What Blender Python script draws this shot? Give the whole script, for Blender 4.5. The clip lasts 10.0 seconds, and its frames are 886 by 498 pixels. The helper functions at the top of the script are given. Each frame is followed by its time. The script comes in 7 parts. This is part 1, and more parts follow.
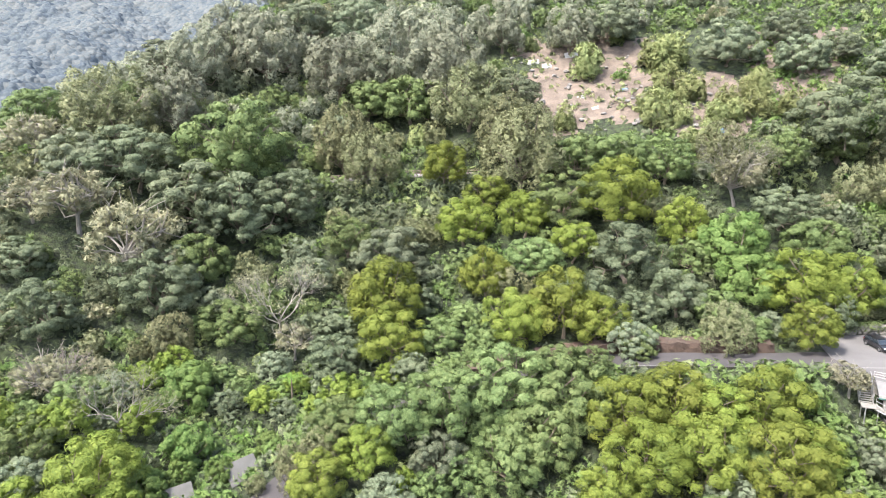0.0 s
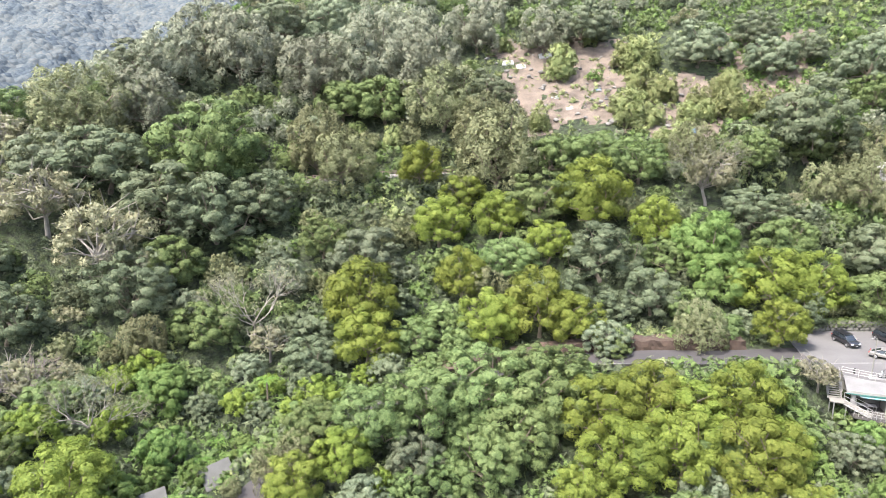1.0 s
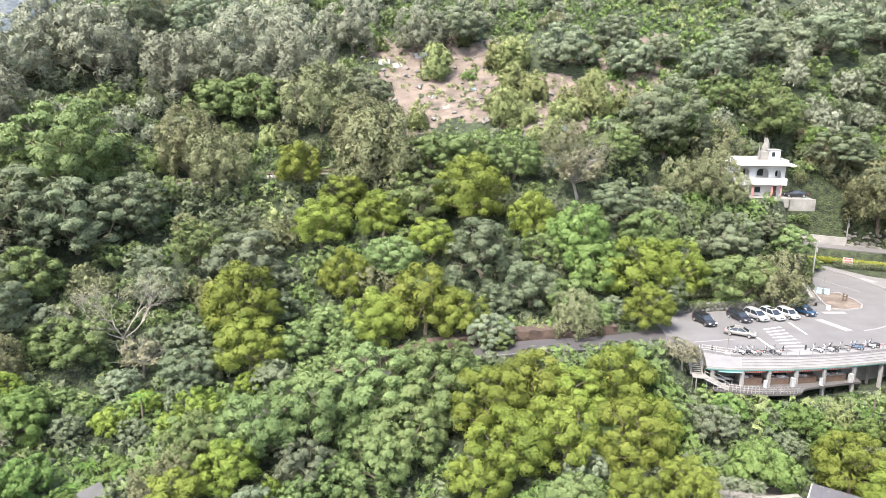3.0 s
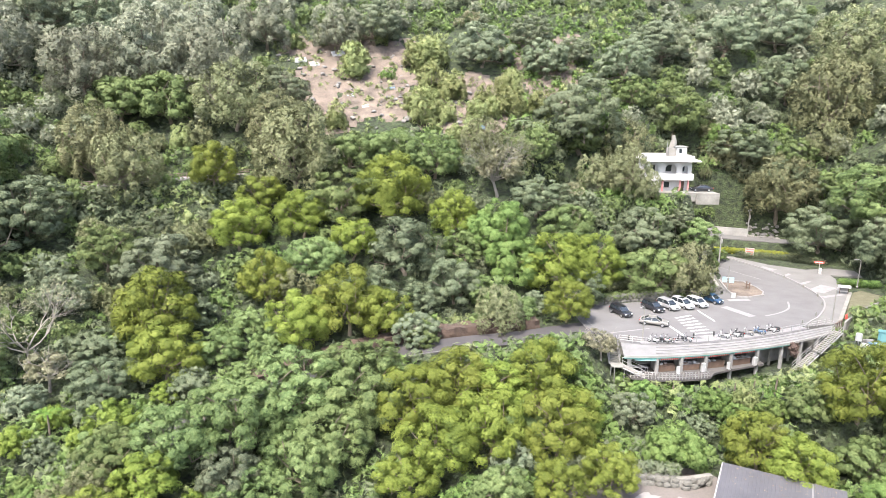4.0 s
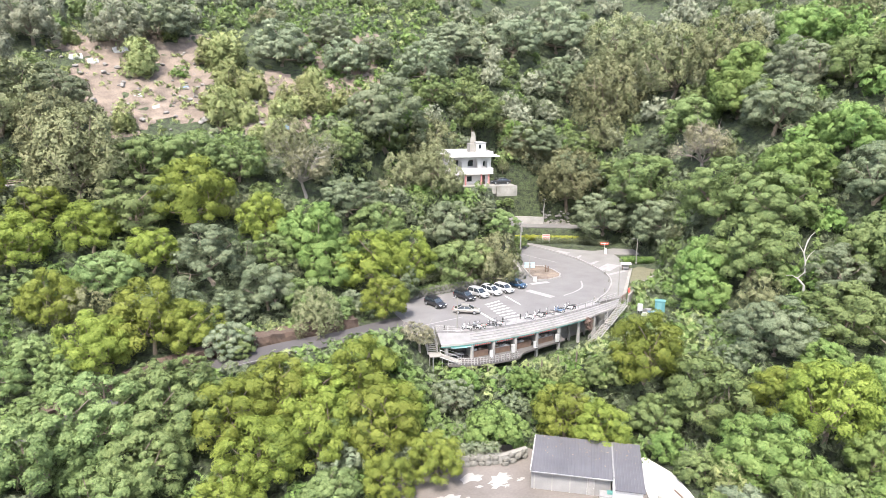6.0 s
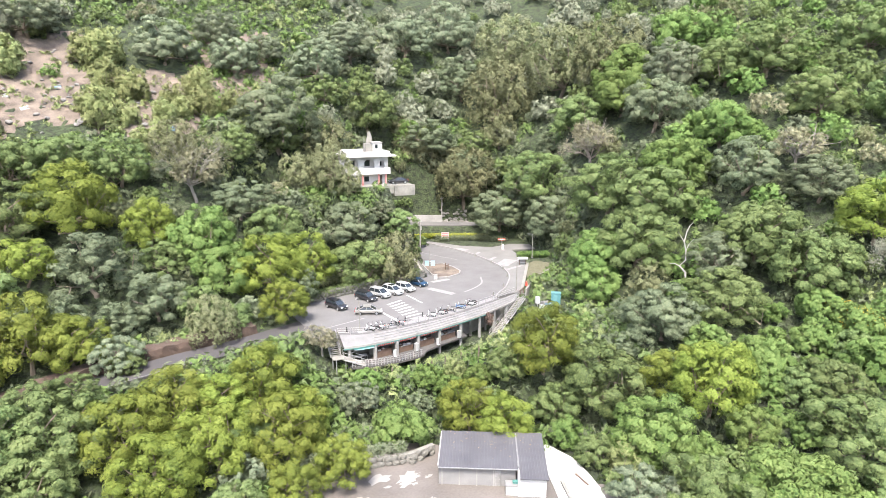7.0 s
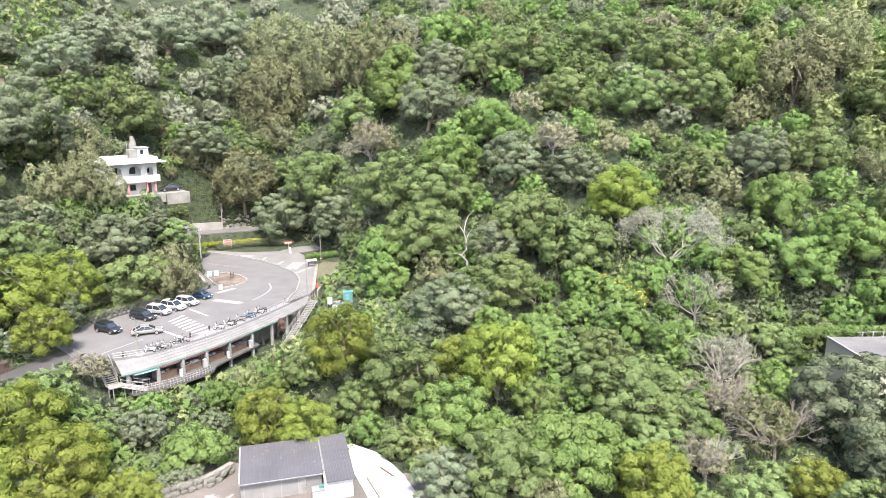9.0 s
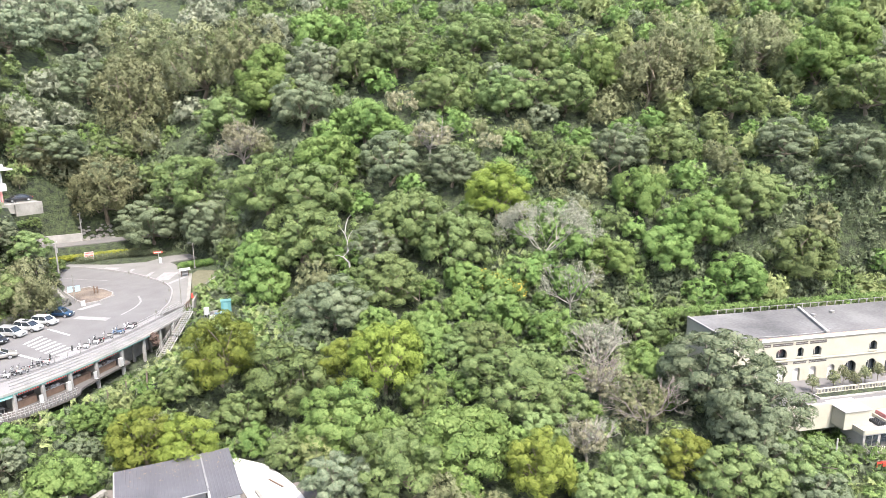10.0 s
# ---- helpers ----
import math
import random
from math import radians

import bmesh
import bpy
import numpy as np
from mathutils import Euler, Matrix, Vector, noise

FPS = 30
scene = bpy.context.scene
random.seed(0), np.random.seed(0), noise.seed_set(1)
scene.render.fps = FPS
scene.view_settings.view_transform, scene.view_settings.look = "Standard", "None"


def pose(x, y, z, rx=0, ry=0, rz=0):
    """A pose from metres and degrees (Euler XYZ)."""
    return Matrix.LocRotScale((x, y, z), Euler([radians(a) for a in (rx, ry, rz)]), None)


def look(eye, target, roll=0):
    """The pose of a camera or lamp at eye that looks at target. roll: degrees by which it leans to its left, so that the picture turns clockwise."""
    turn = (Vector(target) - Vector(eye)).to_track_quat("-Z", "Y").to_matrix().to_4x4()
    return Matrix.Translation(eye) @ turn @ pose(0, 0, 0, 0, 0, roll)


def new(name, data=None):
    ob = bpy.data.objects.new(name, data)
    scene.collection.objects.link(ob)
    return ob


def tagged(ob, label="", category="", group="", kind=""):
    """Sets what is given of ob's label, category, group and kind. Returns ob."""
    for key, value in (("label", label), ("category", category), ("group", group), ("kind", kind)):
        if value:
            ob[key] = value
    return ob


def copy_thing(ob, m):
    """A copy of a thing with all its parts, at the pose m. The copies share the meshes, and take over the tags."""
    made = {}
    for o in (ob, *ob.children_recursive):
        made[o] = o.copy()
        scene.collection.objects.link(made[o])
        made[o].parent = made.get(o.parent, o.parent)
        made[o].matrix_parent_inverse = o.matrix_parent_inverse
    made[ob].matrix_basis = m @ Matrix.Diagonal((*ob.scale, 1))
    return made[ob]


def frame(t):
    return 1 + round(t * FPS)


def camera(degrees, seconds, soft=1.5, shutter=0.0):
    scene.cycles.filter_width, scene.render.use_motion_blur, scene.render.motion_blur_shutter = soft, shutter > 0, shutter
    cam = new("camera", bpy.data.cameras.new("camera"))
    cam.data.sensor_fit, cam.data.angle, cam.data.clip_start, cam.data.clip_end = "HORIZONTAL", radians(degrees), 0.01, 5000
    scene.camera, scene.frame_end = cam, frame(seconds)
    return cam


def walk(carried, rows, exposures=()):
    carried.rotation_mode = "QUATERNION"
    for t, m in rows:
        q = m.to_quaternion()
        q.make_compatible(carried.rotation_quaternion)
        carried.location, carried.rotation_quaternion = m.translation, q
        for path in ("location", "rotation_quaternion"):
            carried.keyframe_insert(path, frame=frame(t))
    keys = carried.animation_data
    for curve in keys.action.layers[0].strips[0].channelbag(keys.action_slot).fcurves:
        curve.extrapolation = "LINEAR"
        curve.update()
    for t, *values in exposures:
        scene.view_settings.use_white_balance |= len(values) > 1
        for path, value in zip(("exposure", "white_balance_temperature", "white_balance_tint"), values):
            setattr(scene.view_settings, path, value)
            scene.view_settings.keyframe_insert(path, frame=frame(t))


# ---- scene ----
# ---- camera: a drone that hovers and pans to its right ----
cam = camera(66.24, 10.0, 0.8)
EYE = (0.0, 0.0, 38.0)
walk(cam, [
    (0.0, pose(*EYE, 76.70, 0.10, 0.00)),
    (0.5, pose(*EYE, 76.70, 0.04, -0.72)),
    (1.0, pose(*EYE, 76.72, -0.03, -2.05)),
    (1.5, pose(*EYE, 76.72, -0.06, -3.99)),
    (2.0, pose(*EYE, 76.72, -0.11, -6.44)),
    (2.5, pose(*EYE, 76.70, -0.14, -9.22)),
    (4.0, pose(*EYE, 76.60, -0.37, -18.76)),
    (4.5, pose(*EYE, 76.62, -0.32, -22.78)),
    (5.0, pose(*EYE, 76.64, -0.28, -26.75)),
    (5.5, pose(*EYE, 76.63, -0.28, -30.73)),
    (7.0, pose(*EYE, 76.63, -0.26, -43.51)),
    (7.5, pose(*EYE, 76.64, -0.18, -48.02)),
    (8.0, pose(*EYE, 76.64, -0.12, -52.51)),
    (8.5, pose(*EYE, 76.64, -0.08, -57.06)),
    (9.0, pose(*EYE, 76.66, -0.03, -61.77)),
    (9.5, pose(*EYE, 76.65, 0.06, -66.66)),
    (10.0, pose(*EYE, 76.64, 0.16, -72.02)),
], exposures=[(0.0, 2.24), (10.0, 2.24)])

# ---- light: bright overcast day with a weak, veiled sun ----
SUN_ELEV, SUN_AZ = 60.0, 228.0
world = bpy.data.worlds.new("world")
scene.world = world
world.use_nodes = True
wn = world.node_tree
sky = wn.nodes.new("ShaderNodeTexSky")
sky.sky_type = "NISHITA"
sky.sun_disc = False
sky.sun_elevation = radians(SUN_ELEV)
sky.sun_rotation = radians(SUN_AZ)
sky.air_density, sky.dust_density, sky.ozone_density = 1.0, 4.0, 1.2
wn.nodes["Background"].inputs["Strength"].default_value = 0.15
wn.links.new(sky.outputs[0], wn.nodes["Background"].inputs[0])
sun_data = bpy.data.lights.new("sun", "SUN")
sun_data.energy, sun_data.angle, sun_data.color = 2.2, radians(10), (1.0, 0.96, 0.90)
sun = new("sun", sun_data)
_e, _a = radians(SUN_ELEV), radians(SUN_AZ)
sun.matrix_world = look((0, 0, 300), (-math.sin(_a) * math.cos(_e), -math.cos(_a) * math.cos(_e), 300 - math.sin(_e)))


# ---- materials ----
def nodes_of(name):
    m = bpy.data.materials.new(name)
    m.use_nodes = True
    return m, m.node_tree.nodes, m.node_tree.links, m.node_tree.nodes["Principled BSDF"]


def ramp_of(n, stops):
    r = n.new("ShaderNodeValToRGB")
    e = r.color_ramp.elements
    while len(e) < len(stops):
        e.new(0.5)
    for k, (p, c) in zip(e, stops):
        k.position, k.color = p, (*c, 1)
    return r


def noise_of(n, l, scale, detail=4, coord="Object", rough=0.55):
    t = n.new("ShaderNodeTexCoord")
    x = n.new("ShaderNodeTexNoise")
    x.inputs["Scale"].default_value, x.inputs["Detail"].default_value, x.inputs["Roughness"].default_value = scale, detail, rough
    l.new(t.outputs[coord], x.inputs["Vector"])
    return x


def surface(name, dark, light, scale=1.0, rough=0.8, metal=0.0, bump=0.2, fine=14.0, spread=0.22, coat=0.0, bump_size=0.02):
    """Painted, mineral or metal surface with stains at a large and grain at a small scale."""
    m, n, l, b = nodes_of(name)
    big, small = noise_of(n, l, scale), noise_of(n, l, scale * fine, 6)
    mix = n.new("ShaderNodeMath")
    mix.operation = "MULTIPLY_ADD"
    mix.inputs[1].default_value = 0.35
    l.new(small.outputs[0], mix.inputs[0])
    half = n.new("ShaderNodeMath")
    half.operation = "MULTIPLY"
    half.inputs[1].default_value = 0.65
    l.new(big.outputs[0], half.inputs[0])
    l.new(half.outputs[0], mix.inputs[2])
    r = ramp_of(n, [(0.5 - spread, dark), (0.5 + spread, light)])
    l.new(mix.outputs[0], r.inputs[0])
    l.new(r.outputs[0], b.inputs["Base Color"])
    b.inputs["Roughness"].default_value, b.inputs["Metallic"].default_value = rough, metal
    b.inputs["Coat Weight"].default_value = coat
    bp = n.new("ShaderNodeBump")
    bp.inputs["Strength"].default_value, bp.inputs["Distance"].default_value = bump, bump_size
    l.new(small.outputs[0], bp.inputs["Height"])
    l.new(bp.outputs[0], b.inputs["Normal"])
    return m


def foliage(name, dark, mid, light, seep=0.22, grain=0.6, leaf=8.5, gap=0.6, fleck=0.4):
    """Leaves: hue differs from leaf to leaf, clump to clump and tree to tree; light seeps through."""
    m, n, l, b = nodes_of(name)
    geo = n.new("ShaderNodeNewGeometry")
    clump = noise_of(n, l, grain, 2)
    tree = n.new("ShaderNodeTexNoise")
    tree.inputs["Scale"].default_value, tree.inputs["Detail"].default_value = 0.07, 1
    l.new(geo.outputs["Position"], tree.inputs["Vector"])

    def scaled(sock, k, add):
        x = n.new("ShaderNodeMath")
        x.operation = "MULTIPLY_ADD"
        x.inputs[1].default_value = k
        l.new(sock, x.inputs[0])
        if isinstance(add, float):
            x.inputs[2].default_value = add
        else:
            l.new(add, x.inputs[2])
        return x.outputs[0]

    tiny = noise_of(n, l, 7.0, 3)
    # single leaves: rounded cells with gaps of air between them
    cell = n.new("ShaderNodeTexVoronoi")
    cell.inputs["Scale"].default_value = leaf
    spot = n.new("ShaderNodeTexCoord")
    l.new(spot.outputs["Object"], cell.inputs["Vector"])
    tone = n.new("ShaderNodeSeparateColor")
    l.new(cell.outputs["Color"], tone.inputs[0])
    s = scaled(geo.outputs["Random Per Island"], 0.16, -0.36)
    s = scaled(tone.outputs[0], fleck, s)
    s = scaled(tiny.outputs[0], 0.3, s)
    s = scaled(clump.outputs[0], 0.6, s)
    s = scaled(tree.outputs[0], 0.42, s)
    r = ramp_of(n, [(0.22, dark), (0.5, mid), (0.8, light)])
    l.new(s, r.inputs[0])
    hsv = n.new("ShaderNodeHueSaturation")
    info = n.new("ShaderNodeObjectInfo")
    l.new(scaled(info.outputs["Random"], 0.026, 0.490), hsv.inputs["Hue"])
    l.new(scaled(info.outputs["Random"], 0.36, 0.78), hsv.inputs["Value"])
    l.new(r.outputs[0], hsv.inputs["Color"])
    l.new(hsv.outputs[0], b.inputs["Base Color"])
    bp = n.new("ShaderNodeBump")
    bp.inputs["Strength"].default_value, bp.inputs["Distance"].default_value = 0.4, 0.15
    l.new(tiny.outputs[0], bp.inputs["Height"])
    l.new(bp.outputs[0], b.inputs["Normal"])
    b.inputs["Roughness"].default_value = 0.65
    b.inputs["Specular IOR Level"].default_value = 0.12
    tr = n.new("ShaderNodeBsdfTranslucent")
    l.new(hsv.outputs[0], tr.inputs["Color"])
    mx = n.new("ShaderNodeMixShader")
    mx.inputs[0].default_value = seep
    l.new(b.outputs[0], mx.inputs[1])
    l.new(tr.outputs[0], mx.inputs[2])
    air = n.new("ShaderNodeBsdfTransparent")
    hole = n.new("ShaderNodeMath")
    hole.operation = "GREATER_THAN"
    hole.inputs[1].default_value = gap
    l.new(cell.outputs["Distance"], hole.inputs[0])
    cut = n.new("ShaderNodeMixShader")
    l.new(hole.outputs[0], cut.inputs[0])
    l.new(mx.outputs[0], cut.inputs[1])
    l.new(air.outputs[0], cut.inputs[2])
    l.new(cut.outputs[0], n["Material Output"].inputs["Surface"])
    return m


LEAF = {
    "acacia": foliage("acacia_leaves", (0.058, 0.084, 0.019), (0.129, 0.158, 0.030), (0.199, 0.229, 0.053), fleck=0.26),
    "broad": foliage("broad_leaves", (0.040, 0.061, 0.025), (0.101, 0.139, 0.051), (0.167, 0.204, 0.083), fleck=0.36),
    "dark": foliage("dark_leaves", (0.038, 0.052, 0.032), (0.095, 0.117, 0.067), (0.158, 0.177, 0.108)),
    "grey": foliage("grey_green_leaves", (0.055, 0.073, 0.047), (0.126, 0.149, 0.092), (0.190, 0.206, 0.136), fleck=0.36),
    "olive": foliage("olive_leaves", (0.055, 0.063, 0.031), (0.123, 0.133, 0.067), (0.205, 0.208, 0.116)),
    # grey-brown leaves with distance haze mixed into their colour
    "dusty": foliage("hazed_grey_leaves", (0.077, 0.085, 0.060), (0.158, 0.167, 0.117), (0.232, 0.240, 0.172)),
    "fresh": foliage("fresh_leaves", (0.037, 0.071, 0.020), (0.099, 0.149, 0.042), (0.163, 0.212, 0.071), fleck=0.36),
    "pale": foliage("pale_sparse_leaves", (0.10, 0.10, 0.06), (0.185, 0.182, 0.112), (0.275, 0.262, 0.175)),
    "white": foliage("silvery_blossom_leaves", (0.11, 0.118, 0.085), (0.195, 0.20, 0.15), (0.29, 0.29, 0.23)),
    "bamboo": foliage("bamboo_leaves", (0.072, 0.094, 0.034), (0.150, 0.174, 0.070), (0.235, 0.250, 0.112)),
}
BARK = surface("bark", (0.07, 0.055, 0.04), (0.18, 0.15, 0.115), 1.2, 0.9, bump=0.6)
PALE_BARK = surface("pale_bark", (0.12, 0.108, 0.092), (0.248, 0.228, 0.2), 1.2, 0.85, bump=0.5)
DEAD_BARK = surface("dead_twigs", (0.104, 0.084, 0.076), (0.2, 0.168, 0.152), 1.2, 0.9)
# soil taken towards black so gaps between the crowns read as shade
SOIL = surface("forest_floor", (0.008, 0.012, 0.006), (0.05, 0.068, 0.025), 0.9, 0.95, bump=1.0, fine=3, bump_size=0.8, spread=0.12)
EARTH = surface("bare_earth", (0.06, 0.047, 0.037), (0.165, 0.130, 0.104), 0.3, 0.95, bump=0.9, fine=14, bump_size=0.3, spread=0.13)
ASPHALT = surface("worn_asphalt", (0.0739, 0.0694, 0.0683), (0.114, 0.109, 0.108), 0.25, 0.85, bump=0.3, fine=30)
ROAD_ASPHALT = surface("road_asphalt", (0.03, 0.027, 0.0275), (0.052, 0.047, 0.048), 0.25, 0.85, bump=0.3, fine=30)
CONCRETE = surface("weathered_concrete", (0.15, 0.144, 0.135), (0.275, 0.263, 0.25), 0.5, 0.85, bump=0.3)
PALE_CONCRETE = surface("pale_concrete", (0.223, 0.216, 0.205), (0.338, 0.328, 0.315), 0.35, 0.8, bump=0.3)
OLD_CONCRETE = surface("stained_concrete", (0.096, 0.0912, 0.0816), (0.228, 0.218, 0.196), 0.6, 0.9, bump=0.4)


# ---- mesh helpers ----
def mesh_of(name, verts, faces, mat=None, smooth=False):
    me = bpy.data.meshes.new(name)
    me.from_pydata([tuple(v) for v in verts], [], [tuple(f) for f in faces])
    if mat:
        me.materials.append(mat)
    if smooth:
        me.shade_smooth()
    me.update()
    return me


def leaf_mesh(name, verts, mat, normals=None):
    """A mesh of loose three-sided leaf sprays from an array of shape (n, 3, 3)."""
    n = len(verts)
    me = bpy.data.meshes.new(name)
    me.vertices.add(3 * n)
    me.vertices.foreach_set("co", np.ascontiguousarray(verts, dtype=np.float32).ravel())
    me.loops.add(3 * n)
    me.loops.foreach_set("vertex_index", np.arange(3 * n, dtype=np.int32))
    me.polygons.add(n)
    me.polygons.foreach_set("loop_start", np.arange(0, 3 * n, 3, dtype=np.int32))
    me.polygons.foreach_set("loop_total", np.full(n, 3, dtype=np.int32))
    me.materials.append(mat)
    me.update(calc_edges=True)
    if normals is not None:
        me.shade_smooth()
        me.normals_split_custom_set_from_vertices(np.repeat(normals, 3, axis=0))
    return me


def thing(name, label, category, m=None, group="", kind=""):
    ob = new(name)
    ob.empty_display_size = 0.3
    if m is not None:
        ob.matrix_world = m
    return tagged(ob, label, category, group, kind)


def part(name, data, mat, parent=None, label=""):
    """Links a bmesh or a mesh as one object under its thing; coordinates are the thing's own."""
    if isinstance(data, bmesh.types.BMesh):
        me = bpy.data.meshes.new(name)
        data.to_mesh(me)
        data.free()
        data = me
    if mat and not data.materials:
        data.materials.append(mat)
    ob = new(name, data)
    if parent:
        ob.parent = parent
    return tagged(ob, label)


def add_box(bm, cx, cy, cz, sx, sy, sz, rz=0.0, bevel=0.0):
    r = bmesh.ops.create_cube(bm, size=1.0, matrix=Matrix.Translation((cx, cy, cz)) @ Matrix.Rotation(rz, 4, "Z") @ Matrix.Diagonal((sx, sy, sz, 1)))
    if bevel:
        e = list({e for v in r["verts"] for e in v.link_edges})
        bmesh.ops.bevel(bm, geom=e, offset=bevel, segments=2, affect="EDGES", profile=0.6)
    return bm


def box(cx, cy, cz, sx, sy, sz, rz=0.0, bevel=0.0):
    return add_box(bmesh.new(), cx, cy, cz, sx, sy, sz, rz, bevel)


def add_tube(bm, pts, r0, r1=None, sides=6):
    """A tube along points, tapering from r0 to r1."""
    pts = [Vector(p) for p in pts]
    r1 = r0 if r1 is None else r1
    rings = []
    for i, p in enumerate(pts):
        d = (pts[min(i + 1, len(pts) - 1)] - pts[max(i - 1, 0)]).normalized()
        a = d.orthogonal().normalized() if abs(d.z) > 0.95 else d.cross(Vector((0, 0, 1))).normalized()
        b = d.cross(a)
        r = r0 + (r1 - r0) * i / max(1, len(pts) - 1)
        rings.append([bm.verts.new(p + r * (math.cos(2 * math.pi * k / sides) * a + math.sin(2 * math.pi * k / sides) * b)) for k in range(sides)])
    for q, w in zip(rings, rings[1:]):
        for k in range(sides):
            bm.faces.new((q[k], q[(k + 1) % sides], w[(k + 1) % sides], w[k]))
    bm.faces.new(rings[0][::-1])
    bm.faces.new(rings[-1])
    return bm


def add_prism(bm, outline, z0, z1):
    """A slab from a flat outline (anticlockwise) between two heights."""
    lo = [bm.verts.new((x, y, z0)) for x, y in outline]
    hi = [bm.verts.new((x, y, z1)) for x, y in outline]
    n = len(lo)
    bm.faces.new(hi)
    bm.faces.new(lo[::-1])
    for i in range(n):
        bm.faces.new((lo[i], lo[(i + 1) % n], hi[(i + 1) % n], hi[i]))
    return bm


def finish(bm, smooth=False):
    bmesh.ops.recalc_face_normals(bm, faces=bm.faces)
    if smooth:
        for f in bm.faces:
            f.smooth = True
    return bm


# ---- terrain ----
def ease(a, b, x):
    t = np.clip((x - a) / (b - a), 0, 1)
    return t * t * (3 - 2 * t)


def wavy(x, y, s, k=0.0):
    return (np.sin(x / s + 1.3 + k) * np.cos(y / s * 1.17 - 0.4 + k) + 0.5 * np.sin(x / s * 2.3 - y / s * 1.9 + 2.1 * k)) / 1.5


ROAD_LEFT = [(64, 92, 0.0), (54, 91.5, -0.1), (44, 91.5, -0.4), (34, 93.5, -1.0), (22, 96, -2.6), (10, 96.5, -5.2), (-3, 93.5, -7.8), (-14, 87, -10.2), (-21, 76.5, -12.0), (-28, 64, -13.2), (-42, 51, -14.0), (-68, 42, -14.5)]
ROAD_UP = [(112, 141, 2.2), (117, 136.5, 2.0), (123, 131.5, 2.0), (131, 123.5, 2.2), (139, 114, 2.6)]
ROAD_BACK = [(107, 120, 0.0), (105, 127, 1.2), (99, 132, 3.6), (88, 133, 5.6), (76, 131, 6.3), (66, 128, 6.0)]
LEDGE = [(-26, 149, 18.0), (-14, 150.5, 18.6), (-4, 151.5, 19.0), (8, 152, 19.2)]
PADS = [
    ([(64, 91, 0.0), (74, 90, 0.0), (86, 92, 0.0), (96, 98, 0.0), (104, 110, 0.0)], 11.5, 7.0),
    ([(106, 92, -0.2), (115, 96, -0.2), (122, 107, -0.2)], 8.0, 8.0),
    ([(59, 80, -5.2), (74, 76, -5.2), (92, 76, -4.6)], 5.0, 6.0),
    ([(79, 127.5, 16.6), (99, 121, 16.6)], 7.0, 8.0),
    ([(40, 62, -8.8), (50, 56, -8.8), (58, 48, -8.8), (68, 42, -8.8)], 12.0, 9.0),
    ([(112, -10, -7.5), (124, -32, -7.5), (140, -58, -7.5)], 15.0, 12.0),
    ([(100, -30, -13.0), (112, -50, -13.0)], 10.0, 8.0),
    ([(103, 108, 0.0), (107, 116, 0.0), (108.5, 124, 0.1)], 7.0, 5.0),
    ([(110, 125, -0.1), (117, 121, 0.0), (121, 112, -0.1)], 5.0, 6.0),
    ([(94, 73, -1.0), (100, 72, -1.0)], 3.0, 3.5),
    (ROAD_LEFT, 4.2, 8.0),
    (ROAD_UP, 3.4, 6.0),
    (ROAD_BACK, 2.6, 5.0),
    (LEDGE, 2.6, 6.0),
]


def along(x, y, line):
    """Distance to a line of points, and its height at the nearest place."""
    best, zz = np.full(np.shape(x), 1e9), np.zeros(np.shape(x))
    for (x0, y0, z0), (x1, y1, z1) in zip(line, line[1:]):
        t = np.clip(((x - x0) * (x1 - x0) + (y - y0) * (y1 - y0)) / ((x1 - x0) ** 2 + (y1 - y0) ** 2), 0, 1)
        d = np.hypot(x - x0 - t * (x1 - x0), y - y0 - t * (y1 - y0))
        zz = np.where(d < best, z0 + t * (z1 - z0), zz)
        best = np.minimum(best, d)
    return best, zz


def height(x, y):
    """The lie of the land: a bowl of hillsides round a valley floor, cut by terraces and roads."""
    x, y = np.asarray(x, float), np.asarray(y, float)
    d, az = np.hypot(x, y), np.degrees(np.arctan2(x, y))
    front = ease(-100, -40, az) * (1 - ease(130, 190, az))
    start = 112 + 48 * np.exp(-((az - 46) / 10) ** 2)
    foot = -14 + 14 * ease(58, 112, d) - 8 * ease(20, -15, az) * ease(60, 95, d) - 5 * ease(70, 95, az) * ease(60, 100, d)
    up = 0.6 * np.maximum(0, d - start)
    top = np.interp(az, [-180, -60, -33, -19, -8, 4, 30, 120, 180], [8, 15, 34, 58, 92, 150, 190, 190, 60])
    up = np.where(up > top - 20, top - 20 + 20 * np.tanh((up - top + 20) / 20), up)
    up = up - np.maximum(0, d - 250) * 0.55 * (1 - ease(-14, 2, az))
    up = np.maximum(up, -22)
    z = foot + up * np.maximum(front, 0.25) + (1.6 * wavy(x, y, 17) + 2.2 * wavy(x, y, 41, 0.7)) * ease(90, 150, d)
    z = z + 120 * ease(420, 1500, d) * (1 - ease(-60, -30, az) * (1 - ease(100, 140, az)))
    for line, wide, soft in PADS:
        q, zz = along(x, y, line)
        w = 1 - ease(wide, wide + soft, q)
        z = z * (1 - w) + zz * w
    return z


def ground_at(x, y):
    return float(height(x, y))
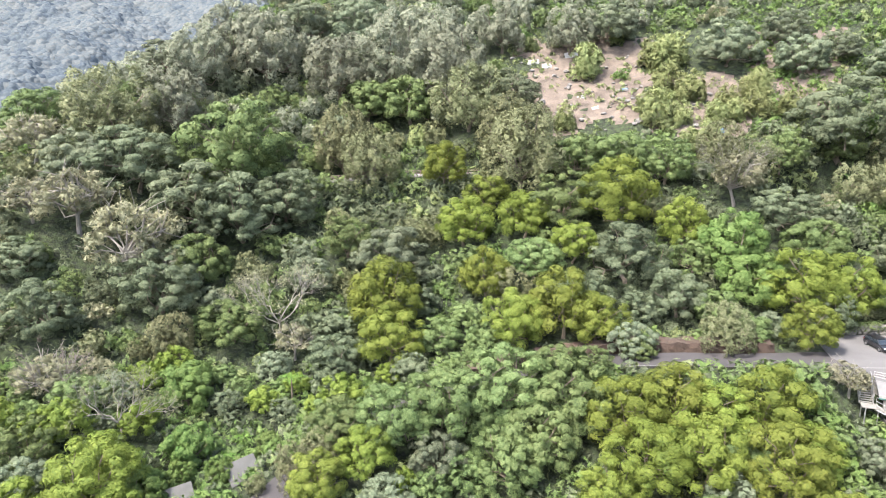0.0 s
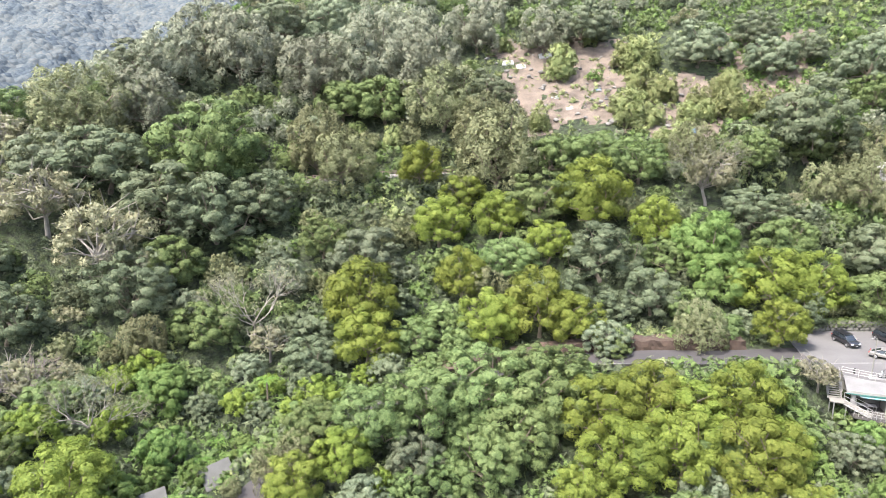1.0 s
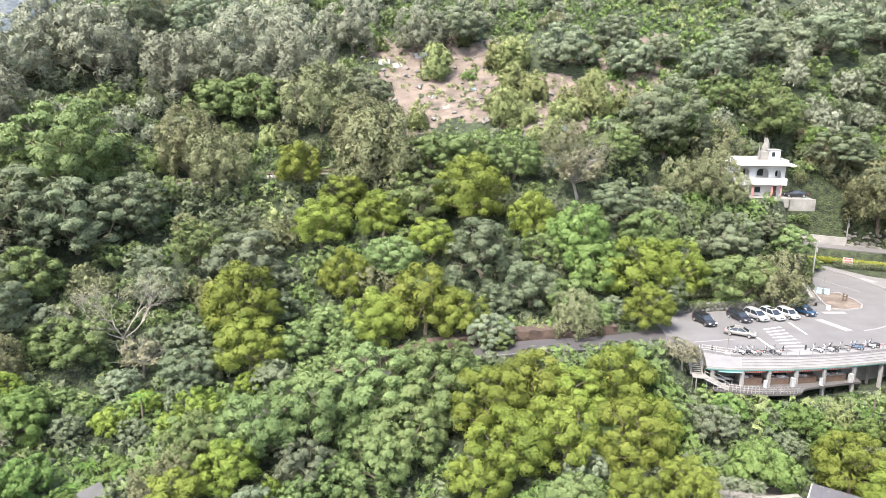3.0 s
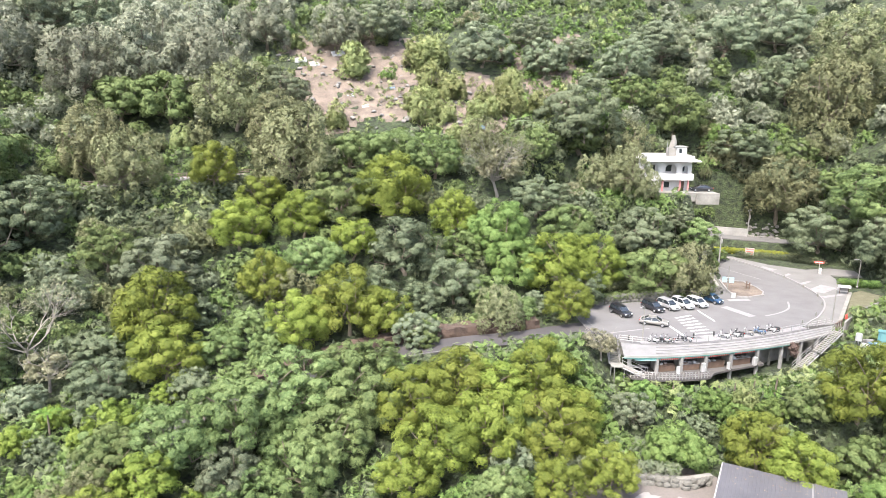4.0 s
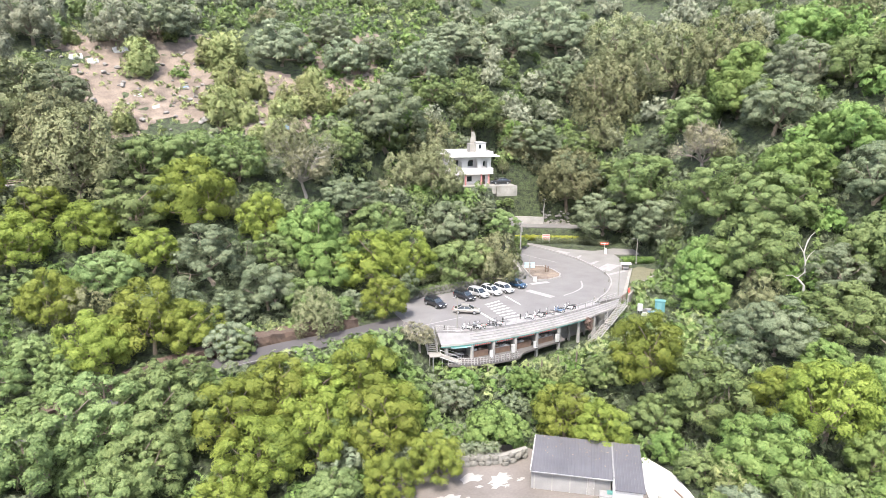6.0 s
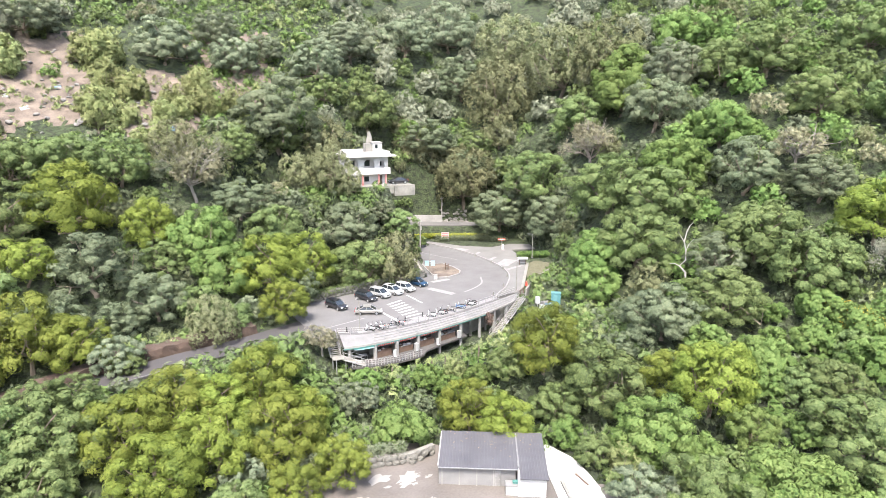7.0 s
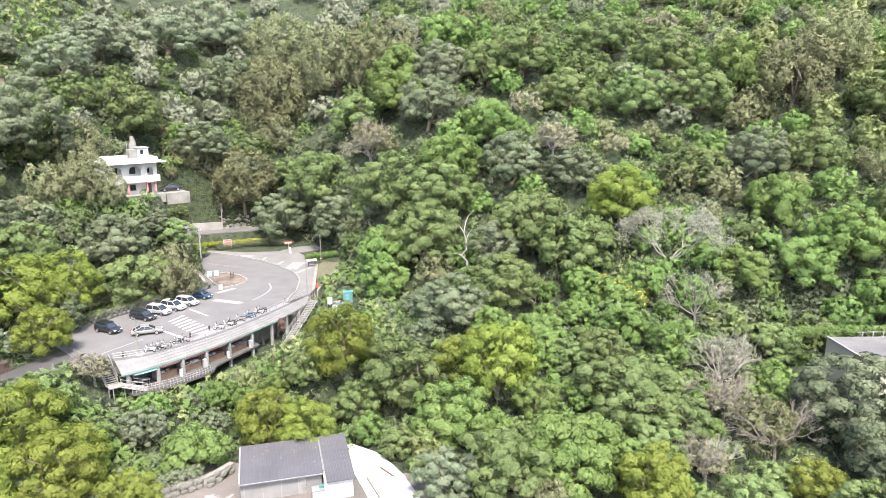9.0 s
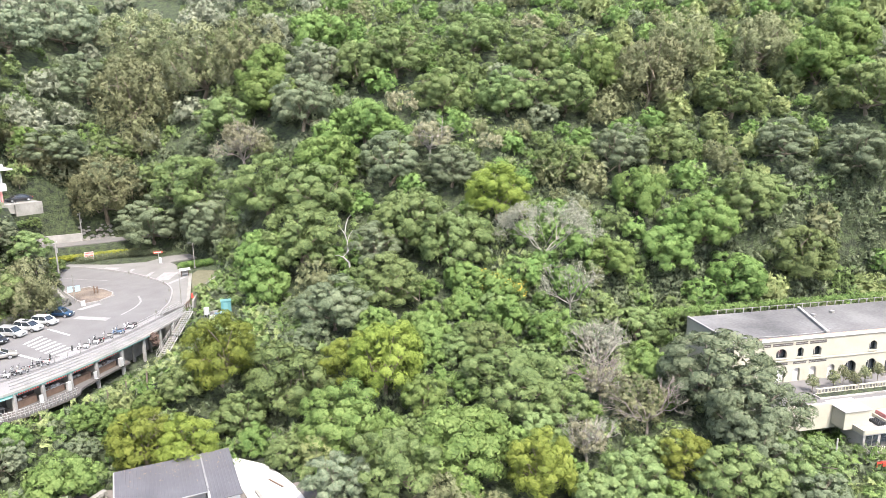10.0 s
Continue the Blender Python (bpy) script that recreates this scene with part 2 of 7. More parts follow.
# ---- end of terrain ----
AZ = np.radians(np.concatenate([np.arange(-180, -42, 3.0), np.arange(-42, 116, 0.75), np.arange(116, 180, 3.0)]))
RINGS = np.concatenate([[0.02], np.arange(12, 50, 4.0), np.arange(50, 200, 1.6), np.arange(200, 300, 3.5), 300 * 1.035 ** np.arange(0, 80)])
gx, gy = np.outer(RINGS, np.sin(AZ)), np.outer(RINGS, np.cos(AZ))
gz = height(gx, gy)
gn, gm = gx.shape
ids = np.arange(gn * gm).reshape(gn, gm)
nxt = np.roll(ids, -1, axis=1)
cap = [tuple(range(gm - 1, -1, -1))]
cells = np.stack([ids[:-1], ids[1:], nxt[1:], nxt[:-1]], -1).reshape(-1, 4)
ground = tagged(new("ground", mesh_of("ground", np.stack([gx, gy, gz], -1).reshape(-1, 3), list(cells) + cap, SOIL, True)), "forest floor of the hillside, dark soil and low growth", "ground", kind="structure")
# ---- trees ----
def leaves_on(rng, centres, radii, count, size, up=0.35, slim=0.5, core=0.7, droop=0.0, out=None, flat=1.0, edge=0.2, ragged=0.5):
    """Leaf sprays on the skin of foliage puffs: an array (n, 3, 3) of pointed sprays, and how each faces."""
    centres, radii = np.asarray(centres, float), np.asarray(radii, float)
    pick = rng.choice(len(centres), count, p=radii ** 2 / (radii ** 2).sum())
    n = rng.normal(size=(count, 3))
    n[:, 2] += up
    if out is not None:
        n += 0.8 * out[pick]
    n /= np.linalg.norm(n, axis=1)[:, None]
    reach = (radii[pick] * (core + (1.06 - core) * rng.random(count) ** 0.5))[:, None]
    c = centres[pick] + n * reach * np.array([1.0, 1.0, flat])
    face = n + ragged * rng.normal(size=(count, 3))
    face /= np.linalg.norm(face, axis=1)[:, None]
    u = np.cross(face, rng.normal(size=(count, 3)))
    u /= np.linalg.norm(u, axis=1)[:, None]
    u[:, 2] -= droop
    v = np.cross(face, u)
    s = size * (0.55 + 0.9 * rng.random(count))[:, None]
    tail = c - u * s * 0.7
    tri = np.stack([tail + v * s * slim, tail - v * s * slim, c + u * s + face * s * 0.1], 1)
    turned = np.einsum("ij,ij->i", np.cross(tri[:, 1] - tri[:, 0], tri[:, 2] - tri[:, 0]), n) < 0
    tri[turned] = tri[turned][:, ::-1]
    soft = (1 - edge) * n + edge * face + (0 if out is None else 0.25 * out[pick])
    return tri, soft / np.linalg.norm(soft, axis=1)[:, None]


def twenty_sides():
    """The faces of an icosahedron, without those that look down."""
    bm = bmesh.new()
    bmesh.ops.create_icosphere(bm, subdivisions=1, radius=1.0)
    tri = np.array([[tuple(v.co) for v in f.verts] for f in bm.faces])
    bm.free()
    return tri[tri.mean(axis=1)[:, 2] > -0.35]


CUSHION = twenty_sides()


def cushions(rng, centres, radii, flat):
    """The dense leafy body of each puff, uneven in outline, under its outer sprays."""
    n, k = len(centres), len(CUSHION)
    tri = CUSHION[None] * radii[:, None, None, None] * np.array([0.76, 0.76, 0.74 * flat])
    tri = tri * (0.85 + 0.3 * rng.random((n, k, 1, 1))) + centres[:, None, None]
    face = np.repeat((CUSHION.mean(axis=1) / np.linalg.norm(CUSHION.mean(axis=1), axis=1)[:, None])[None], n, 0)
    return tri.reshape(-1, 3, 3), face.reshape(-1, 3)


def limb(bm, rng, p0, p1, r0, r1, bend=0.15, sides=5, steps=3):
    p0, p1 = Vector(p0), Vector(p1)
    k = (p1 - p0).length * bend
    pts = [p0.lerp(p1, i / steps) + (Vector(rng.normal(size=3)) * k * (0 < i < steps)) for i in range(steps + 1)]
    add_tube(bm, pts, r0, r1, sides)
    return pts


# crown radius and depth, number, size and flatness of the leaf puffs, leaf size, how far leaves fill a puff, how lobed the crown is
SHAPES = {
    "acacia": dict(r=4.6, deep=0.74, puffs=48, puff=(0.72, 1.15), flat=0.75, leaf=0.2, slim=0.6, up=0.75, core=0.92, lobes=9, lobed=0.22, ragged=0.13),
    "broad": dict(r=4.8, deep=0.72, puffs=74, puff=(0.4, 1.05), flat=0.6, leaf=0.22, slim=0.62, up=0.75, core=0.9, lobes=8, lobed=0.28, ragged=0.18),
    "dark": dict(r=5.0, deep=0.70, puffs=74, puff=(0.4, 1.1), flat=0.52, leaf=0.22, slim=0.62, up=0.75, core=0.9, lobes=8, lobed=0.28, ragged=0.18),
    "grey": dict(r=4.8, deep=0.64, puffs=68, puff=(0.5, 0.95), flat=0.55, leaf=0.22, slim=0.62, up=0.7, core=0.85, lobes=7, lobed=0.24, ragged=0.35),
    "olive": dict(r=4.4, deep=0.95, puffs=90, puff=(0.4, 0.8), flat=1.5, leaf=0.24, slim=0.5, up=0.4, core=0.5, lobes=9, lobed=0.26, ragged=0.5),
    "dusty": dict(r=4.5, deep=0.86, puffs=84, puff=(0.4, 0.85), flat=1.1, leaf=0.24, slim=0.55, up=0.5, core=0.6, lobes=9, lobed=0.26, ragged=0.45),
    "fresh": dict(r=4.4, deep=0.75, puffs=56, puff=(0.55, 1.1), flat=0.75, leaf=0.23, slim=0.62, up=0.6, core=0.86, lobes=6, lobed=0.3, ragged=0.35),
    "pale": dict(r=4.8, deep=0.55, puffs=46, puff=(0.5, 1.1), flat=0.45, leaf=0.22, slim=0.5, up=0.4, core=0.3, lobes=6, lobed=0.4, ragged=0.5),
    "white": dict(r=4.6, deep=0.62, puffs=46, puff=(0.5, 1.1), flat=0.45, leaf=0.22, slim=0.5, up=0.4, core=0.3, lobes=6, lobed=0.4, ragged=0.5),
    "bamboo": dict(r=3.6, deep=0.95, puffs=34, puff=(0.6, 1.1), flat=1.3, leaf=0.32, slim=0.3, up=0.4, core=0.4, lobes=6, lobed=0.3, ragged=0.5),
}


def crown_plan(rng, s):
    """Puff centres and sizes over an uneven, lobed dome; the dome's middle is at the origin."""
    lobes = rng.normal(size=(s["lobes"], 3)) + np.array([0, 0, 0.45])
    lobes /= np.linalg.norm(lobes, axis=1)[:, None]
    cs, rs = [], []
    for i in range(s["puffs"]):
        a = 2.399963 * i + rng.normal() * 0.4
        h = 1 - 1.8 * (i + 0.5) / s["puffs"]
        ring = math.sqrt(max(0.0, 1 - h * h)) if h > 0 else 1.0 + 0.12 * h
        way = np.array([ring * math.cos(a), ring * math.sin(a), h])
        near = max(0.0, float((lobes @ way).max()) / np.linalg.norm(way))
        k = 1.04 - s["lobed"] * (1 - near ** 6) - 0.16 * rng.random() ** 2
        pr = s["puff"][0] + (s["puff"][1] - s["puff"][0]) * rng.random()
        rr = s["r"] - pr * 0.7
        cs.append((rr * k * way[0], rr * k * way[1], s["r"] * s["deep"] * k * h))
        rs.append(pr)
    return np.array(cs), np.array(rs)


def tree_meshes(kind, seed, leaves, tall):
    """Trunk and crown of one tree, its foot at the origin, crown radius as in SHAPES, overall height `tall`."""
    rng = np.random.default_rng(seed)
    s = SHAPES[kind]
    cs, rs = crown_plan(rng, s)
    mid = tall - s["r"] * s["deep"] - 0.4
    cs[:, 2] += mid
    out = cs - np.array([0, 0, mid - 1.0])
    out /= np.linalg.norm(out, axis=1)[:, None]
    bare = kind in ("pale", "white")
    size = s["leaf"] * (4200 / leaves) ** 0.45
    inner = 0 if bare else int(0.08 * leaves)
    crown = leaves_on(rng, cs, rs, leaves - inner, size, s["up"], s["slim"], s["core"], out=None if bare else out, flat=s["flat"], ragged=s["ragged"])
    if leaves > 600 and s["core"] > 0.6:
        body = cushions(rng, cs, rs, s["flat"])
        crown = tuple(np.concatenate(c) for c in zip(crown, body))
    if inner:
        heart = leaves_on(rng, (cs - (0, 0, mid)) * 0.55 + (0, 0, mid - 0.5), rs * 1.3, inner, size * 2.0, 0.3, 0.7, 0.3)
        crown = tuple(np.concatenate(c) for c in zip(crown, heart))
    bm = bmesh.new()
    fork = mid - s["r"] * s["deep"] * 0.55
    base = 0.05 * s["r"]
    lean = rng.normal(size=2) * 0.35
    add_tube(bm, [(0, 0, -1.2), (0, 0, 0.2), (lean[0] * 0.5, lean[1] * 0.5, fork * 0.5), (lean[0], lean[1], fork)], base * 1.25, base * 0.7, 7)
    for i in rng.permutation(len(cs))[: (18 if bare else 11)]:
        pts = limb(bm, rng, (lean[0], lean[1], fork * (0.75 + 0.25 * rng.random())), cs[i] + np.array([0, 0, 0.35 if bare else 0.0]), base * 0.45, 0.045, 0.12, 4, 3)
        if bare:
            for _ in range(3):
                limb(bm, rng, pts[2], cs[i] + rng.normal(size=3) * 0.9 + np.array([0, 0, 0.7]), 0.06, 0.02, 0.15, 4, 2)
    me = bpy.data.meshes.new("trunk")
    bm.to_mesh(me)
    bm.free()
    me.materials.append(PALE_BARK if bare else BARK)
    return me, crown


KINDS = {
    "acacia": ("acacia tree with yellow-green clumped crown on the slope", "acacia trees"),
    "broad": ("green broadleaf tree with rounded crown in the forest", "broadleaf trees"),
    "dark": ("dark green broadleaf tree with dense domed crown", "dark trees"),
    "grey": ("grey-green leafy tree with soft spreading crown", "grey-green trees"),
    "olive": ("olive-brown tree with loose feathery crown", "olive trees"),
    "dusty": ("grey-brown tree with soft feathery crown up the hill, paled for haze", "dusty trees"),
    "fresh": ("bright fresh-green tree hung with creepers", "fresh green trees"),
    "pale": ("half-bare tree with pale limbs and thin leaves", "half-bare trees"),
    "white": ("silvery pale tree with whitish sprays and limbs", "silvery trees"),
    "bamboo": ("clump of yellow-green bamboo on open slope", "bamboo clumps"),
}
TALL = {"acacia": 7.6, "broad": 6.8, "dark": 7.1, "grey": 6.3, "olive": 8.2, "dusty": 7.9, "fresh": 6.5, "pale": 7.2, "white": 7.6, "bamboo": 6.0}
MODELS = {}


def tree_model(kind, k, big):
    """One of four models of a kind, with finer foliage for large trees; built when first asked for, then copied."""
    if (kind, k, big) not in MODELS:
        n = {"pale": 2400, "white": 2400, "bamboo": 2000, "acacia": 7000, "olive": 7000, "dusty": 7000}.get(kind, 5600)
        n = int(n * (1.0 if big else 0.58))
        trunk, crown = tree_meshes(kind, 100 * k + len(kind) * 7 + 3, n, TALL[kind])
        MODELS[kind, k, big] = (trunk, leaf_mesh("crown", crown[0], LEAF[kind], crown[1]))
    return MODELS[kind, k, big]


PLACED = []


def plant(kind, x, y, r):
    """Plants a tree of crown radius r at (x, y), standing on the ground."""
    k = len(PLACED) % 4
    trunk, crown = tree_model(kind, k, r > 5.6)
    s = r / SHAPES[kind]["r"]
    label, group = KINDS[kind]
    turn = (len(PLACED) * 2.39996) % 6.2832
    m = Matrix.LocRotScale((x, y, ground_at(x, y)), Euler((0, 0, turn)), Vector((s, s, s * (0.92 + 0.16 * math.sin(len(PLACED) * 1.7) ** 2))))
    t = thing("bamboo_clump" if kind == "bamboo" else "tree", label, "bamboo" if kind == "bamboo" else "tree", m, group)
    part("stems" if kind == "bamboo" else "trunk", trunk, None, t)
    part("crown", crown, None, t)
    PLACED.append((x, y, r))
    return t
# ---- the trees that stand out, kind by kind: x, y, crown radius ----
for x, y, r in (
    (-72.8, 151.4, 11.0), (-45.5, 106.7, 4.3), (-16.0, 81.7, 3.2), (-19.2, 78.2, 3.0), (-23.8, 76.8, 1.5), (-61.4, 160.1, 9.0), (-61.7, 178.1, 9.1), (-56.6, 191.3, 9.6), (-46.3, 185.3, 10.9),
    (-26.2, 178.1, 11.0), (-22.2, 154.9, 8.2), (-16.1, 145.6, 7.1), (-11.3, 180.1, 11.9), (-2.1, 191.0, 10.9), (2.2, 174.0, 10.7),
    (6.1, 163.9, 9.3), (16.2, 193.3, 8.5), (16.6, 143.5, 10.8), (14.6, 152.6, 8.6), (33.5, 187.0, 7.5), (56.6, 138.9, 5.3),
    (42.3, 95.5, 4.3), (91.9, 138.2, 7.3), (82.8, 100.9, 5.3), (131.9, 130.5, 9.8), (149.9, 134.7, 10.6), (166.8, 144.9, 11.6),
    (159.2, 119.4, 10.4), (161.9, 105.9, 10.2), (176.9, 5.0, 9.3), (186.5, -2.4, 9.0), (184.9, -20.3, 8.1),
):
    # beyond 168 m the leaf colour is paled in place of haze
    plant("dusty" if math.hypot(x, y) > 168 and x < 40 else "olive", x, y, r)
for x, y, r in (
    (-55.2, 81.0, 4.7), (-92.8, 157.7, 8.8), (-45.8, 123.3, 6.5), (-36.6, 111.7, 6.5), (-43.9, 146.6, 13.4), (-14.7, 87.5, 5.0), (-14.3, 84.8, 5.1), (29.4, 95.8, 2.8),
    (-19.0, 131.6, 5.9), (-18.7, 172.5, 8.3), (-6.5, 84.8, 6.2), (-8.2, 170.8, 9.0), (-0.4, 108.0, 4.5), (1.2, 86.5, 7.1),
    (9.0, 88.2, 7.6), (16.2, 91.2, 4.6), (21.5, 91.6, 3.6), (8.1, 77.1, 5.5), (16.7, 121.4, 6.0), (12.8, 80.0, 6.0), (23.9, 132.4, 8.3), (28.1, 144.3, 6.4), (17.2, 85.3, 7.1),
    (37.1, 142.3, 6.4), (44.8, 136.9, 6.9), (44.1, 115.9, 5.0), (66.9, 135.3, 5.3), (64.2, 113.0, 6.3), (99.5, 148.8, 5.5),
    (76.5, 104.5, 7.6), (113.3, 148.8, 9.0), (92.2, 111.3, 4.8), (71.8, 61.5, 3.6), (134.6, 105.5, 10.5),
):
    plant("broad", x, y, r)
for x, y, r in (
    (73.2, 53.2, 4.4), (145.6, 103.3, 7.8), (121.3, 77.6, 9.5), (67.9, 43.2, 3.0), (80.0, 50.3, 7.6), (110.4, 63.7, 8.5),
    (119.8, 65.4, 9.6), (159.2, 72.7, 7.7), (104.8, 44.8, 7.7), (67.4, 27.9, 5.9), (164.3, 65.7, 10.1), (119.0, 45.9, 8.5),
    (153.9, 50.5, 7.8), (117.5, 36.4, 7.7), (181.2, 50.0, 8.2), (95.5, 24.2, 5.1), (161.5, 36.2, 8.0), (88.0, 18.9, 7.2),
    (178.2, 34.2, 8.7), (82.4, 13.8, 4.5), (166.8, 23.7, 8.1), (146.6, 20.3, 7.1), (88.3, 10.9, 4.3), (122.0, 2.5, 5.6),
    (77.0, 1.0, 4.7), (158.5, -0.1, 6.9), (172.9, -14.1, 8.3), (144.5, -16.6, 7.1),
):
    plant("broad", x, y, r)
for x, y, r in (
    (80.7, -11.2, 5.7), (144.5, -26.9, 7.9), (85.4, -18.9, 4.9), (166.8, -39.8, 8.2),
):
    plant("broad", x, y, r)
for x, y, r in (
    (-74.0, 114.7, 5.5), (-66.2, 104.8, 6.7), (-62.9, 140.0, 10.8), (-50.2, 115.6, 8.5), (-49.8, 134.1, 10.7), (-40.5, 134.0, 9.9),
    (-32.6, 139.2, 8.8), (-17.6, 104.5, 5.5), (16.1, 164.2, 8.7), (32.4, 116.6, 8.1), (38.8, 107.7, 5.7), (60.5, 120.1, 6.5),
    (80.3, 139.5, 10.6), (79.1, 111.2, 7.3), (61.2, 101.8, 4.8), (127.7, 138.7, 7.4), (152.0, 152.0, 9.4), (143.0, 117.4, 8.2), (128.2, 97.4, 8.2),
    (143.7, 81.1, 9.4), (94.4, 49.3, 6.8), (132.2, 54.6, 7.5), (134.7, 41.8, 6.8), (153.2, 9.1, 7.4), (158.8, -23.6, 7.0),
    (85.8, -14.5, 5.1), (98.0, -8.6, 9.6), (90.5, -13.6, 7.4), (129.4, 114.8, 8.6), (112.6, 50.2, 6.0), (155.7, -36.7, 7.7), (80.5, -20.1, 4.1),
):
    plant("dark", x, y, r)
for x, y, r in (
    (-74.5, 139.9, 8.3), (-72.6, 183.7, 7.8), (-25.0, 123.5, 5.1), (-39.3, 204.2, 10.0), (-22.9, 201.7, 10.7), (-10.2, 126.6, 8.5),
    (-0.4, 80.0, 4.8), (44.6, 190.4, 9.4), (28.7, 97.3, 4.2), (69.3, 172.1, 8.9), (85.3, 177.6, 6.9),
    (83.2, 164.1, 7.2), (92.7, 165.9, 5.8), (102.9, 156.7, 8.2), (120.4, 165.9, 9.9), (53.0, 72.8, 3.5), (145.9, 171.3, 10.8),
    (167.1, 173.6, 11.6), (63.0, 33.9, 4.6), (157.1, 83.8, 9.3),
):
    plant("grey", x, y, r)
for x, y, r in (
    (-59.9, 95.2, 5.2), (-77.8, 126.5, 5.9), (-86.2, 144.2, 7.3), (-69.1, 126.3, 9.5), (-57.2, 120.6, 10.1), (-25.7, 110.0, 4.7),
    (55.4, 128.0, 6.7), (54.0, 83.6, 3.6), (135.1, 92.1, 6.4), (139.4, 48.3, 6.5), (82.2, 7.0, 3.7),
    (94.3, 6.5, 4.0),
):
    plant("pale", x, y, r)
for x, y, r in (
    (-5.9, 161.9, 3.0), (36.8, 178.8, 3.4), (46.0, 159.0, 2.6), (36.5, 177.3, 5.0), (53.1, 176.6, 4.6), (57.6, 175.6, 4.4), (46.5, 190.9, 3.0), (51.6, 162.6, 4.4), (56.4, 160.2, 4.4), (47.3, 153.1, 4.4), (59.8, 151.4, 3.3), (72.3, 158.8, 3.6), (68.6, 150.9, 4.0), (28.2, 159.5, 3.2), (55.1, 174.0, 5.3), (49.8, 155.7, 3.4), (52.3, 152.3, 3.0),
    (56.3, 161.5, 3.1), (52.1, 144.4, 2.8), (56.1, 145.0, 3.3), (63.6, 155.5, 3.1), (63.8, 151.6, 3.0), (70.1, 158.7, 3.2),
    (74.6, 148.9, 3.5), (66.1, 66.8, 2.1), (68.6, 39.2, 2.6),
):
    plant("bamboo", x, y, r)
for x, y, r in (
    (-42.4, 73.7, 6.3), (-15.5, 74.4, 4.3), (-9.9, 79.9, 4.4), (-10.5, 116.0, 7.4), (-8.8, 106.1, 6.4), (0.1, 146.0, 5.8),
    (4.0, 132.9, 6.5), (7.7, 118.7, 5.4), (9.5, 140.2, 5.6), (11.6, 105.4, 5.9), (16.2, 131.5, 5.9), (19.8, 105.7, 6.9),
    (24.1, 122.7, 5.0), (24.6, 102.1, 5.3), (32.9, 128.4, 8.2), (20.2, 71.2, 4.5), (23.7, 80.6, 5.7), (24.8, 74.0, 5.8),
    (43.9, 121.8, 5.2), (30.6, 82.0, 5.8), (31.0, 72.6, 5.5), (35.3, 79.5, 5.4), (41.8, 79.1, 6.0), (57.5, 104.8, 7.0),
    (39.9, 70.5, 5.9), (54.3, 95.1, 4.5), (35.1, 61.1, 3.6), (65.3, 105.4, 6.1), (41.9, 61.6, 3.9), (62.0, 59.6, 4.6),
):
    plant("acacia", x, y, r)
for x, y, r in (
    (63.7, 54.8, 4.5), (76.7, 58.6, 5.9), (85.6, 42.3, 4.9), (84.5, 36.4, 6.5), (129.9, 31.0, 7.1), (74.6, 11.6, 5.0),
    (83.8, -5.2, 3.8),
):
    plant("acacia", x, y, r)
for x, y, r in (
    (-39.0, 95.9, 4.9), (-29.3, 80.4, 2.2), (-34.7, 80.9, 2.4), (-30.7, 82.4, 1.9), (-24.1, 85.8, 1.7), (-37.7, 75.3, 3.3), (-38.7, 77.6, 3.5), (-35.0, 84.6, 3.8), (-24.7, 87.0, 2.2), (50.4, 114.9, 6.7), (50.8, 108.2, 5.9), (55.4, 74.1, 2.7), (52.9, 63.3, 4.3), (62.6, 68.8, 2.7), (67.9, 63.9, 2.4), (71.3, 62.4, 2.1), (64.4, 65.7, 2.4), (74.8, 60.5, 2.4),
    (69.2, 48.6, 2.7), (102.5, 67.1, 5.5), (108.8, 70.3, 6.4), (149.6, 93.7, 8.5), (157.4, 97.2, 8.9), (170.8, 91.0, 8.5),
    (129.0, 67.4, 7.7), (73.7, 38.2, 6.1), (141.5, 64.4, 7.5), (82.3, 29.7, 3.8), (73.9, 21.5, 7.3), (178.7, 17.2, 8.6),
    (127.2, 8.5, 5.7), (141.9, 4.6, 6.3), (134.0, -1.5, 6.6), (138.7, -8.5, 6.8), (136.8, -14.3, 6.8), (179.7, -31.9, 8.0),
    (190.0, -39.0, 8.5),
):
    plant("fresh", x, y, r)
for x, y, r in (
    (106.7, 8.2, 5.0),
):
    plant("white", x, y, r)
# ---- the woods between them ----
# (bearing from, bearing to, elevation of the lowest line of sight, distance) of what is seen over the treetops
OPEN = [(32.5, 50, -24.0, 112), (10, 34, -23.0, 96), (46, 56.5, -19.4, 118), (48, 54.6, -16.0, 142), (34.6, 40.8, -8.6, 150), (41.4, 47.5, -13.6, 183),
        (35, 60, -37, 88), (95, 112, -23.5, 108), (101.5, 112, -31, 113), (5, 24, -3.2, 178), (23.5, 30.5, -2.2, 170), (-24, -12, -35, 96), (-7, -0.5, -8.3, 149)]


def may_stand(x, y, r, top):
    d, az = math.hypot(x, y), math.degrees(math.atan2(x, y))
    if paved(x, y) or any(along(x, y, line)[0] < wide + 0.45 * r for line, wide, soft in PADS[:2] + PADS[-4:]):
        return False
    el = math.degrees(math.atan2(top - EYE[2], d - 0.5 * r))
    side = math.degrees(r / d)
    for a0, a1, low, dist in OPEN:
        if a0 - side < az < a1 + side and d < dist and el > low:
            return False
    return True


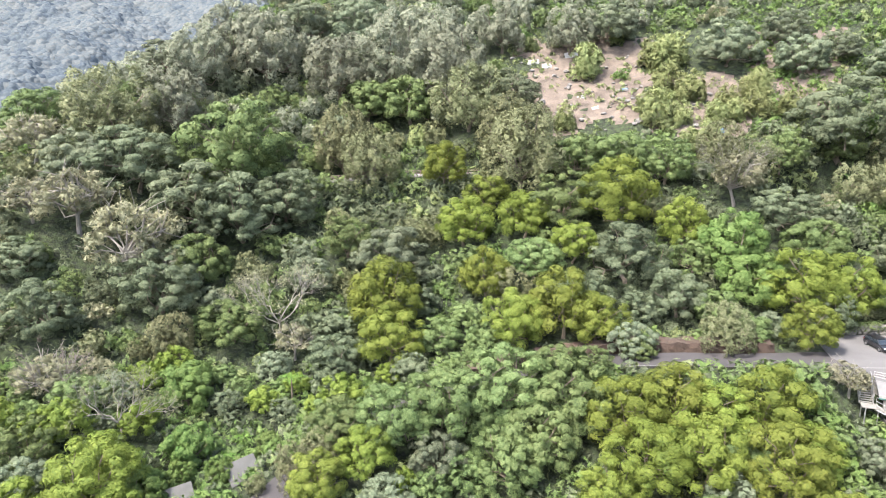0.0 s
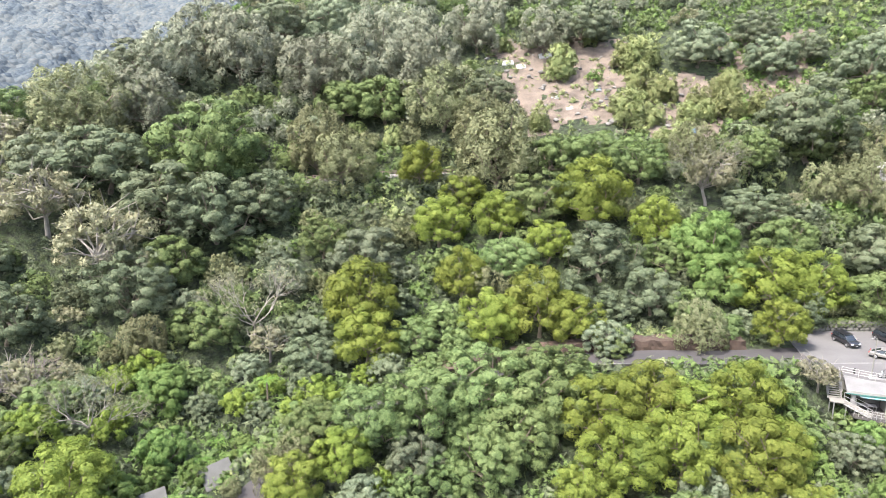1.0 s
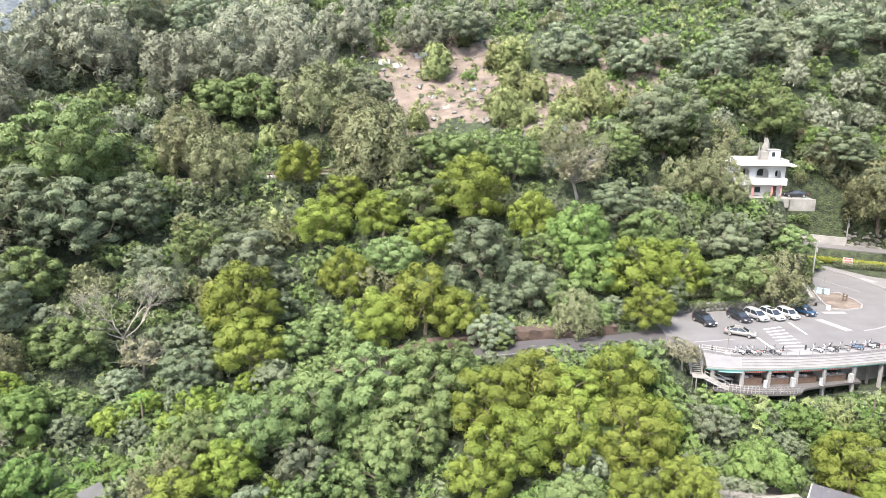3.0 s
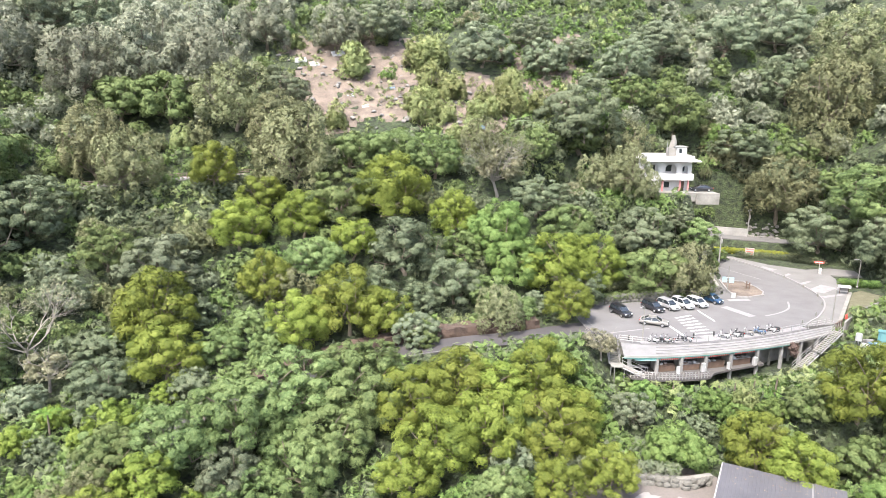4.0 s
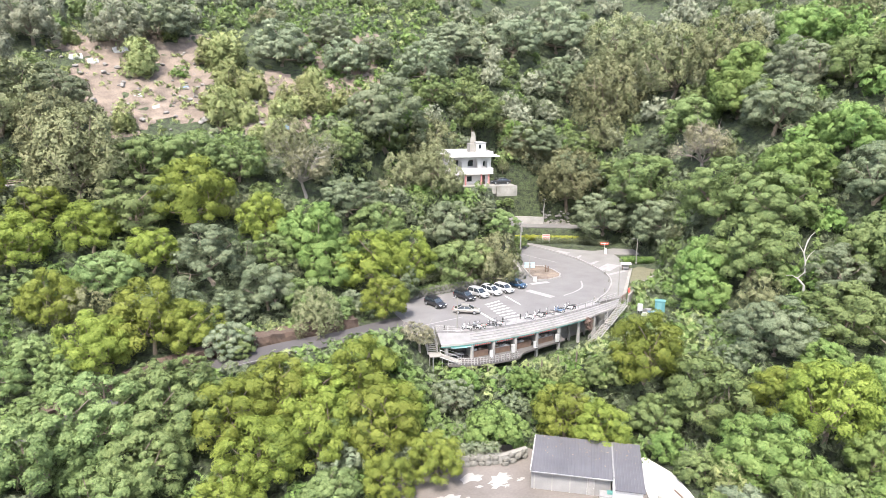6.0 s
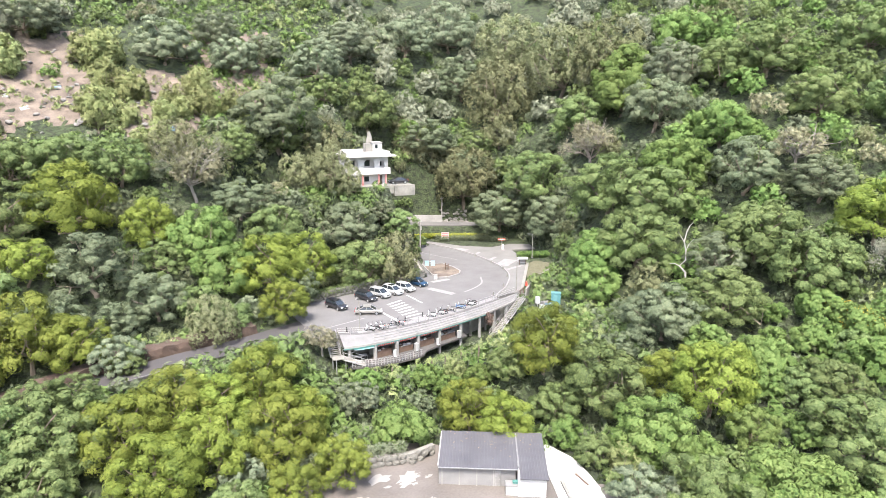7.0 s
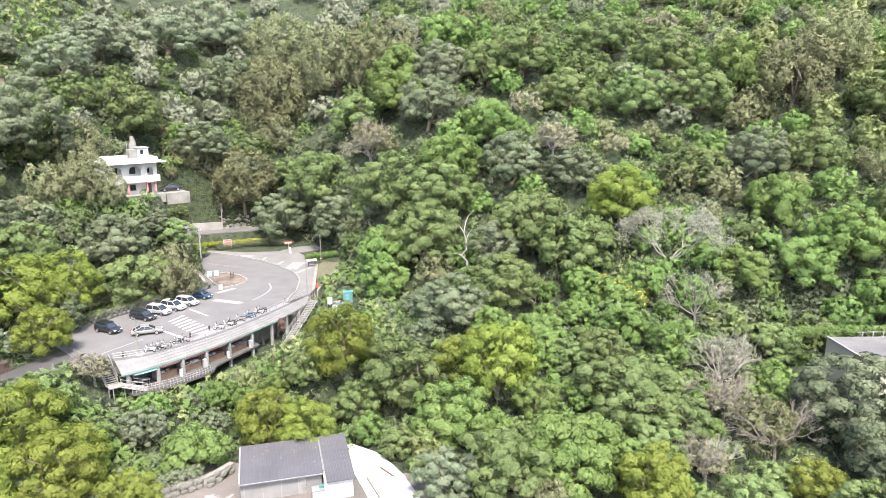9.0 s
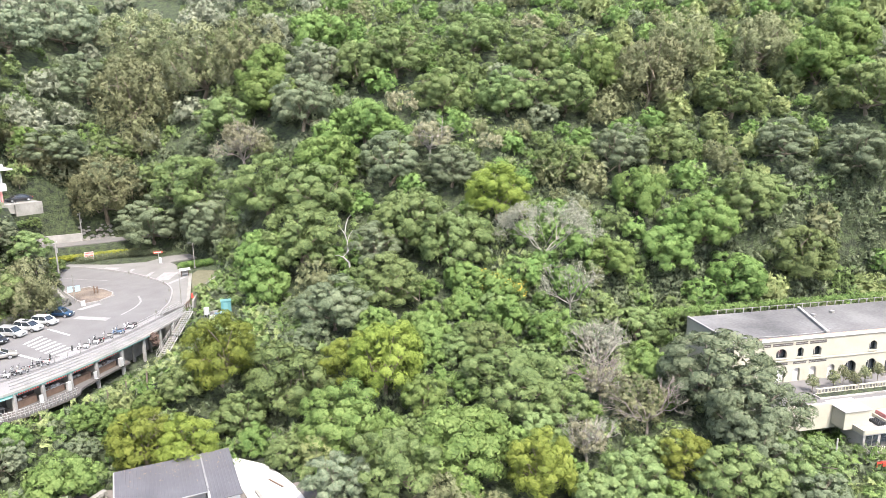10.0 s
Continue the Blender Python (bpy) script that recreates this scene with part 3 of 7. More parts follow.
NO_PLANTS = (
    (PADS[0][0], 11.8), (PADS[1][0], 8.2), ([(104, 110, 0), (108, 124, 0)], 5.0), ([(110, 122, 0), (118, 118, 0), (121, 108, 0)], 4.5), ([(84, 84, 0), (97, 84, 0), (108, 92, 0)], 4.5), ([(88, 124, 0), (99, 121, 0)], 6.5),
    ([(40, 58, 0), (50, 54, 0), (58, 46, 0)], 9.0), ([(57, 37, 0), (64.5, 45, 0)], 4.0), ([(116, -14, 0), (136, -48, 0)], 13.0), ([(108, -38, 0), (116, -52, 0)], 9.0),
    (ROAD_LEFT, 3.6), (ROAD_UP, 2.4), (ROAD_BACK, 2.5), (LEDGE, 1.9), ([(110, 136, 0), (119, 129, 0), (128, 120, 0)], 6.5), ([(115, 142, 0), (124, 135, 0), (129, 131, 0)], 4.0), ([(60, 79.5, 0), (75, 78, 0), (92, 78.5, 0)], 3.4), ([(94, 73, 0), (99, 72.5, 0)], 2.6))


def paved(x, y):
    """Where no plant grows: car park, roads, buildings and yards."""
    return any(along(x, y, line)[0] < wide for line, wide in NO_PLANTS)


wood = np.random.default_rng(5)
MIDDLE, FAR = {}, {}
NEAR_FILL = 0
for d0 in [60, 65, 70, 75, 80, 85, 90, 95, 100, 105, 110, 115, 120, 125, 130, 135, 140, 145, 150, 156, 162, 168, 174, 180, 186, 192, 198, 205, 212, 220, 228, 236, 244, 253, 263, 273, 284, 296, 310]:
    step = 4.9 + max(0, d0 - 130) * 0.012
    for az in np.arange(-36, 109, math.degrees(step / d0)):
        a = math.radians(az + wood.normal() * 0.25 * math.degrees(step / d0))
        d = d0 + wood.normal() * 1.6
        x, y, r = d * math.sin(a), d * math.cos(a), 2.1 + 2.5 * wood.random() ** 1.3
        g = wood.random() + 0.35 * float(wavy(x, y, 23, 2.0))
        azd = math.degrees(a)
        if 4.5 < azd < 23.5 and 156 < d < 202:
            kind, r = ("bamboo" if g < 0.75 else "fresh"), 0.55 * r
            if wood.random() < 0.75:
                continue
        elif 23.5 <= azd < 34 and 160 < d < 215:
            kind, r = ("fresh" if g < 0.5 else "bamboo" if g < 0.8 else "grey"), 0.7 * r
            if wood.random() < 0.8:
                continue
        # light kinds are favoured here to stand in for haze
        elif azd > 82 and d > 140:
            kind = "bamboo" if g < 0.3 else "fresh" if g < 0.66 else "grey" if g < 0.76 else "olive"
        elif azd > 62:
            kind = "fresh" if g < 0.46 else "broad" if g < 0.78 else "olive" if g < 0.92 else "grey" if g < 1.02 else "pale"
        elif d < 112 and azd < 34:
            kind = "broad" if g < 0.35 else "acacia" if g < 0.7 else "grey" if g < 0.85 else "dark"
        else:
            # higher up, fewer dark and more pale kinds imitate haze
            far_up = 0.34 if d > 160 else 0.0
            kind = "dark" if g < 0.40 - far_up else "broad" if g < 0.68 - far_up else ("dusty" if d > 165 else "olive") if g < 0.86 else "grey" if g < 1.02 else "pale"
        near = [q for q in PLACED if abs(q[0] - x) < 16 and abs(q[1] - y) < 16]
        if any(math.hypot(q[0] - x, q[1] - y) < 0.47 * (q[2] + r) for q in near):
            continue
        s = r / SHAPES[kind]["r"]
        if ground_at(x, y) > EYE[2] + 0.15 * d:
            continue
        if not may_stand(x, y, r, ground_at(x, y) + TALL[kind] * s):
            continue
        if d < 108 and NEAR_FILL < 54:
            plant(kind, x, y, r)
            NEAR_FILL += 1
        elif d < 118:
            MIDDLE.setdefault(kind, []).append((x, y, r))
            PLACED.append((x, y, r))
        else:
            FAR.setdefault(kind, []).append((x, y, r))
            PLACED.append((x, y, r))
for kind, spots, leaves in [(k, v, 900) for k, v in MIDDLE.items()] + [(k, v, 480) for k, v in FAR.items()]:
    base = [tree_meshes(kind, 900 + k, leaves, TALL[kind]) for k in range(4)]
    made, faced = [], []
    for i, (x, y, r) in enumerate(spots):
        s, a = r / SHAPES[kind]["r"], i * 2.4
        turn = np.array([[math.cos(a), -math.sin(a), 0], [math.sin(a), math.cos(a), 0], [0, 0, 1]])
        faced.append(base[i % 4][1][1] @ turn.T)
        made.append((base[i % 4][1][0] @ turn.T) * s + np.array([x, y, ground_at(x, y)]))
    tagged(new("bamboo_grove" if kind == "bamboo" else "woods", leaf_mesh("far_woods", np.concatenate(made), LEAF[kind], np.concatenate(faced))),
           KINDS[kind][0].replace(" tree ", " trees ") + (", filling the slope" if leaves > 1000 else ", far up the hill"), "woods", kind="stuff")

# low growth under and between the trees, thicker on steep banks
n = 62000
az, d = np.radians(-37 + 146 * wood.random(n)), 58 + 180 * wood.random(n) ** 0.75
x, y = d * np.sin(az), d * np.cos(az)
z = height(x, y)
steep = np.hypot(height(x + 0.5, y) - z, height(x, y + 0.5) - z) / 0.5
free = np.ones(n, bool)
for line, wide in NO_PLANTS:
    free &= along(x, y, line)[0] > wide
azd = np.degrees(az)
slide = (azd > 4.5) & (azd < 23.5) & (d > 157) & (d < 202)
meadow = (azd >= 23.5) & (azd < 34) & (d > 160) & (d < 215)
trees = np.array(PLACED)
shade = np.full(n, 9.0)
for tx, ty, tr in trees:
    near = (abs(x - tx) < tr) & (abs(y - ty) < tr)
    shade[near] = np.minimum(shade[near], np.hypot(x[near] - tx, y[near] - ty) / tr)
chance = np.where(slide, 0.16, np.where(shade < 0.5, 0.05, np.where(shade < 0.8, 0.15, 0.75)) + 0.5 * np.clip(steep - 0.9, 0, 1.0) * (shade > 0.6))
chance = np.where(meadow, 0.5, np.where((steep > 1.1) & ~slide, 0.9, chance))
free &= wood.random(n) < chance
r = (0.6 + 0.9 * wood.random(n)) * np.where(slide, 0.75, 1.0 + 0.45 * np.clip(steep - 0.9, 0, 1))
g = wood.random(n) + 0.4 * wavy(x, y, 14, 4.0)
# close under crowns the dark leaf colour stands in for their shade
pick = np.where((g > 0.98) | slide, 3, np.where(meadow & (g < 0.8), 0, np.where((g < 0.45) & (shade > 0.9), 0, np.where((g < 0.7) & (shade > 0.7), 1, 2))))
for k, kind in enumerate(("fresh", "broad", "dark", "bamboo")):
    m = free & (pick == k)
    p = np.stack([x, y, z + 0.3 * r, r], 1)[m]
    tri, faced = leaves_on(wood, p[:, :3], p[:, 3], 15 * len(p), 0.58, 0.6, 0.55, 0.3)
    tagged(new("undergrowth", leaf_mesh("undergrowth", tri, LEAF[kind], faced)),
           "low leafy undergrowth covering the hillside between the trees", "undergrowth", kind="stuff")
# ---- more materials ----
WHITE_PAINT = surface("white_road_paint", (0.343, 0.339, 0.333), (0.478, 0.474, 0.468), 1.5, 0.7, bump=0.1)
WORN_PAINT = surface("worn_road_paint", (0.126, 0.121, 0.118), (0.214, 0.206, 0.202), 1.2, 0.8, bump=0.1)
WHITE_WALL = surface("white_wall_paint", (0.402, 0.39, 0.379), (0.52, 0.506, 0.494), 0.4, 0.75, bump=0.1)
CREAM = surface("cream_wall_paint", (0.243, 0.227, 0.181), (0.306, 0.289, 0.237), 0.3, 0.75, bump=0.1)
PINK = surface("pink_red_paint", (0.34, 0.13, 0.125), (0.46, 0.21, 0.20), 0.8, 0.6, bump=0.1)
RAIL = surface("galvanised_rail", (0.212, 0.207, 0.201), (0.33, 0.322, 0.314), 3.0, 0.45, metal=0.5, bump=0.1)
AWNING = surface("weathered_awning_sheet", (0.1, 0.0963, 0.0938), (0.175, 0.168, 0.164), 0.5, 0.6, bump=0.15)
PALE_AWNING = surface("pale_awning_sheet", (0.13, 0.126, 0.124), (0.202, 0.196, 0.192), 0.5, 0.55, bump=0.1)
DARK_ROOF = surface("dark_sheet_roof", (0.0483, 0.046, 0.0506), (0.0851, 0.0816, 0.0885), 0.35, 0.55, bump=0.15, fine=22)
GREY_ROOF = surface("stained_roof_screed", (0.0405, 0.0392, 0.0405), (0.119, 0.115, 0.115), 0.12, 0.85, bump=0.2, fine=18, spread=0.16)
RUST = surface("rusty_trim", (0.24, 0.14, 0.09), (0.36, 0.24, 0.17), 0.8, 0.8)
TEAL = surface("teal_plastic", (0.045, 0.128, 0.135), (0.075, 0.177, 0.186), 0.8, 0.5, bump=0.05)
GREEN_TRIM = surface("green_painted_trim", (0.04, 0.12, 0.105), (0.075, 0.18, 0.16), 0.8, 0.5)
BLUE = surface("blue_tarpaulin", (0.07, 0.13, 0.21), (0.13, 0.20, 0.29), 0.8, 0.5)
RED = surface("red_paint", (0.50, 0.035, 0.03), (0.68, 0.075, 0.05), 0.8, 0.55, bump=0.05)
ORANGE = surface("orange_roof_tile", (0.55, 0.20, 0.06), (0.72, 0.34, 0.12), 0.8, 0.6)
# near-black colour that stands in for shade inside stalls and vent slots
DARK = surface("painted_interior_shade", (0.03, 0.027, 0.025), (0.07, 0.06, 0.055), 0.8, 0.8)
TIMBER = surface("brown_timber", (0.055, 0.034, 0.024), (0.115, 0.074, 0.052), 1.5, 0.7, bump=0.2)
RUBBER = surface("black_rubber", (0.015, 0.015, 0.015), (0.035, 0.035, 0.035), 3.0, 0.8)
STEEL = surface("alloy_rim", (0.42, 0.42, 0.43), (0.6, 0.6, 0.61), 3.0, 0.35, metal=0.9)
DRY_GRASS = surface("dry_grass", (0.056, 0.056, 0.03), (0.108, 0.098, 0.06), 0.8, 0.95, bump=0.8, fine=20, bump_size=0.05)
HEDGE_LEAF = foliage("yellow_hedge_leaves", (0.09, 0.11, 0.014), (0.19, 0.20, 0.026), (0.28, 0.29, 0.05))
GLASS, _n, _l, _b = nodes_of("tinted_glass")
_b.inputs["Base Color"].default_value, _b.inputs["Roughness"].default_value = (0.02, 0.025, 0.03, 1), 0.06
_b.inputs["Specular IOR Level"].default_value = 0.7
LAMP_GLASS, _n, _l, _b = nodes_of("lamp_glass")
_b.inputs["Base Color"].default_value, _b.inputs["Roughness"].default_value = (0.75, 0.76, 0.78, 1), 0.1
TAIL_GLASS, _n, _l, _b = nodes_of("tail_lamp_glass")
_b.inputs["Base Color"].default_value, _b.inputs["Roughness"].default_value = (0.45, 0.02, 0.02, 1), 0.15


def paint(name, c):
    return surface(name, tuple(0.88 * k for k in c), c, 0.7, 0.28, metal=0.15, bump=0.0, coat=0.6)


# ---- car park ----
def fine(line, n=6):
    """Smooth line through the points."""
    out = []
    for i in range(len(line) - 1):
        p = [Vector(line[max(0, min(len(line) - 1, i + k))]) for k in (-1, 0, 1, 2)]
        for j in range(n):
            t = j / n
            out.append(tuple(0.5 * ((2 * p[1]) + (p[2] - p[0]) * t + (2 * p[0] - 5 * p[1] + 4 * p[2] - p[3]) * t * t + (3 * p[1] - p[0] - 3 * p[2] + p[3]) * t ** 3)))
    return out + [tuple(line[-1])]


def ribbon(line, half, lift, deep=0.5, shift=0.0):
    """A strip with thickness along a line of points."""
    bm = bmesh.new()
    rows = []
    for i, (x, y, z) in enumerate(line):
        x0, y0, _ = line[max(0, i - 1)]
        x1, y1, _ = line[min(len(line) - 1, i + 1)]
        l = math.hypot(x1 - x0, y1 - y0)
        ux, uy = -(y1 - y0) / l, (x1 - x0) / l
        a, b = shift + half, shift - half
        rows.append([bm.verts.new(c) for c in ((x + ux * a, y + uy * a, z + lift), (x + ux * b, y + uy * b, z + lift), (x + ux * b, y + uy * b, z + lift - deep), (x + ux * a, y + uy * a, z + lift - deep))])
    for a, b in zip(rows, rows[1:]):
        for k in range(4):
            bm.faces.new((a[k], a[(k + 1) % 4], b[(k + 1) % 4], b[k]))
    bm.faces.new(rows[0])
    bm.faces.new(rows[-1][::-1])
    return finish(bm)


def ribbon_line(line, off):
    """The line shifted sideways to its right by off."""
    out = []
    for i, (x, y, z) in enumerate(line):
        x0, y0, _ = line[max(0, i - 1)]
        x1, y1, _ = line[min(len(line) - 1, i + 1)]
        l = math.hypot(x1 - x0, y1 - y0)
        out.append((x + (y1 - y0) / l * off, y - (x1 - x0) / l * off, z))
    return out


def spaced(line, step):
    """Points at even steps along a line, each with the heading there."""
    out, need = [], 0.0
    for (x0, y0, z0), (x1, y1, z1) in zip(line, line[1:]):
        l = math.hypot(x1 - x0, y1 - y0)
        while need <= l:
            t = need / l
            out.append((x0 + t * (x1 - x0), y0 + t * (y1 - y0), z0 + t * (z1 - z0), math.atan2(y1 - y0, x1 - x0)))
            need += step
        need -= l
    return out


KERB = fine([(90.6, 80.9, 0), (93.5, 82.4, 0), (96.8, 83.9, 0), (102.5, 87.9, 0), (106, 91.8, 0), (108.4, 96.6, 0), (110.6, 103.5, 0), (111.5, 109, 0), (111.7, 116, 0), (111.2, 123.5, 0)], 5)
EDGE = fine([(57.6, 84.3, 0), (61.9, 81.5, 0), (70.6, 79.7, 0), (77.2, 79.1, 0), (83.6, 79.2, 0), (90.6, 79.8, 0), (95.4, 80.2, 0)], 5)
lot = tagged(new("car_park", mesh_of("car_park", [], [])), "worn pale grey asphalt car park looping round a bend", "car park", kind="structure")
bm = add_prism(bmesh.new(), [(x, y) for x, y, z in EDGE[:-5]] + [(x, y) for x, y, z in KERB] + [(103.2, 121), (102.4, 117), (99.5, 111), (96, 107.5), (90.5, 99.8), (76, 100.5), (63, 101.2), (57.5, 98), (56, 92)], -0.8, 0.06)
finish(bm).to_mesh(lot.data)
lot.data.materials.append(ASPHALT)
walkside = tagged(new("pavement", mesh_of("pavement", [], [])), "pale concrete pavement outside the bend", "pavement", kind="structure")
bm = add_prism(bmesh.new(), [(95.4, 80.2), (98, 80.6), (112.4, 91.6), (117, 96), (121.5, 104), (127, 101), (129.4, 105), (126, 108.2), (120, 109), (115.5, 115), (113, 124)] + [(x, y) for x, y, z in KERB[::-1]], -0.8, 0.12)
finish(bm).to_mesh(walkside.data)
walkside.data.materials.append(surface("pavement_concrete", (0.0864, 0.0816, 0.078), (0.144, 0.138, 0.132), 0.22, 0.85, bump=0.2, fine=26))
kerb = thing("kerb", "pale worn kerb stones round the bend of the car park", "kerb", kind="structure")
stone = mesh_of("kerb_stone", [], [])
box(0, 0, 0.12, 0.94, 0.26, 0.36, 0, 0.03).to_mesh(stone)
stone.materials.append(surface("kerb_concrete", (0.15, 0.144, 0.138), (0.234, 0.227, 0.218), 0.9, 0.85))
for x, y, z, a in spaced(KERB, 0.98):
    k = part("kerb_stone", stone, None, kerb)
    k.matrix_local = pose(x, y, z, 0, 0, math.degrees(a))


def marking(name, label, pts, half, mat=WHITE_PAINT, lift=0.066):
    me = bpy.data.meshes.new(name)
    ribbon([(x, y, 0) for x, y in pts], half, lift, 0.03).to_mesh(me)
    me.materials.append(mat)
    return tagged(new(name, me), label, "road marking", "road markings")


for i in range(7):
    t = i / 6
    x0, y0, x1, y1 = 72.9 - 2.1 * t, 91.0 - 7.3 * t, 76.4 - 2.2 * t, 91.4 - 8.0 * t
    marking("hatch_bar", "white painted hatching bar between parking bays", [(x0, y0), (x1, y1)], 0.21)
marking("bay_line", "white painted bay line on the asphalt", [(79.3, 93.2), (78.2, 87.6)], 0.17)
marking("bay_line", "white painted bay line on the asphalt", [(69.5, 88.0), (68.7, 82.9)], 0.2)
marking("lane_line", "thin worn white lane line across the asphalt", [(57.0, 88.2), (65.6, 88.0)], 0.12, WORN_PAINT)
marking("lane_line", "worn white curved line in the bend", [p[:2] for p in fine([(88.6, 87.2, 0), (92.5, 87.9, 0), (95.8, 89.4, 0), (98.6, 92.4, 0)])], 0.17, WORN_PAINT)
marking("lane_line", "thin worn white edge line along the bend", [p[:2] for p in fine([(103.8, 118, 0), (104.2, 112, 0), (105.2, 106, 0)])], 0.08, WORN_PAINT)
marking("road_patch", "pale worn patch of repaired road surface", [(85.2, 93.6), (86.2, 87.6)], 0.75, WORN_PAINT)
marking("road_patch", "pale concrete patch beside the railing", [(70.8, 81.6), (76.6, 80.9)], 1.15, WORN_PAINT)
marking("road_patch", "pale strip of screed where scooters park", [p[:2] for p in fine([(60.5, 83.2, 0), (65, 81.9, 0), (70.6, 80.9, 0), (77.2, 80.2, 0), (83.6, 80.3, 0), (90.3, 80.7, 0)])], 0.55, WORN_PAINT, 0.062)
for x0, y0, x1, y1, h in [(106.9, 92.4, 112.3, 92.6, 0.45), (108.6, 95.6, 114.2, 97.6, 1.5), (110.4, 100.6, 113.4, 101.6, 0.4), (111.8, 106.4, 114.2, 107.4, 0.35), (112, 112, 113.8, 112.5, 1.6)]:
    s = marking("pavement_slab", "pale bare slab in the pavement", [(x0, y0), (x1, y1)], h, WORN_PAINT, 0.13)

# traffic island of bare earth inside the bend
ISLAND = [(96.2, 107.6), (92.6, 101), (91.4, 97.7), (93.8, 96.6), (96.8, 96.8), (98.6, 98.4), (99.7, 101.5), (100, 105.5)]
island = thing("traffic_island", "kerbed traffic island of bare trodden earth", "traffic island", kind="structure")
part("earth", finish(add_prism(bmesh.new(), ISLAND[::-1], -0.3, 0.2)), EARTH, island)
ring = [(x, y, 0) for x, y in ISLAND + ISLAND[:1]]
for x, y, z, a in spaced(ring, 0.98):
    part("kerb_stone", stone, None, island).matrix_local = pose(x, y, z, 0, 0, math.degrees(a))
apron = marking("road_patch", "pale concrete apron beside the island", [(88.6, 96.4), (92.6, 95.6)], 0.6, WORN_PAINT)

# stone wall behind the parked cars
wall_stone = surface("rubble_stone", (0.055, 0.052, 0.045), (0.15, 0.143, 0.125), 0.8, 0.9, bump=0.6, bump_size=0.05)
rubble = thing("stone_wall", "mossy rubble stone retaining wall behind the cars", "wall", kind="structure")
part("backing", ribbon([(63, 101.4, 0), (66, 101.8, 0), (78, 101.2, 0), (90, 100.4, 0), (95, 108.6, 0)], 0.3, 1.5, 2.0, 0.3), OLD_CONCRETE, rubble)
rs = random.Random(3)
stones = []
for k in range(6):
    bm = bmesh.new()
    bmesh.ops.create_icosphere(bm, subdivisions=1, radius=0.5)
    for v in bm.verts:
        v.co = Vector((v.co.x * 1.25, v.co.y * 0.6, v.co.z * 0.85)) * rs.uniform(0.82, 1.15)
    me = bpy.data.meshes.new("stone")
    bm.to_mesh(me)
    bm.free()
    me.materials.append(wall_stone)
    stones.append(me)
for row in range(3):
    for x, y, z, a in spaced([(63, 101.2, 0), (66, 101.5, 0), (78, 100.9, 0), (90, 100.1, 0), (95, 108.3, 0)], 0.92):
        p = part("stone", stones[rs.randrange(6)], None, rubble)
        p.matrix_local = pose(x + rs.uniform(-.1, .1) + 0.42 * (row % 2), y + rs.uniform(-.08, .08), 0.25 + row * 0.52 + rs.uniform(-.06, .06), 0, rs.uniform(-12, 12), math.degrees(a) + rs.uniform(-10, 10))

# dry lawn with its low wall
lawn = tagged(new("dry_lawn", mesh_of("dry_lawn", [], [])), "patch of dry yellowish lawn beside the pavement", "lawn", kind="structure")
finish(add_prism(bmesh.new(), [(98.4, 80.2), (104.8, 83.8), (112, 86.2), (118.4, 88.2), (117.2, 93.2), (114.6, 92.6), (110, 89.3)], -0.8, 0.2)).to_mesh(lawn.data)
lawn.data.materials.append(DRY_GRASS)
low_wall = tagged(new("low_wall", mesh_of("low_wall", [], [])), "low weathered concrete wall edging the dry lawn", "wall", kind="structure")
ribbon(fine([(97.8, 79.6, 0), (104.9, 83.3, 0), (112, 85.7, 0), (118.8, 87.9, 0)], 3), 0.15, 0.45, 3.4).to_mesh(low_wall.data)
low_wall.data.materials.append(OLD_CONCRETE)
path_edge = tagged(new("lawn_edging", mesh_of("lawn_edging", [], [])), "pale concrete edging along the lawn", "edging", kind="structure")
ribbon([(98.2, 80.9, 0), (110, 89.7, 0), (114.4, 93, 0)], 0.3, 0.24, 0.5).to_mesh(path_edge.data)
path_edge.data.materials.append(OLD_CONCRETE)


# ---- roads ----
def road_of(name, label, line, half, mat=ROAD_ASPHALT, lift=0.06):
    me = bpy.data.meshes.new(name)
    ribbon(fine(line), half, lift, 0.6).to_mesh(me)
    me.materials.append(mat)
    return tagged(new(name, me), label, "road", kind="structure")


road_of("road_lower", "dark grey asphalt road winding down through the trees", [(57.4, 91.5, -0.22), (55.4, 91.5, -0.16)] + ROAD_LEFT[2:], 2.6, ROAD_ASPHALT, 0.2)
road_of("road_upper", "narrow concrete lane above the yellow hedge", ROAD_UP, 2.2, ASPHALT, 0.22)
road_of("road_back", "narrow lane hidden in the trees behind", ROAD_BACK, 2.3, ASPHALT, 0.2)
low_line = fine([(x, y, z) for x, y, z in ROAD_LEFT])
bank = tagged(new("road_bank", mesh_of("road_bank", [], [])), "reddish earth bank along the upper road edge", "bank", kind="structure")
bank_bm = ribbon(low_line[9:34], 1.5, 1.55, 2.6, -4.3)
bmesh.ops.subdivide_edges(bank_bm, edges=bank_bm.edges[:], cuts=2, use_grid_fill=True)
for v in bank_bm.verts:
    swell = noise.noise_vector(v.co * 0.7) * 0.42 + noise.noise_vector(v.co * 2.3) * 0.16
    v.co += swell
bank_bm.to_mesh(bank.data)
bank.data.materials.append(surface("red_earth", (0.030, 0.021, 0.0155), (0.084, 0.054, 0.0395), 0.5, 0.95, bump=0.9, bump_size=0.2))
parapet = tagged(new("road_parapet", mesh_of("road_parapet", [], [])), "low pale concrete parapet along the lower road", "parapet", kind="structure")
ribbon(low_line[34:58], 0.2, 0.5, 1.2, 3.7).to_mesh(parapet.data)
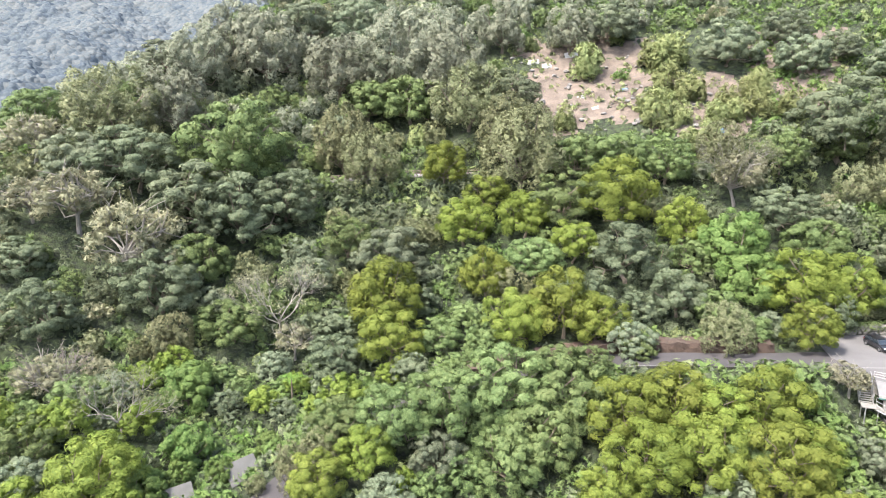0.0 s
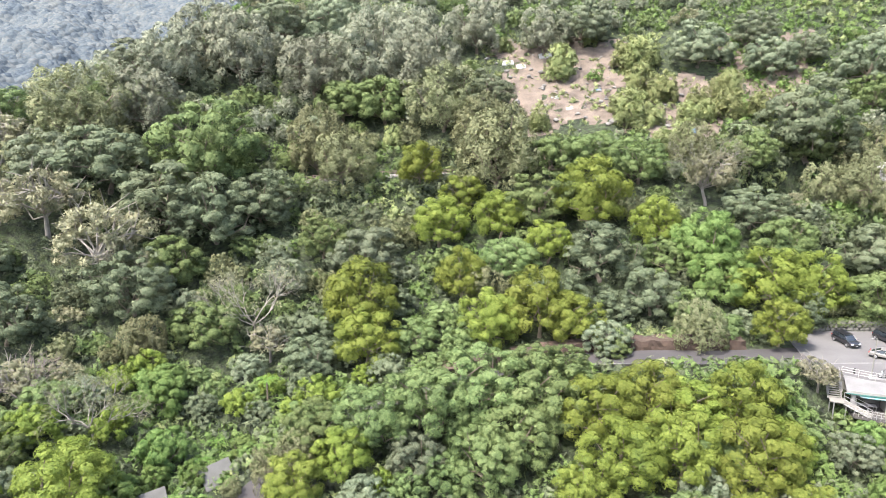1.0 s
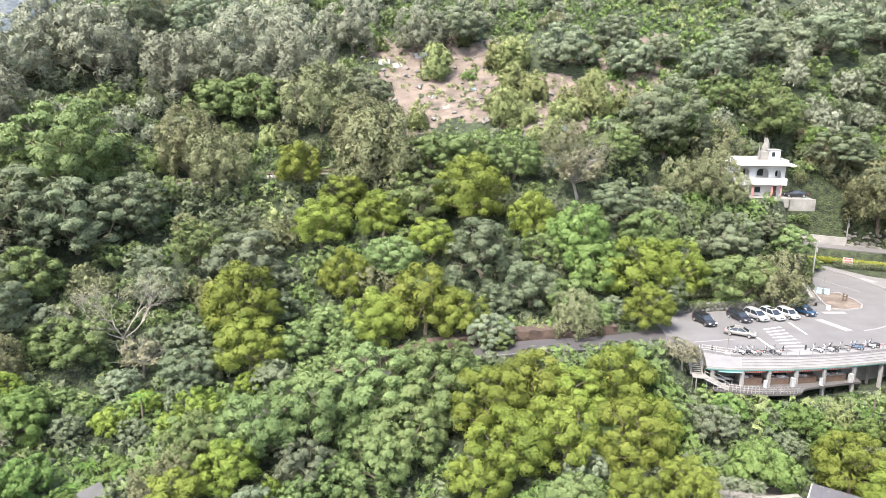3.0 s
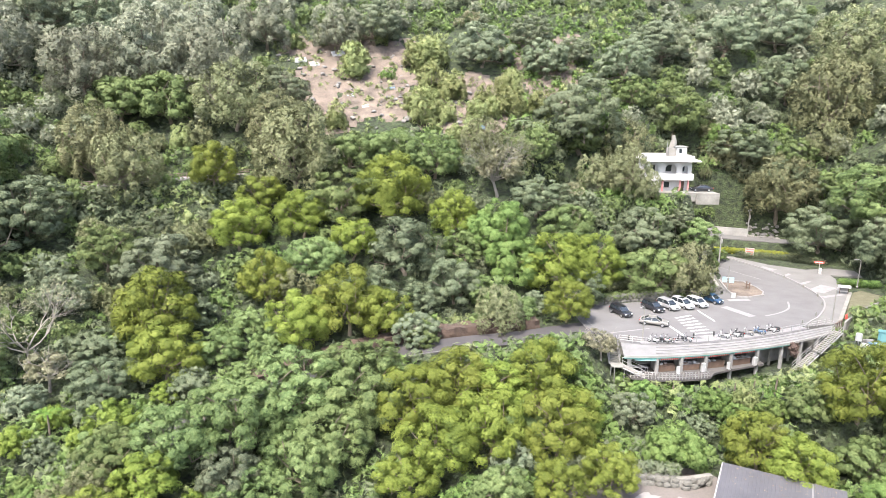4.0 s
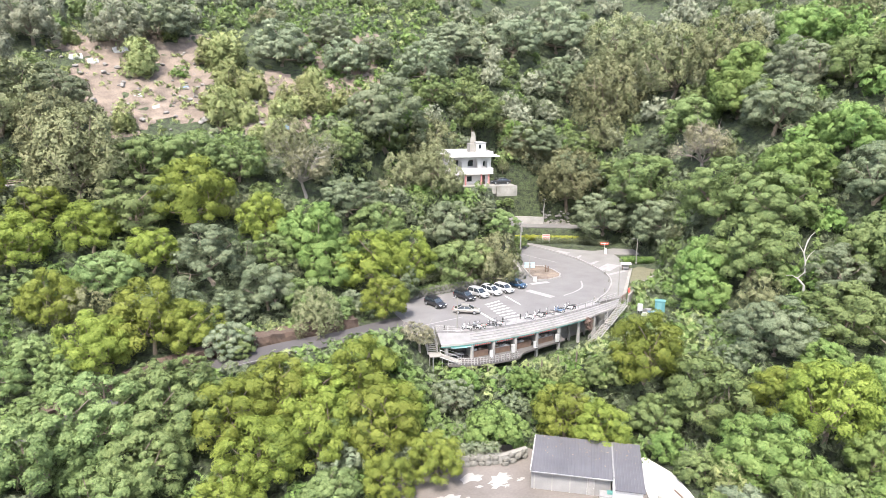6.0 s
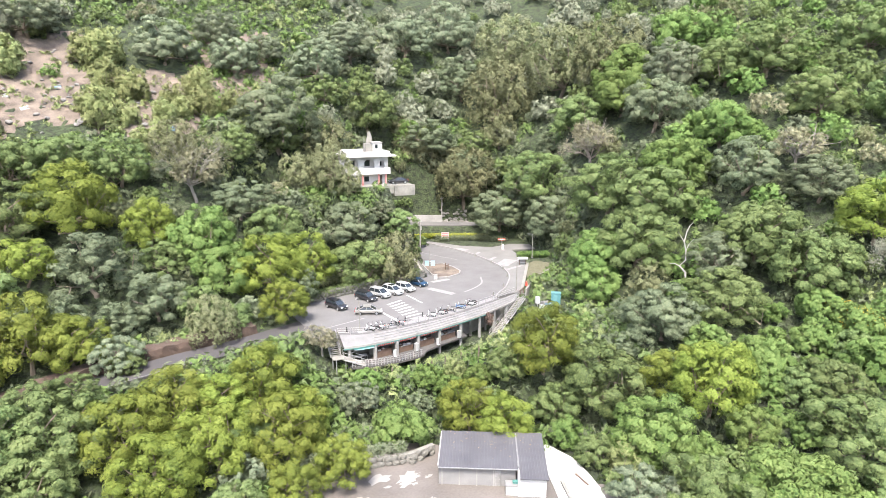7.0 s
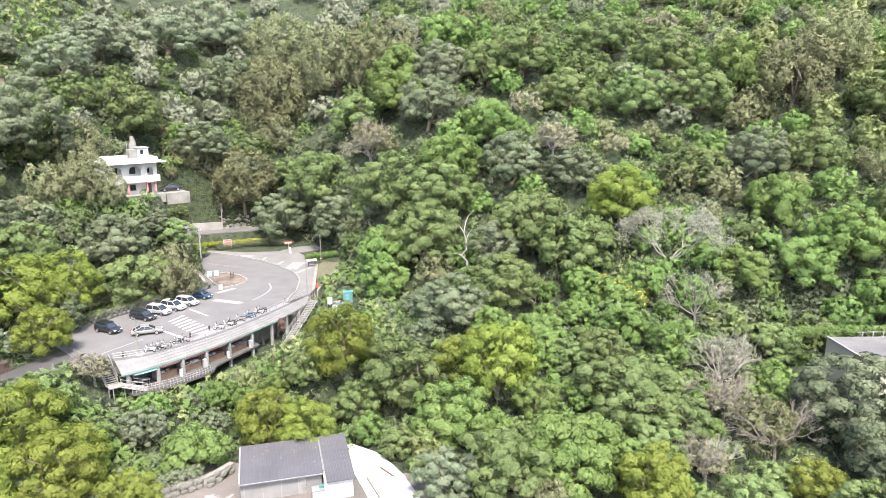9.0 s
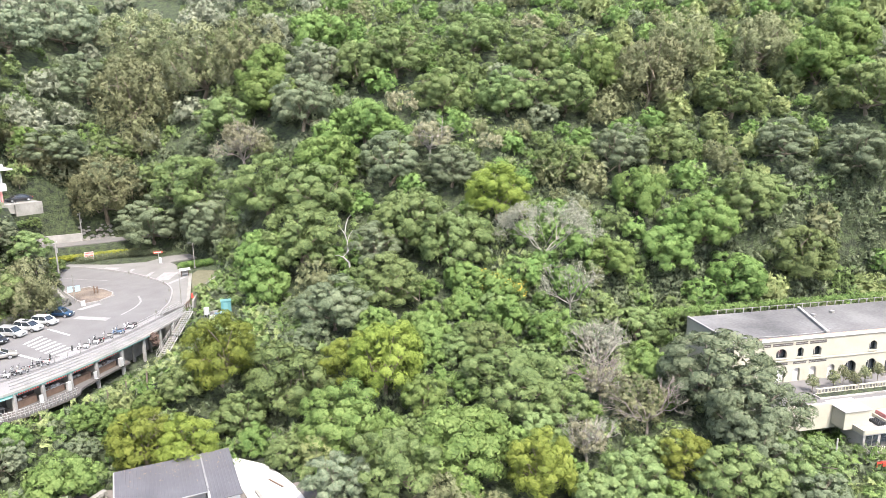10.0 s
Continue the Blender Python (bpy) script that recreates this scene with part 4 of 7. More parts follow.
parapet.data.materials.append(surface("brownish_concrete", (0.28, 0.23, 0.19), (0.46, 0.39, 0.34), 0.6, 0.9))
marking_l = bpy.data.meshes.new("edge_line")
ribbon(low_line[4:56], 0.06, 0.207, 0.03, 2.25).to_mesh(marking_l)
marking_l.materials.append(WORN_PAINT)
tagged(new("edge_line", marking_l), "worn white edge line on the road", "road marking", "road markings")
RETAIN = surface("mossy_retaining_concrete", (0.055, 0.055, 0.05), (0.105, 0.103, 0.1), 0.5, 0.9, bump=0.4)
panels = thing("retaining_wall", "grey sloping concrete retaining panels beside the road", "wall", kind="structure")
for k, (x, y, z, a) in enumerate(spaced([(-23.5, 83.5, -10.2), (-25.5, 81.4, -10.7), (-33, 76.4, -12.0), (-37, 74.6, -12.6)], 4.2)):
    if k in (0, 2):
        continue
    p = part("panel", box(0, 0, 0, 4.12, 0.35, 3.2, 0, 0.05), RETAIN, panels)
    p.matrix_local = pose(x, y, z - 0.25, 48, 8.5, math.degrees(a))

# fenced ledge across the wooded slope
ledge = tagged(new("ledge_path", mesh_of("ledge_path", [], [])), "pale path on a ledge across the wooded slope", "path", kind="structure")
ribbon(fine(LEDGE), 1.5, 0.3, 1.4).to_mesh(ledge.data)
ledge.data.materials.append(CONCRETE)
rust_steel = surface("brown_fence_steel", (0.13, 0.085, 0.08), (0.24, 0.17, 0.16), 1.5, 0.6)
fence = thing("ledge_fence", "brown metal railing along the ledge path", "fence")
for k, (x, y, z, a) in enumerate(spaced(fine(LEDGE), 1.5)):
    nx, ny = 1.35 * math.sin(a), -1.35 * math.cos(a)
    part("post", box(x + nx, y + ny, z + 0.9, 0.12, 0.12, 1.25, a), rust_steel, fence)
for h in (0.75, 1.1, 1.45):
    part("rail", ribbon(fine(LEDGE), 0.04, h, 0.08, -1.35), rust_steel, fence)
pier = thing("pier_wall", "stained concrete piers holding up the ledge", "wall")
for dx in (0.0, 1.6, 3.2):
    part("pier", box(-5.6 + dx, 147.4, 15.4, 0.45, 0.5, 5.0, 0, 0.04), OLD_CONCRETE, pier)
part("beam", box(-4.0, 147.5, 17.7, 4.6, 0.5, 0.4, 0, 0.04), OLD_CONCRETE, pier)

# ---- terrace with stalls under the edge of the car park ----
FRONT = [(56.0, 80.6, -0.55), (60.5, 79.0, -0.55), (68.7, 77.6, -0.55), (77.2, 77.1, -0.55), (83.9, 77.2, -0.55), (90.5, 78.0, -0.55), (95.2, 78.8, -0.55)]
terrace = thing("terrace", "concrete terrace of food stalls below the car park edge", "terrace", kind="structure")


def sheet(a, b, thick, i0=0, i1=None):
    """A sloping sheet between two smooth lines."""
    a, b = fine(a)[i0:i1], fine(b)[i0:i1]
    bm = bmesh.new()
    rows = [[bm.verts.new(c) for c in (p, q, (q[0], q[1], q[2] - thick), (p[0], p[1], p[2] - thick))] for p, q in zip(a, b)]
    for u, v in zip(rows, rows[1:]):
        for k in range(4):
            bm.faces.new((u[k], u[(k + 1) % 4], v[(k + 1) % 4], v[k]))
    bm.faces.new(rows[0])
    bm.faces.new(rows[-1][::-1])
    return finish(bm)


BACK = [(57.6, 84.0, 0.12), (61.9, 81.2, 0.12), (70.6, 79.45, 0.12), (77.2, 78.85, 0.12), (83.6, 78.95, 0.12), (90.6, 79.5, 0.12), (95.4, 79.9, 0.12)]
part("awning_roof", sheet(BACK, FRONT, 0.12, 6), AWNING, terrace)
part("awning_roof", sheet(BACK, FRONT, 0.14, 0, 7), AWNING, terrace)
for t in (0.22, 0.5, 0.78):
    mid = [tuple(Vector(p).lerp(Vector(q), t) + Vector((0, 0, 0.05))) for p, q in zip(BACK, FRONT)]
    part("batten", ribbon(fine(mid)[6:], 0.06, 0.05, 0.1), PALE_AWNING, terrace)
part("fascia", ribbon(fine(FRONT), 0.06, 0.06, 0.34), CONCRETE, terrace)
part("fascia_trim", ribbon(fine([(x, y, z - 0.3) for x, y, z in FRONT[:5]]), 0.08, 0.02, 0.16), GREEN_TRIM, terrace, "green painted trim board")
BACKWALL = [(57.4, 84.7, 0), (62.2, 82.4, 0), (70.6, 81.0, 0), (77.2, 80.4, 0), (83.6, 80.4, 0), (92.5, 81.0, 0), (98, 80.4, 0)]
part("back_wall", ribbon(fine(BACKWALL), 0.2, -0.2, 5.8), OLD_CONCRETE, terrace)
FLOOR_OUT = [(56.3, 79.0, -3.4), (60.2, 76.9, -3.4), (63.6, 75.9, -3.4), (67.4, 75.4, -3.4), (70, 76.6, -3.4), (79, 77.0, -3.4)]
FLOOR_IN = [(57.6, 84.4, -3.4), (62.2, 82.2, -3.4), (66, 81.6, -3.4), (70.6, 80.8, -3.4), (75, 80.4, -3.4), (80, 80.2, -3.4)]
# floor colour darkened to imitate the shade among the stalls
part("floor_slab", sheet(FLOOR_IN, FLOOR_OUT, 0.3), surface("shade_darkened_floor", (0.04, 0.036, 0.034), (0.085, 0.078, 0.074), 0.6, 0.85), terrace)
COLS = [(57.0, 80.6), (60.8, 79.1), (64.6, 78.4), (68.6, 77.8), (73.0, 77.5), (77.9, 77.4), (82.8, 77.6), (86.8, 77.8), (90.6, 78.3)]
for x, y in COLS:
    part("column", box(x, y, -3.4, 0.42, 0.42, 5.1, 0.1, 0.03), CONCRETE, terrace)
for x, y in ((82.2, 79.2), (86.2, 79.4), (70, 79.8)):
    part("column", box(x, y, -3.0, 0.35, 0.35, 5.2, 0.1, 0.03), OLD_CONCRETE, terrace)


def railing(name, label, line, high, step, rails, mat=RAIL):
    t = thing(name, label, "railing")
    for x, y, z, a in spaced(line, step):
        part("post", box(x, y, z + high / 2, 0.07, 0.07, high, a), mat, t)
    for k in range(rails):
        h = high * (k + 1) / rails
        bm = bmesh.new()
        add_tube(bm, [(x, y, z + h) for x, y, z in line], 0.024, None, 5)
        part("rail", bm, mat, t)
    return t


railing("edge_railing", "pale galvanised railing along the car park edge", fine([(x, y + 0.25, 0.06) for x, y, z in EDGE[::5]]), 1.05, 2.0, 3)
railing("terrace_railing", "grey metal railing round the stall terrace", fine(FLOOR_OUT[:4], 4), 1.05, 0.5, 3)


def stairs(name, label, p0, p1, width, steps):
    """A straight steel flight from p0 down to p1, with stringers and handrails."""
    p0, p1 = Vector(p0), Vector(p1)
    d = (p1 - p0)
    flat = Vector((d.x, d.y, 0)).normalized()
    side = Vector((-flat.y, flat.x, 0))
    a = math.atan2(flat.y, flat.x)
    t = thing(name, label, "stairs")
    for k in range(steps):
        c = p0 + d * ((k + 0.5) / steps)
        part("tread", box(c.x, c.y, c.z - 0.04, d.xy.length / steps * 1.06, width, 0.06, a), OLD_CONCRETE, t)
    for s in (-1, 1):
        o = side * s * (width / 2 + 0.04)
        bm = bmesh.new()
        add_tube(bm, [p0 + o - Vector((0, 0, 0.15)), p1 + o - Vector((0, 0, 0.15))], 0.11, None, 4)
        part("stringer", bm, RAIL, t)
        for h in (0.5, 1.0):
            bm = bmesh.new()
            add_tube(bm, [p0 + o + Vector((0, 0, h)), p1 + o + Vector((0, 0, h))], 0.035, None, 5)
            part("handrail", bm, RAIL, t)
        for k in range(0, steps + 1, 3):
            c = p0 + d * (k / steps) + o
            part("baluster", box(c.x, c.y, c.z + 0.45, 0.05, 0.05, 1.1, a), RAIL, t)
    return t


stairs("stairs", "grey steel stairs from the car park to a landing", (56.5, 85.0, 0.05), (55.2, 81.6, -2.0), 1.5, 11)
stairs("stairs", "grey steel stairs from the landing to the stalls", (55.8, 80.6, -2.05), (58.6, 78.9, -3.35), 1.3, 7)
landing = thing("stair_landing", "grey steel landing on thin posts", "landing")
part("plate", box(55.2, 80.9, -2.08, 2.0, 1.6, 0.12, -0.4), OLD_CONCRETE, landing)
for dx, dy in ((-0.8, -0.5), (0.7, -0.8), (-0.5, 0.9)):
    part("post", box(55.2 + dx, 80.9 + dy, -4.1, 0.12, 0.12, 4.0), RAIL, landing)
stairs("stairs", "long grey steel stairs beside the terrace columns", (94.2, 77.6, 0.05), (88.6, 76.3, -2.3), 1.3, 13)
stairs("stairs", "long grey steel stairs down to the slope", (88.2, 76.2, -2.4), (84.0, 75.6, -4.6), 1.3, 12)
entry = thing("entry_rail", "brown timber gate rail at the stair head", "railing")
for k in range(4):
    part("post", box(94.2 + 0.9 * k, 78.4 + 0.35 * k, 0.55, 0.1, 0.1, 1.2), TIMBER, entry)
part("rail", box(95.6, 78.9, 1.05, 3.2, 0.1, 0.12, 0.37), TIMBER, entry)

# the stalls: a thing for each bay
WHITE_BOX = paint("white_enamel", (0.36, 0.36, 0.355))
for k, ((x0, y0), (x1, y1)) in enumerate(zip(COLS[1:5], COLS[2:6])):
    a = math.atan2(y1 - y0, x1 - x0)
    w = math.hypot(x1 - x0, y1 - y0) - 0.5
    m = pose((x0 + x1) / 2, (y0 + y1) / 2, -3.4, 0, 0, math.degrees(a))
    stall = thing("food_stall", "open food stall with red and white signboard, interior shade painted dark", "food stall", m, "food stalls")
    # sheet painted near black as the shade at the back of the stall
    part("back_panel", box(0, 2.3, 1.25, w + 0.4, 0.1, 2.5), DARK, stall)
    part("partition", box(-w / 2 - 0.1, 1.2, 1.25, 0.1, 2.2, 2.5), OLD_CONCRETE, stall)
    part("counter", box(-0.15, 0.75, 0.48, w * 0.8, 0.7, 0.95, 0, 0.03), TIMBER, stall)
    part("worktop", box(-0.15, 0.75, 0.985, w * 0.84, 0.8, 0.06, 0, 0.015), PALE_AWNING if k % 2 else TIMBER, stall)
    sign = part("signboard", box(0, 0.05, 2.2, w * 0.9, 0.12, 0.34, 0, 0.02), WHITE_BOX, stall)
    for j in range(9):
        part("sign_bar", box((j - 4) * w * 0.095, -0.025, 2.2, w * 0.058, 0.03, 0.26), RED, sign)
    part("shelf", box(0.1, 2.0, 1.55, w * 0.8, 0.4, 0.06), TIMBER, stall)
    fr = thing("fridge" if k % 2 else "display_box", "white upright fridge beside a stall counter" if k % 2 else "white menu board standing beside a stall", "fridge" if k % 2 else "menu board",
               m @ pose(w * 0.40, -0.35, 0), "stall goods")
    part("body", box(0, 0, 0.65 if k % 2 else 0.55, 0.55, 0.5 if k % 2 else 0.12, 1.3 if k % 2 else 1.1, 0, 0.03), WHITE_BOX, fr)
    part("handle" if k % 2 else "foot", box(0.2 if k % 2 else 0, -0.27, 0.7 if k % 2 else 0.02, 0.04 if k % 2 else 0.4, 0.04 if k % 2 else 0.4, 0.4 if k % 2 else 0.04), STEEL, fr)
    for j in range(2 + k % 2):
        goods = thing("crate", "small pale crate of goods on a stall counter", "crate", m @ pose(-w * 0.28 + j * 0.75, 0.75, 1.015), "stall goods")
        part("tray", box(0, 0, 0.11, 0.55, 0.4, 0.22, 0, 0.02), (WHITE_BOX, TIMBER, PALE_AWNING)[(j + k) % 3], goods)
        part("goods", box(0, 0, 0.23, 0.46, 0.32, 0.12, 0, 0.05), PALE_AWNING, goods)
counter = thing("kitchen_table", "pale folding tables under the teal stall awning", "table")
part("tabletop", box(58.9, 80.6, -2.66, 2.4, 0.9, 0.06, -0.35, 0.02), PALE_AWNING, counter)
for dx, dy in ((-1, 0), (1, -0.6), (-0.9, 0.7), (1.1, 0.1)):
    part("leg", box(58.9 + dx, 80.6 + dy, -3.05, 0.06, 0.06, 0.74), RAIL, counter)
canopy = thing("stall_awning", "small teal cloth awning over the corner stall", "awning")
part("cloth", sheet([(57.6, 80.5, -0.95), (59.0, 80.0, -0.95), (60.6, 79.4, -0.95)], [(57.5, 79.9, -1.2), (58.9, 79.3, -1.2), (60.5, 78.8, -1.2)], 0.05), surface("faded_teal_cloth", (0.10, 0.26, 0.26), (0.20, 0.36, 0.36), 0.8, 0.7), canopy)
part("front_rail", ribbon([(57.5, 79.9, -1.2), (60.5, 78.8, -1.2)], 0.03, 0.02, 0.06), RAIL, canopy)
plant_mass = np.random.default_rng(8)
creeper = leaves_on(plant_mass, [(84.6, 77.2, -1.6), (84.9, 77.1, -2.4), (84.4, 77.3, -1.1), (85.2, 77.2, -1.4)], [0.7, 0.6, 0.6, 0.5], 500, 0.22)
tagged(new("hanging_creeper", leaf_mesh("hanging_creeper", creeper[0], surface("dry_creeper", (0.05, 0.035, 0.03), (0.14, 0.09, 0.07), 1.0, 0.9))), "dark dry creeper hanging from the terrace edge", "creeper")


# ---- vehicles ----
def car_model(name, label, colour, kind="suv", group="parked cars"):
    """A car that stands at the origin and looks along +x."""
    L, W, H = {"suv": (4.5, 1.82, 1.62), "sedan": (4.65, 1.78, 1.44), "hatch": (4.2, 1.72, 1.52)}[kind]
    t = thing(name, label, "car", None, group)
    bonnet = {"suv": 0.58, "sedan": 0.60, "hatch": 0.58}[kind] * H
    cut = {"suv": (-0.48, -0.38, 0.10, 0.31), "sedan": (-0.45, -0.17, 0.07, 0.29), "hatch": (-0.48, -0.38, 0.12, 0.30)}[kind]
    bm = bmesh.new()
    # lower body: bevelled shell tapering to nose and tail
    prof = [(-0.5, 0.30), (-0.495, bonnet * 0.86), (-0.46, bonnet * 0.98), (0.28, bonnet), (0.44, bonnet * 0.88), (0.495, bonnet * 0.66), (0.5, 0.28)]
    left = [bm.verts.new((x * L, -W / 2 * (0.9 if abs(x) > 0.45 else 1.0), z)) for x, z in prof]
    right = [bm.verts.new((x * L, W / 2 * (0.9 if abs(x) > 0.45 else 1.0), z)) for x, z in prof]
    n = len(prof)
    for k in range(n):
        bm.faces.new((left[k], left[(k + 1) % n], right[(k + 1) % n], right[k]))
    bm.faces.new(left[::-1])
    bm.faces.new(right)
    finish(bm)
    bmesh.ops.bevel(bm, geom=list(bm.edges), offset=0.13, segments=3, affect="EDGES", profile=0.5)
    for f in bm.faces:
        f.smooth = True
    body = part("body", bm, colour, t)
    # glasshouse
    bm = bmesh.new()
    base = [(cut[0] * L, bonnet - 0.04), (cut[3] * L, bonnet - 0.04)]
    lo = [bm.verts.new((x, y * W / 2 * 0.93, z)) for x, z, y in ((base[0][0], base[0][1], -1), (base[1][0], base[1][1], -1), (base[1][0], base[1][1], 1), (base[0][0], base[0][1], 1))]
    hi = [bm.verts.new((x, y * W / 2 * 0.76, H - 0.06)) for x, y in ((cut[1] * L, -1), (cut[2] * L, -1), (cut[2] * L, 1), (cut[1] * L, 1))]
    bm.faces.new(hi)
    bm.faces.new(lo[::-1])
    for k in range(4):
        bm.faces.new((lo[k], lo[(k + 1) % 4], hi[(k + 1) % 4], hi[k]))
    finish(bm)
    bmesh.ops.bevel(bm, geom=list(bm.edges), offset=0.1, segments=3, affect="EDGES")
    part("glasshouse", bm, GLASS, t, "dark tinted car windows")
    mid, rl = (cut[1] + cut[2]) / 2 * L, (cut[2] - cut[1]) * L
    part("roof", box(mid, 0, H - 0.035, rl + 0.2, W * 0.78, 0.1, 0, 0.048), colour, t)
    for s in (-1, 1):
        for xb, xt in ((cut[3], cut[2]), ((cut[0] + cut[3]) / 2, (cut[1] + cut[2]) / 2), (cut[0], cut[1])):
            part("pillar", add_tube(bmesh.new(), [(xb * L, s * W * 0.466, bonnet - 0.03), (xt * L, s * W * 0.385, H - 0.05)], 0.045, None, 4), colour, t)
        part("mirror", box(cut[3] * L - 0.25, s * W * 0.54, bonnet + 0.08, 0.18, 0.16, 0.14, 0, 0.04), colour, t)
        part("headlight", box(L * 0.468, s * W * 0.33, bonnet * 0.70, 0.22, 0.36, 0.15, 0, 0.04), LAMP_GLASS, t, "clear car headlight")
        part("tail_light", box(-L * 0.487, s * W * 0.36, bonnet * 0.80, 0.1, 0.22, 0.26, 0, 0.03), TAIL_GLASS, t, "red car tail light")
        for x in (0.31, -0.30):
            bm = bmesh.new()
            add_tube(bm, [(x * L, s * W * 0.5 - 0.11, 0.33), (x * L, s * W * 0.5 + 0.10, 0.33)] if s > 0 else [(x * L, s * W * 0.5 + 0.11, 0.33), (x * L, s * W * 0.5 - 0.10, 0.33)], 0.33, None, 16)
            wheel = part("wheel", bm, RUBBER, t)
            bm = bmesh.new()
            add_tube(bm, [(x * L, s * (W * 0.5 + 0.02), 0.33), (x * L, s * (W * 0.5 + 0.115), 0.33)], 0.21, None, 10)
            part("rim", bm, STEEL, wheel)
    part("bumper", box(L * 0.485, 0, 0.40, 0.16, W * 0.84, 0.24, 0, 0.05), colour, t)
    part("grille", box(L * 0.492, 0, bonnet * 0.64, 0.08, W * 0.42, 0.14, 0, 0.02), RUBBER, t)
    part("plate", box(L * 0.52, 0, 0.42, 0.02, 0.36, 0.12), WHITE_BOX, t)
    part("rear_bumper", box(-L * 0.485, 0, 0.42, 0.14, W * 0.86, 0.24, 0, 0.05), colour, t)
    return t


BLACK_CAR = paint("black_car_paint", (0.018, 0.018, 0.022))
SILVER_CAR = paint("silver_car_paint", (0.28, 0.28, 0.28))
WHITE_CAR = paint("white_car_paint", (0.36, 0.36, 0.36))
GREY_CAR = paint("bronze_grey_car_paint", (0.20, 0.19, 0.175))
TEAL_CAR = paint("dark_teal_car_paint", (0.012, 0.04, 0.085))
for colour, kind, label, x, y, z, a in [
    (BLACK_CAR, "suv", "glossy black people carrier parked under trees", 65.1, 95.6, 0.06, -84),
    (BLACK_CAR, "suv", "black off-road car parked by the stone wall", 71.9, 96.0, 0.06, -82),
    (SILVER_CAR, "suv", "silver off-road car parked by the stone wall", 75.1, 96.0, 0.06, -82),
    (WHITE_CAR, "suv", "white car with dark sunroof parked in line", 78.0, 95.8, 0.06, -82),
    (WHITE_CAR, "hatch", "white estate car parked in line", 81.0, 95.7, 0.06, -82),
    (TEAL_CAR, "hatch", "dark teal hatchback parked at the row's end", 84.9, 96.6, 0.06, -72),
    (GREY_CAR, "sedan", "bronze-grey saloon standing across the lane", 67.4, 89.4, 0.06, -41),
    (WHITE_CAR, "hatch", "white car half hidden on the back lane", 85.6, 132.8, 5.75, 170),
    (BLACK_CAR, "sedan", "black saloon parked beside the white house", 100.0, 120.2, 16.46, 155),
]:
    c = car_model("car", label, colour, kind)
    c.matrix_world = pose(x, y, z, 0, 0, a)
    if "sunroof" in label:
        part("sunroof", box(-0.3, 0, 1.665, 1.0, 0.9, 0.03, 0, 0.01), GLASS, c, "dark glass sunroof")


def scooter_model(colour, label):
    """A parked motor scooter that looks along +x and leans on its stand."""
    t = thing("scooter", label, "scooter", None, "parked scooters")
    for x in (0.62, -0.58):
        bm = bmesh.new()
        add_tube(bm, [(x, -0.06, 0.25), (x, 0.06, 0.25)], 0.25, None, 12)
        w = part("wheel", bm, RUBBER, t)
        bm = bmesh.new()
        add_tube(bm, [(x, -0.07, 0.25), (x, 0.07, 0.25)], 0.13, None, 8)
        part("rim", bm, STEEL, w)
    part("floorboard", box(0.1, 0, 0.33, 0.6, 0.3, 0.1, 0, 0.03), RUBBER, t)
    part("rear_body", box(-0.42, 0, 0.55, 0.85, 0.34, 0.36, 0, 0.08), colour, t)
    part("seat", box(-0.38, 0, 0.79, 0.8, 0.3, 0.13, 0, 0.05), RUBBER, t, "black vinyl seat")
    part("front_shield", box(0.44, 0, 0.66, 0.14, 0.42, 0.62, 0, 0.05), colour, t)
    part("front_mudguard", box(0.62, 0, 0.46, 0.42, 0.18, 0.1, 0, 0.04), colour, t)
    part("headlight", box(0.53, 0, 0.95, 0.12, 0.24, 0.16, 0, 0.04), LAMP_GLASS, t)
    bm = bmesh.new()
    add_tube(bm, [(0.36, -0.36, 1.04), (0.44, 0, 1.0), (0.36, 0.36, 1.04)], 0.03, None, 6)
    part("handlebar", bm, RUBBER, t)
    bm = bmesh.new()
    for s in (-1, 1):
        add_tube(bm, [(0.4, 0.26 * s, 1.04), (0.34, 0.32 * s, 1.26)], 0.015, None, 4)
        add_box(bm, 0.33, 0.33 * s, 1.28, 0.03, 0.13, 0.09)
    part("mirrors", bm, RUBBER, t)
    bm = bmesh.new()
    add_tube(bm, [(0.56, 0, 0.28), (0.42, 0, 0.98)], 0.05, None, 6)
    part("fork", bm, STEEL, t)
    part("tail_light", box(-0.86, 0, 0.68, 0.06, 0.2, 0.1, 0, 0.02), TAIL_GLASS, t)
    part("plate", box(-0.9, 0, 0.5, 0.02, 0.22, 0.13), WHITE_BOX, t)
    return t


SCOOTERS = [scooter_model(WHITE_CAR, "white motor scooter parked by the railing"), scooter_model(BLACK_CAR, "black motor scooter parked by the railing"),
            scooter_model(paint("blue_scooter_paint", (0.07, 0.12, 0.20)), "blue motor scooter parked by the railing"), scooter_model(GREY_CAR, "grey motor scooter parked by the railing")]
spots = [(62.3, 82.4), (63.1, 82.2), (63.9, 82.0), (64.7, 81.8), (66.7, 81.5), (67.6, 81.3), (74.1, 80.7), (75.9, 80.6), (76.8, 80.6), (78.7, 80.6), (80.5, 80.5), (81.1, 80.5), (83.1, 80.6), (83.9, 80.6)]
used = [False] * 4
for k, (x, y) in enumerate(spots):
    j = (0, 1, 0, 3, 1, 0, 0, 0, 1, 3, 2, 2, 0, 1)[k]
    m = pose(x, y, 0.085, 7, 0, 128 + 13 * math.sin(k * 2.1))
    if used[j]:
        copy_thing(SCOOTERS[j], m)
    else:
        SCOOTERS[j].matrix_world, used[j] = m, True


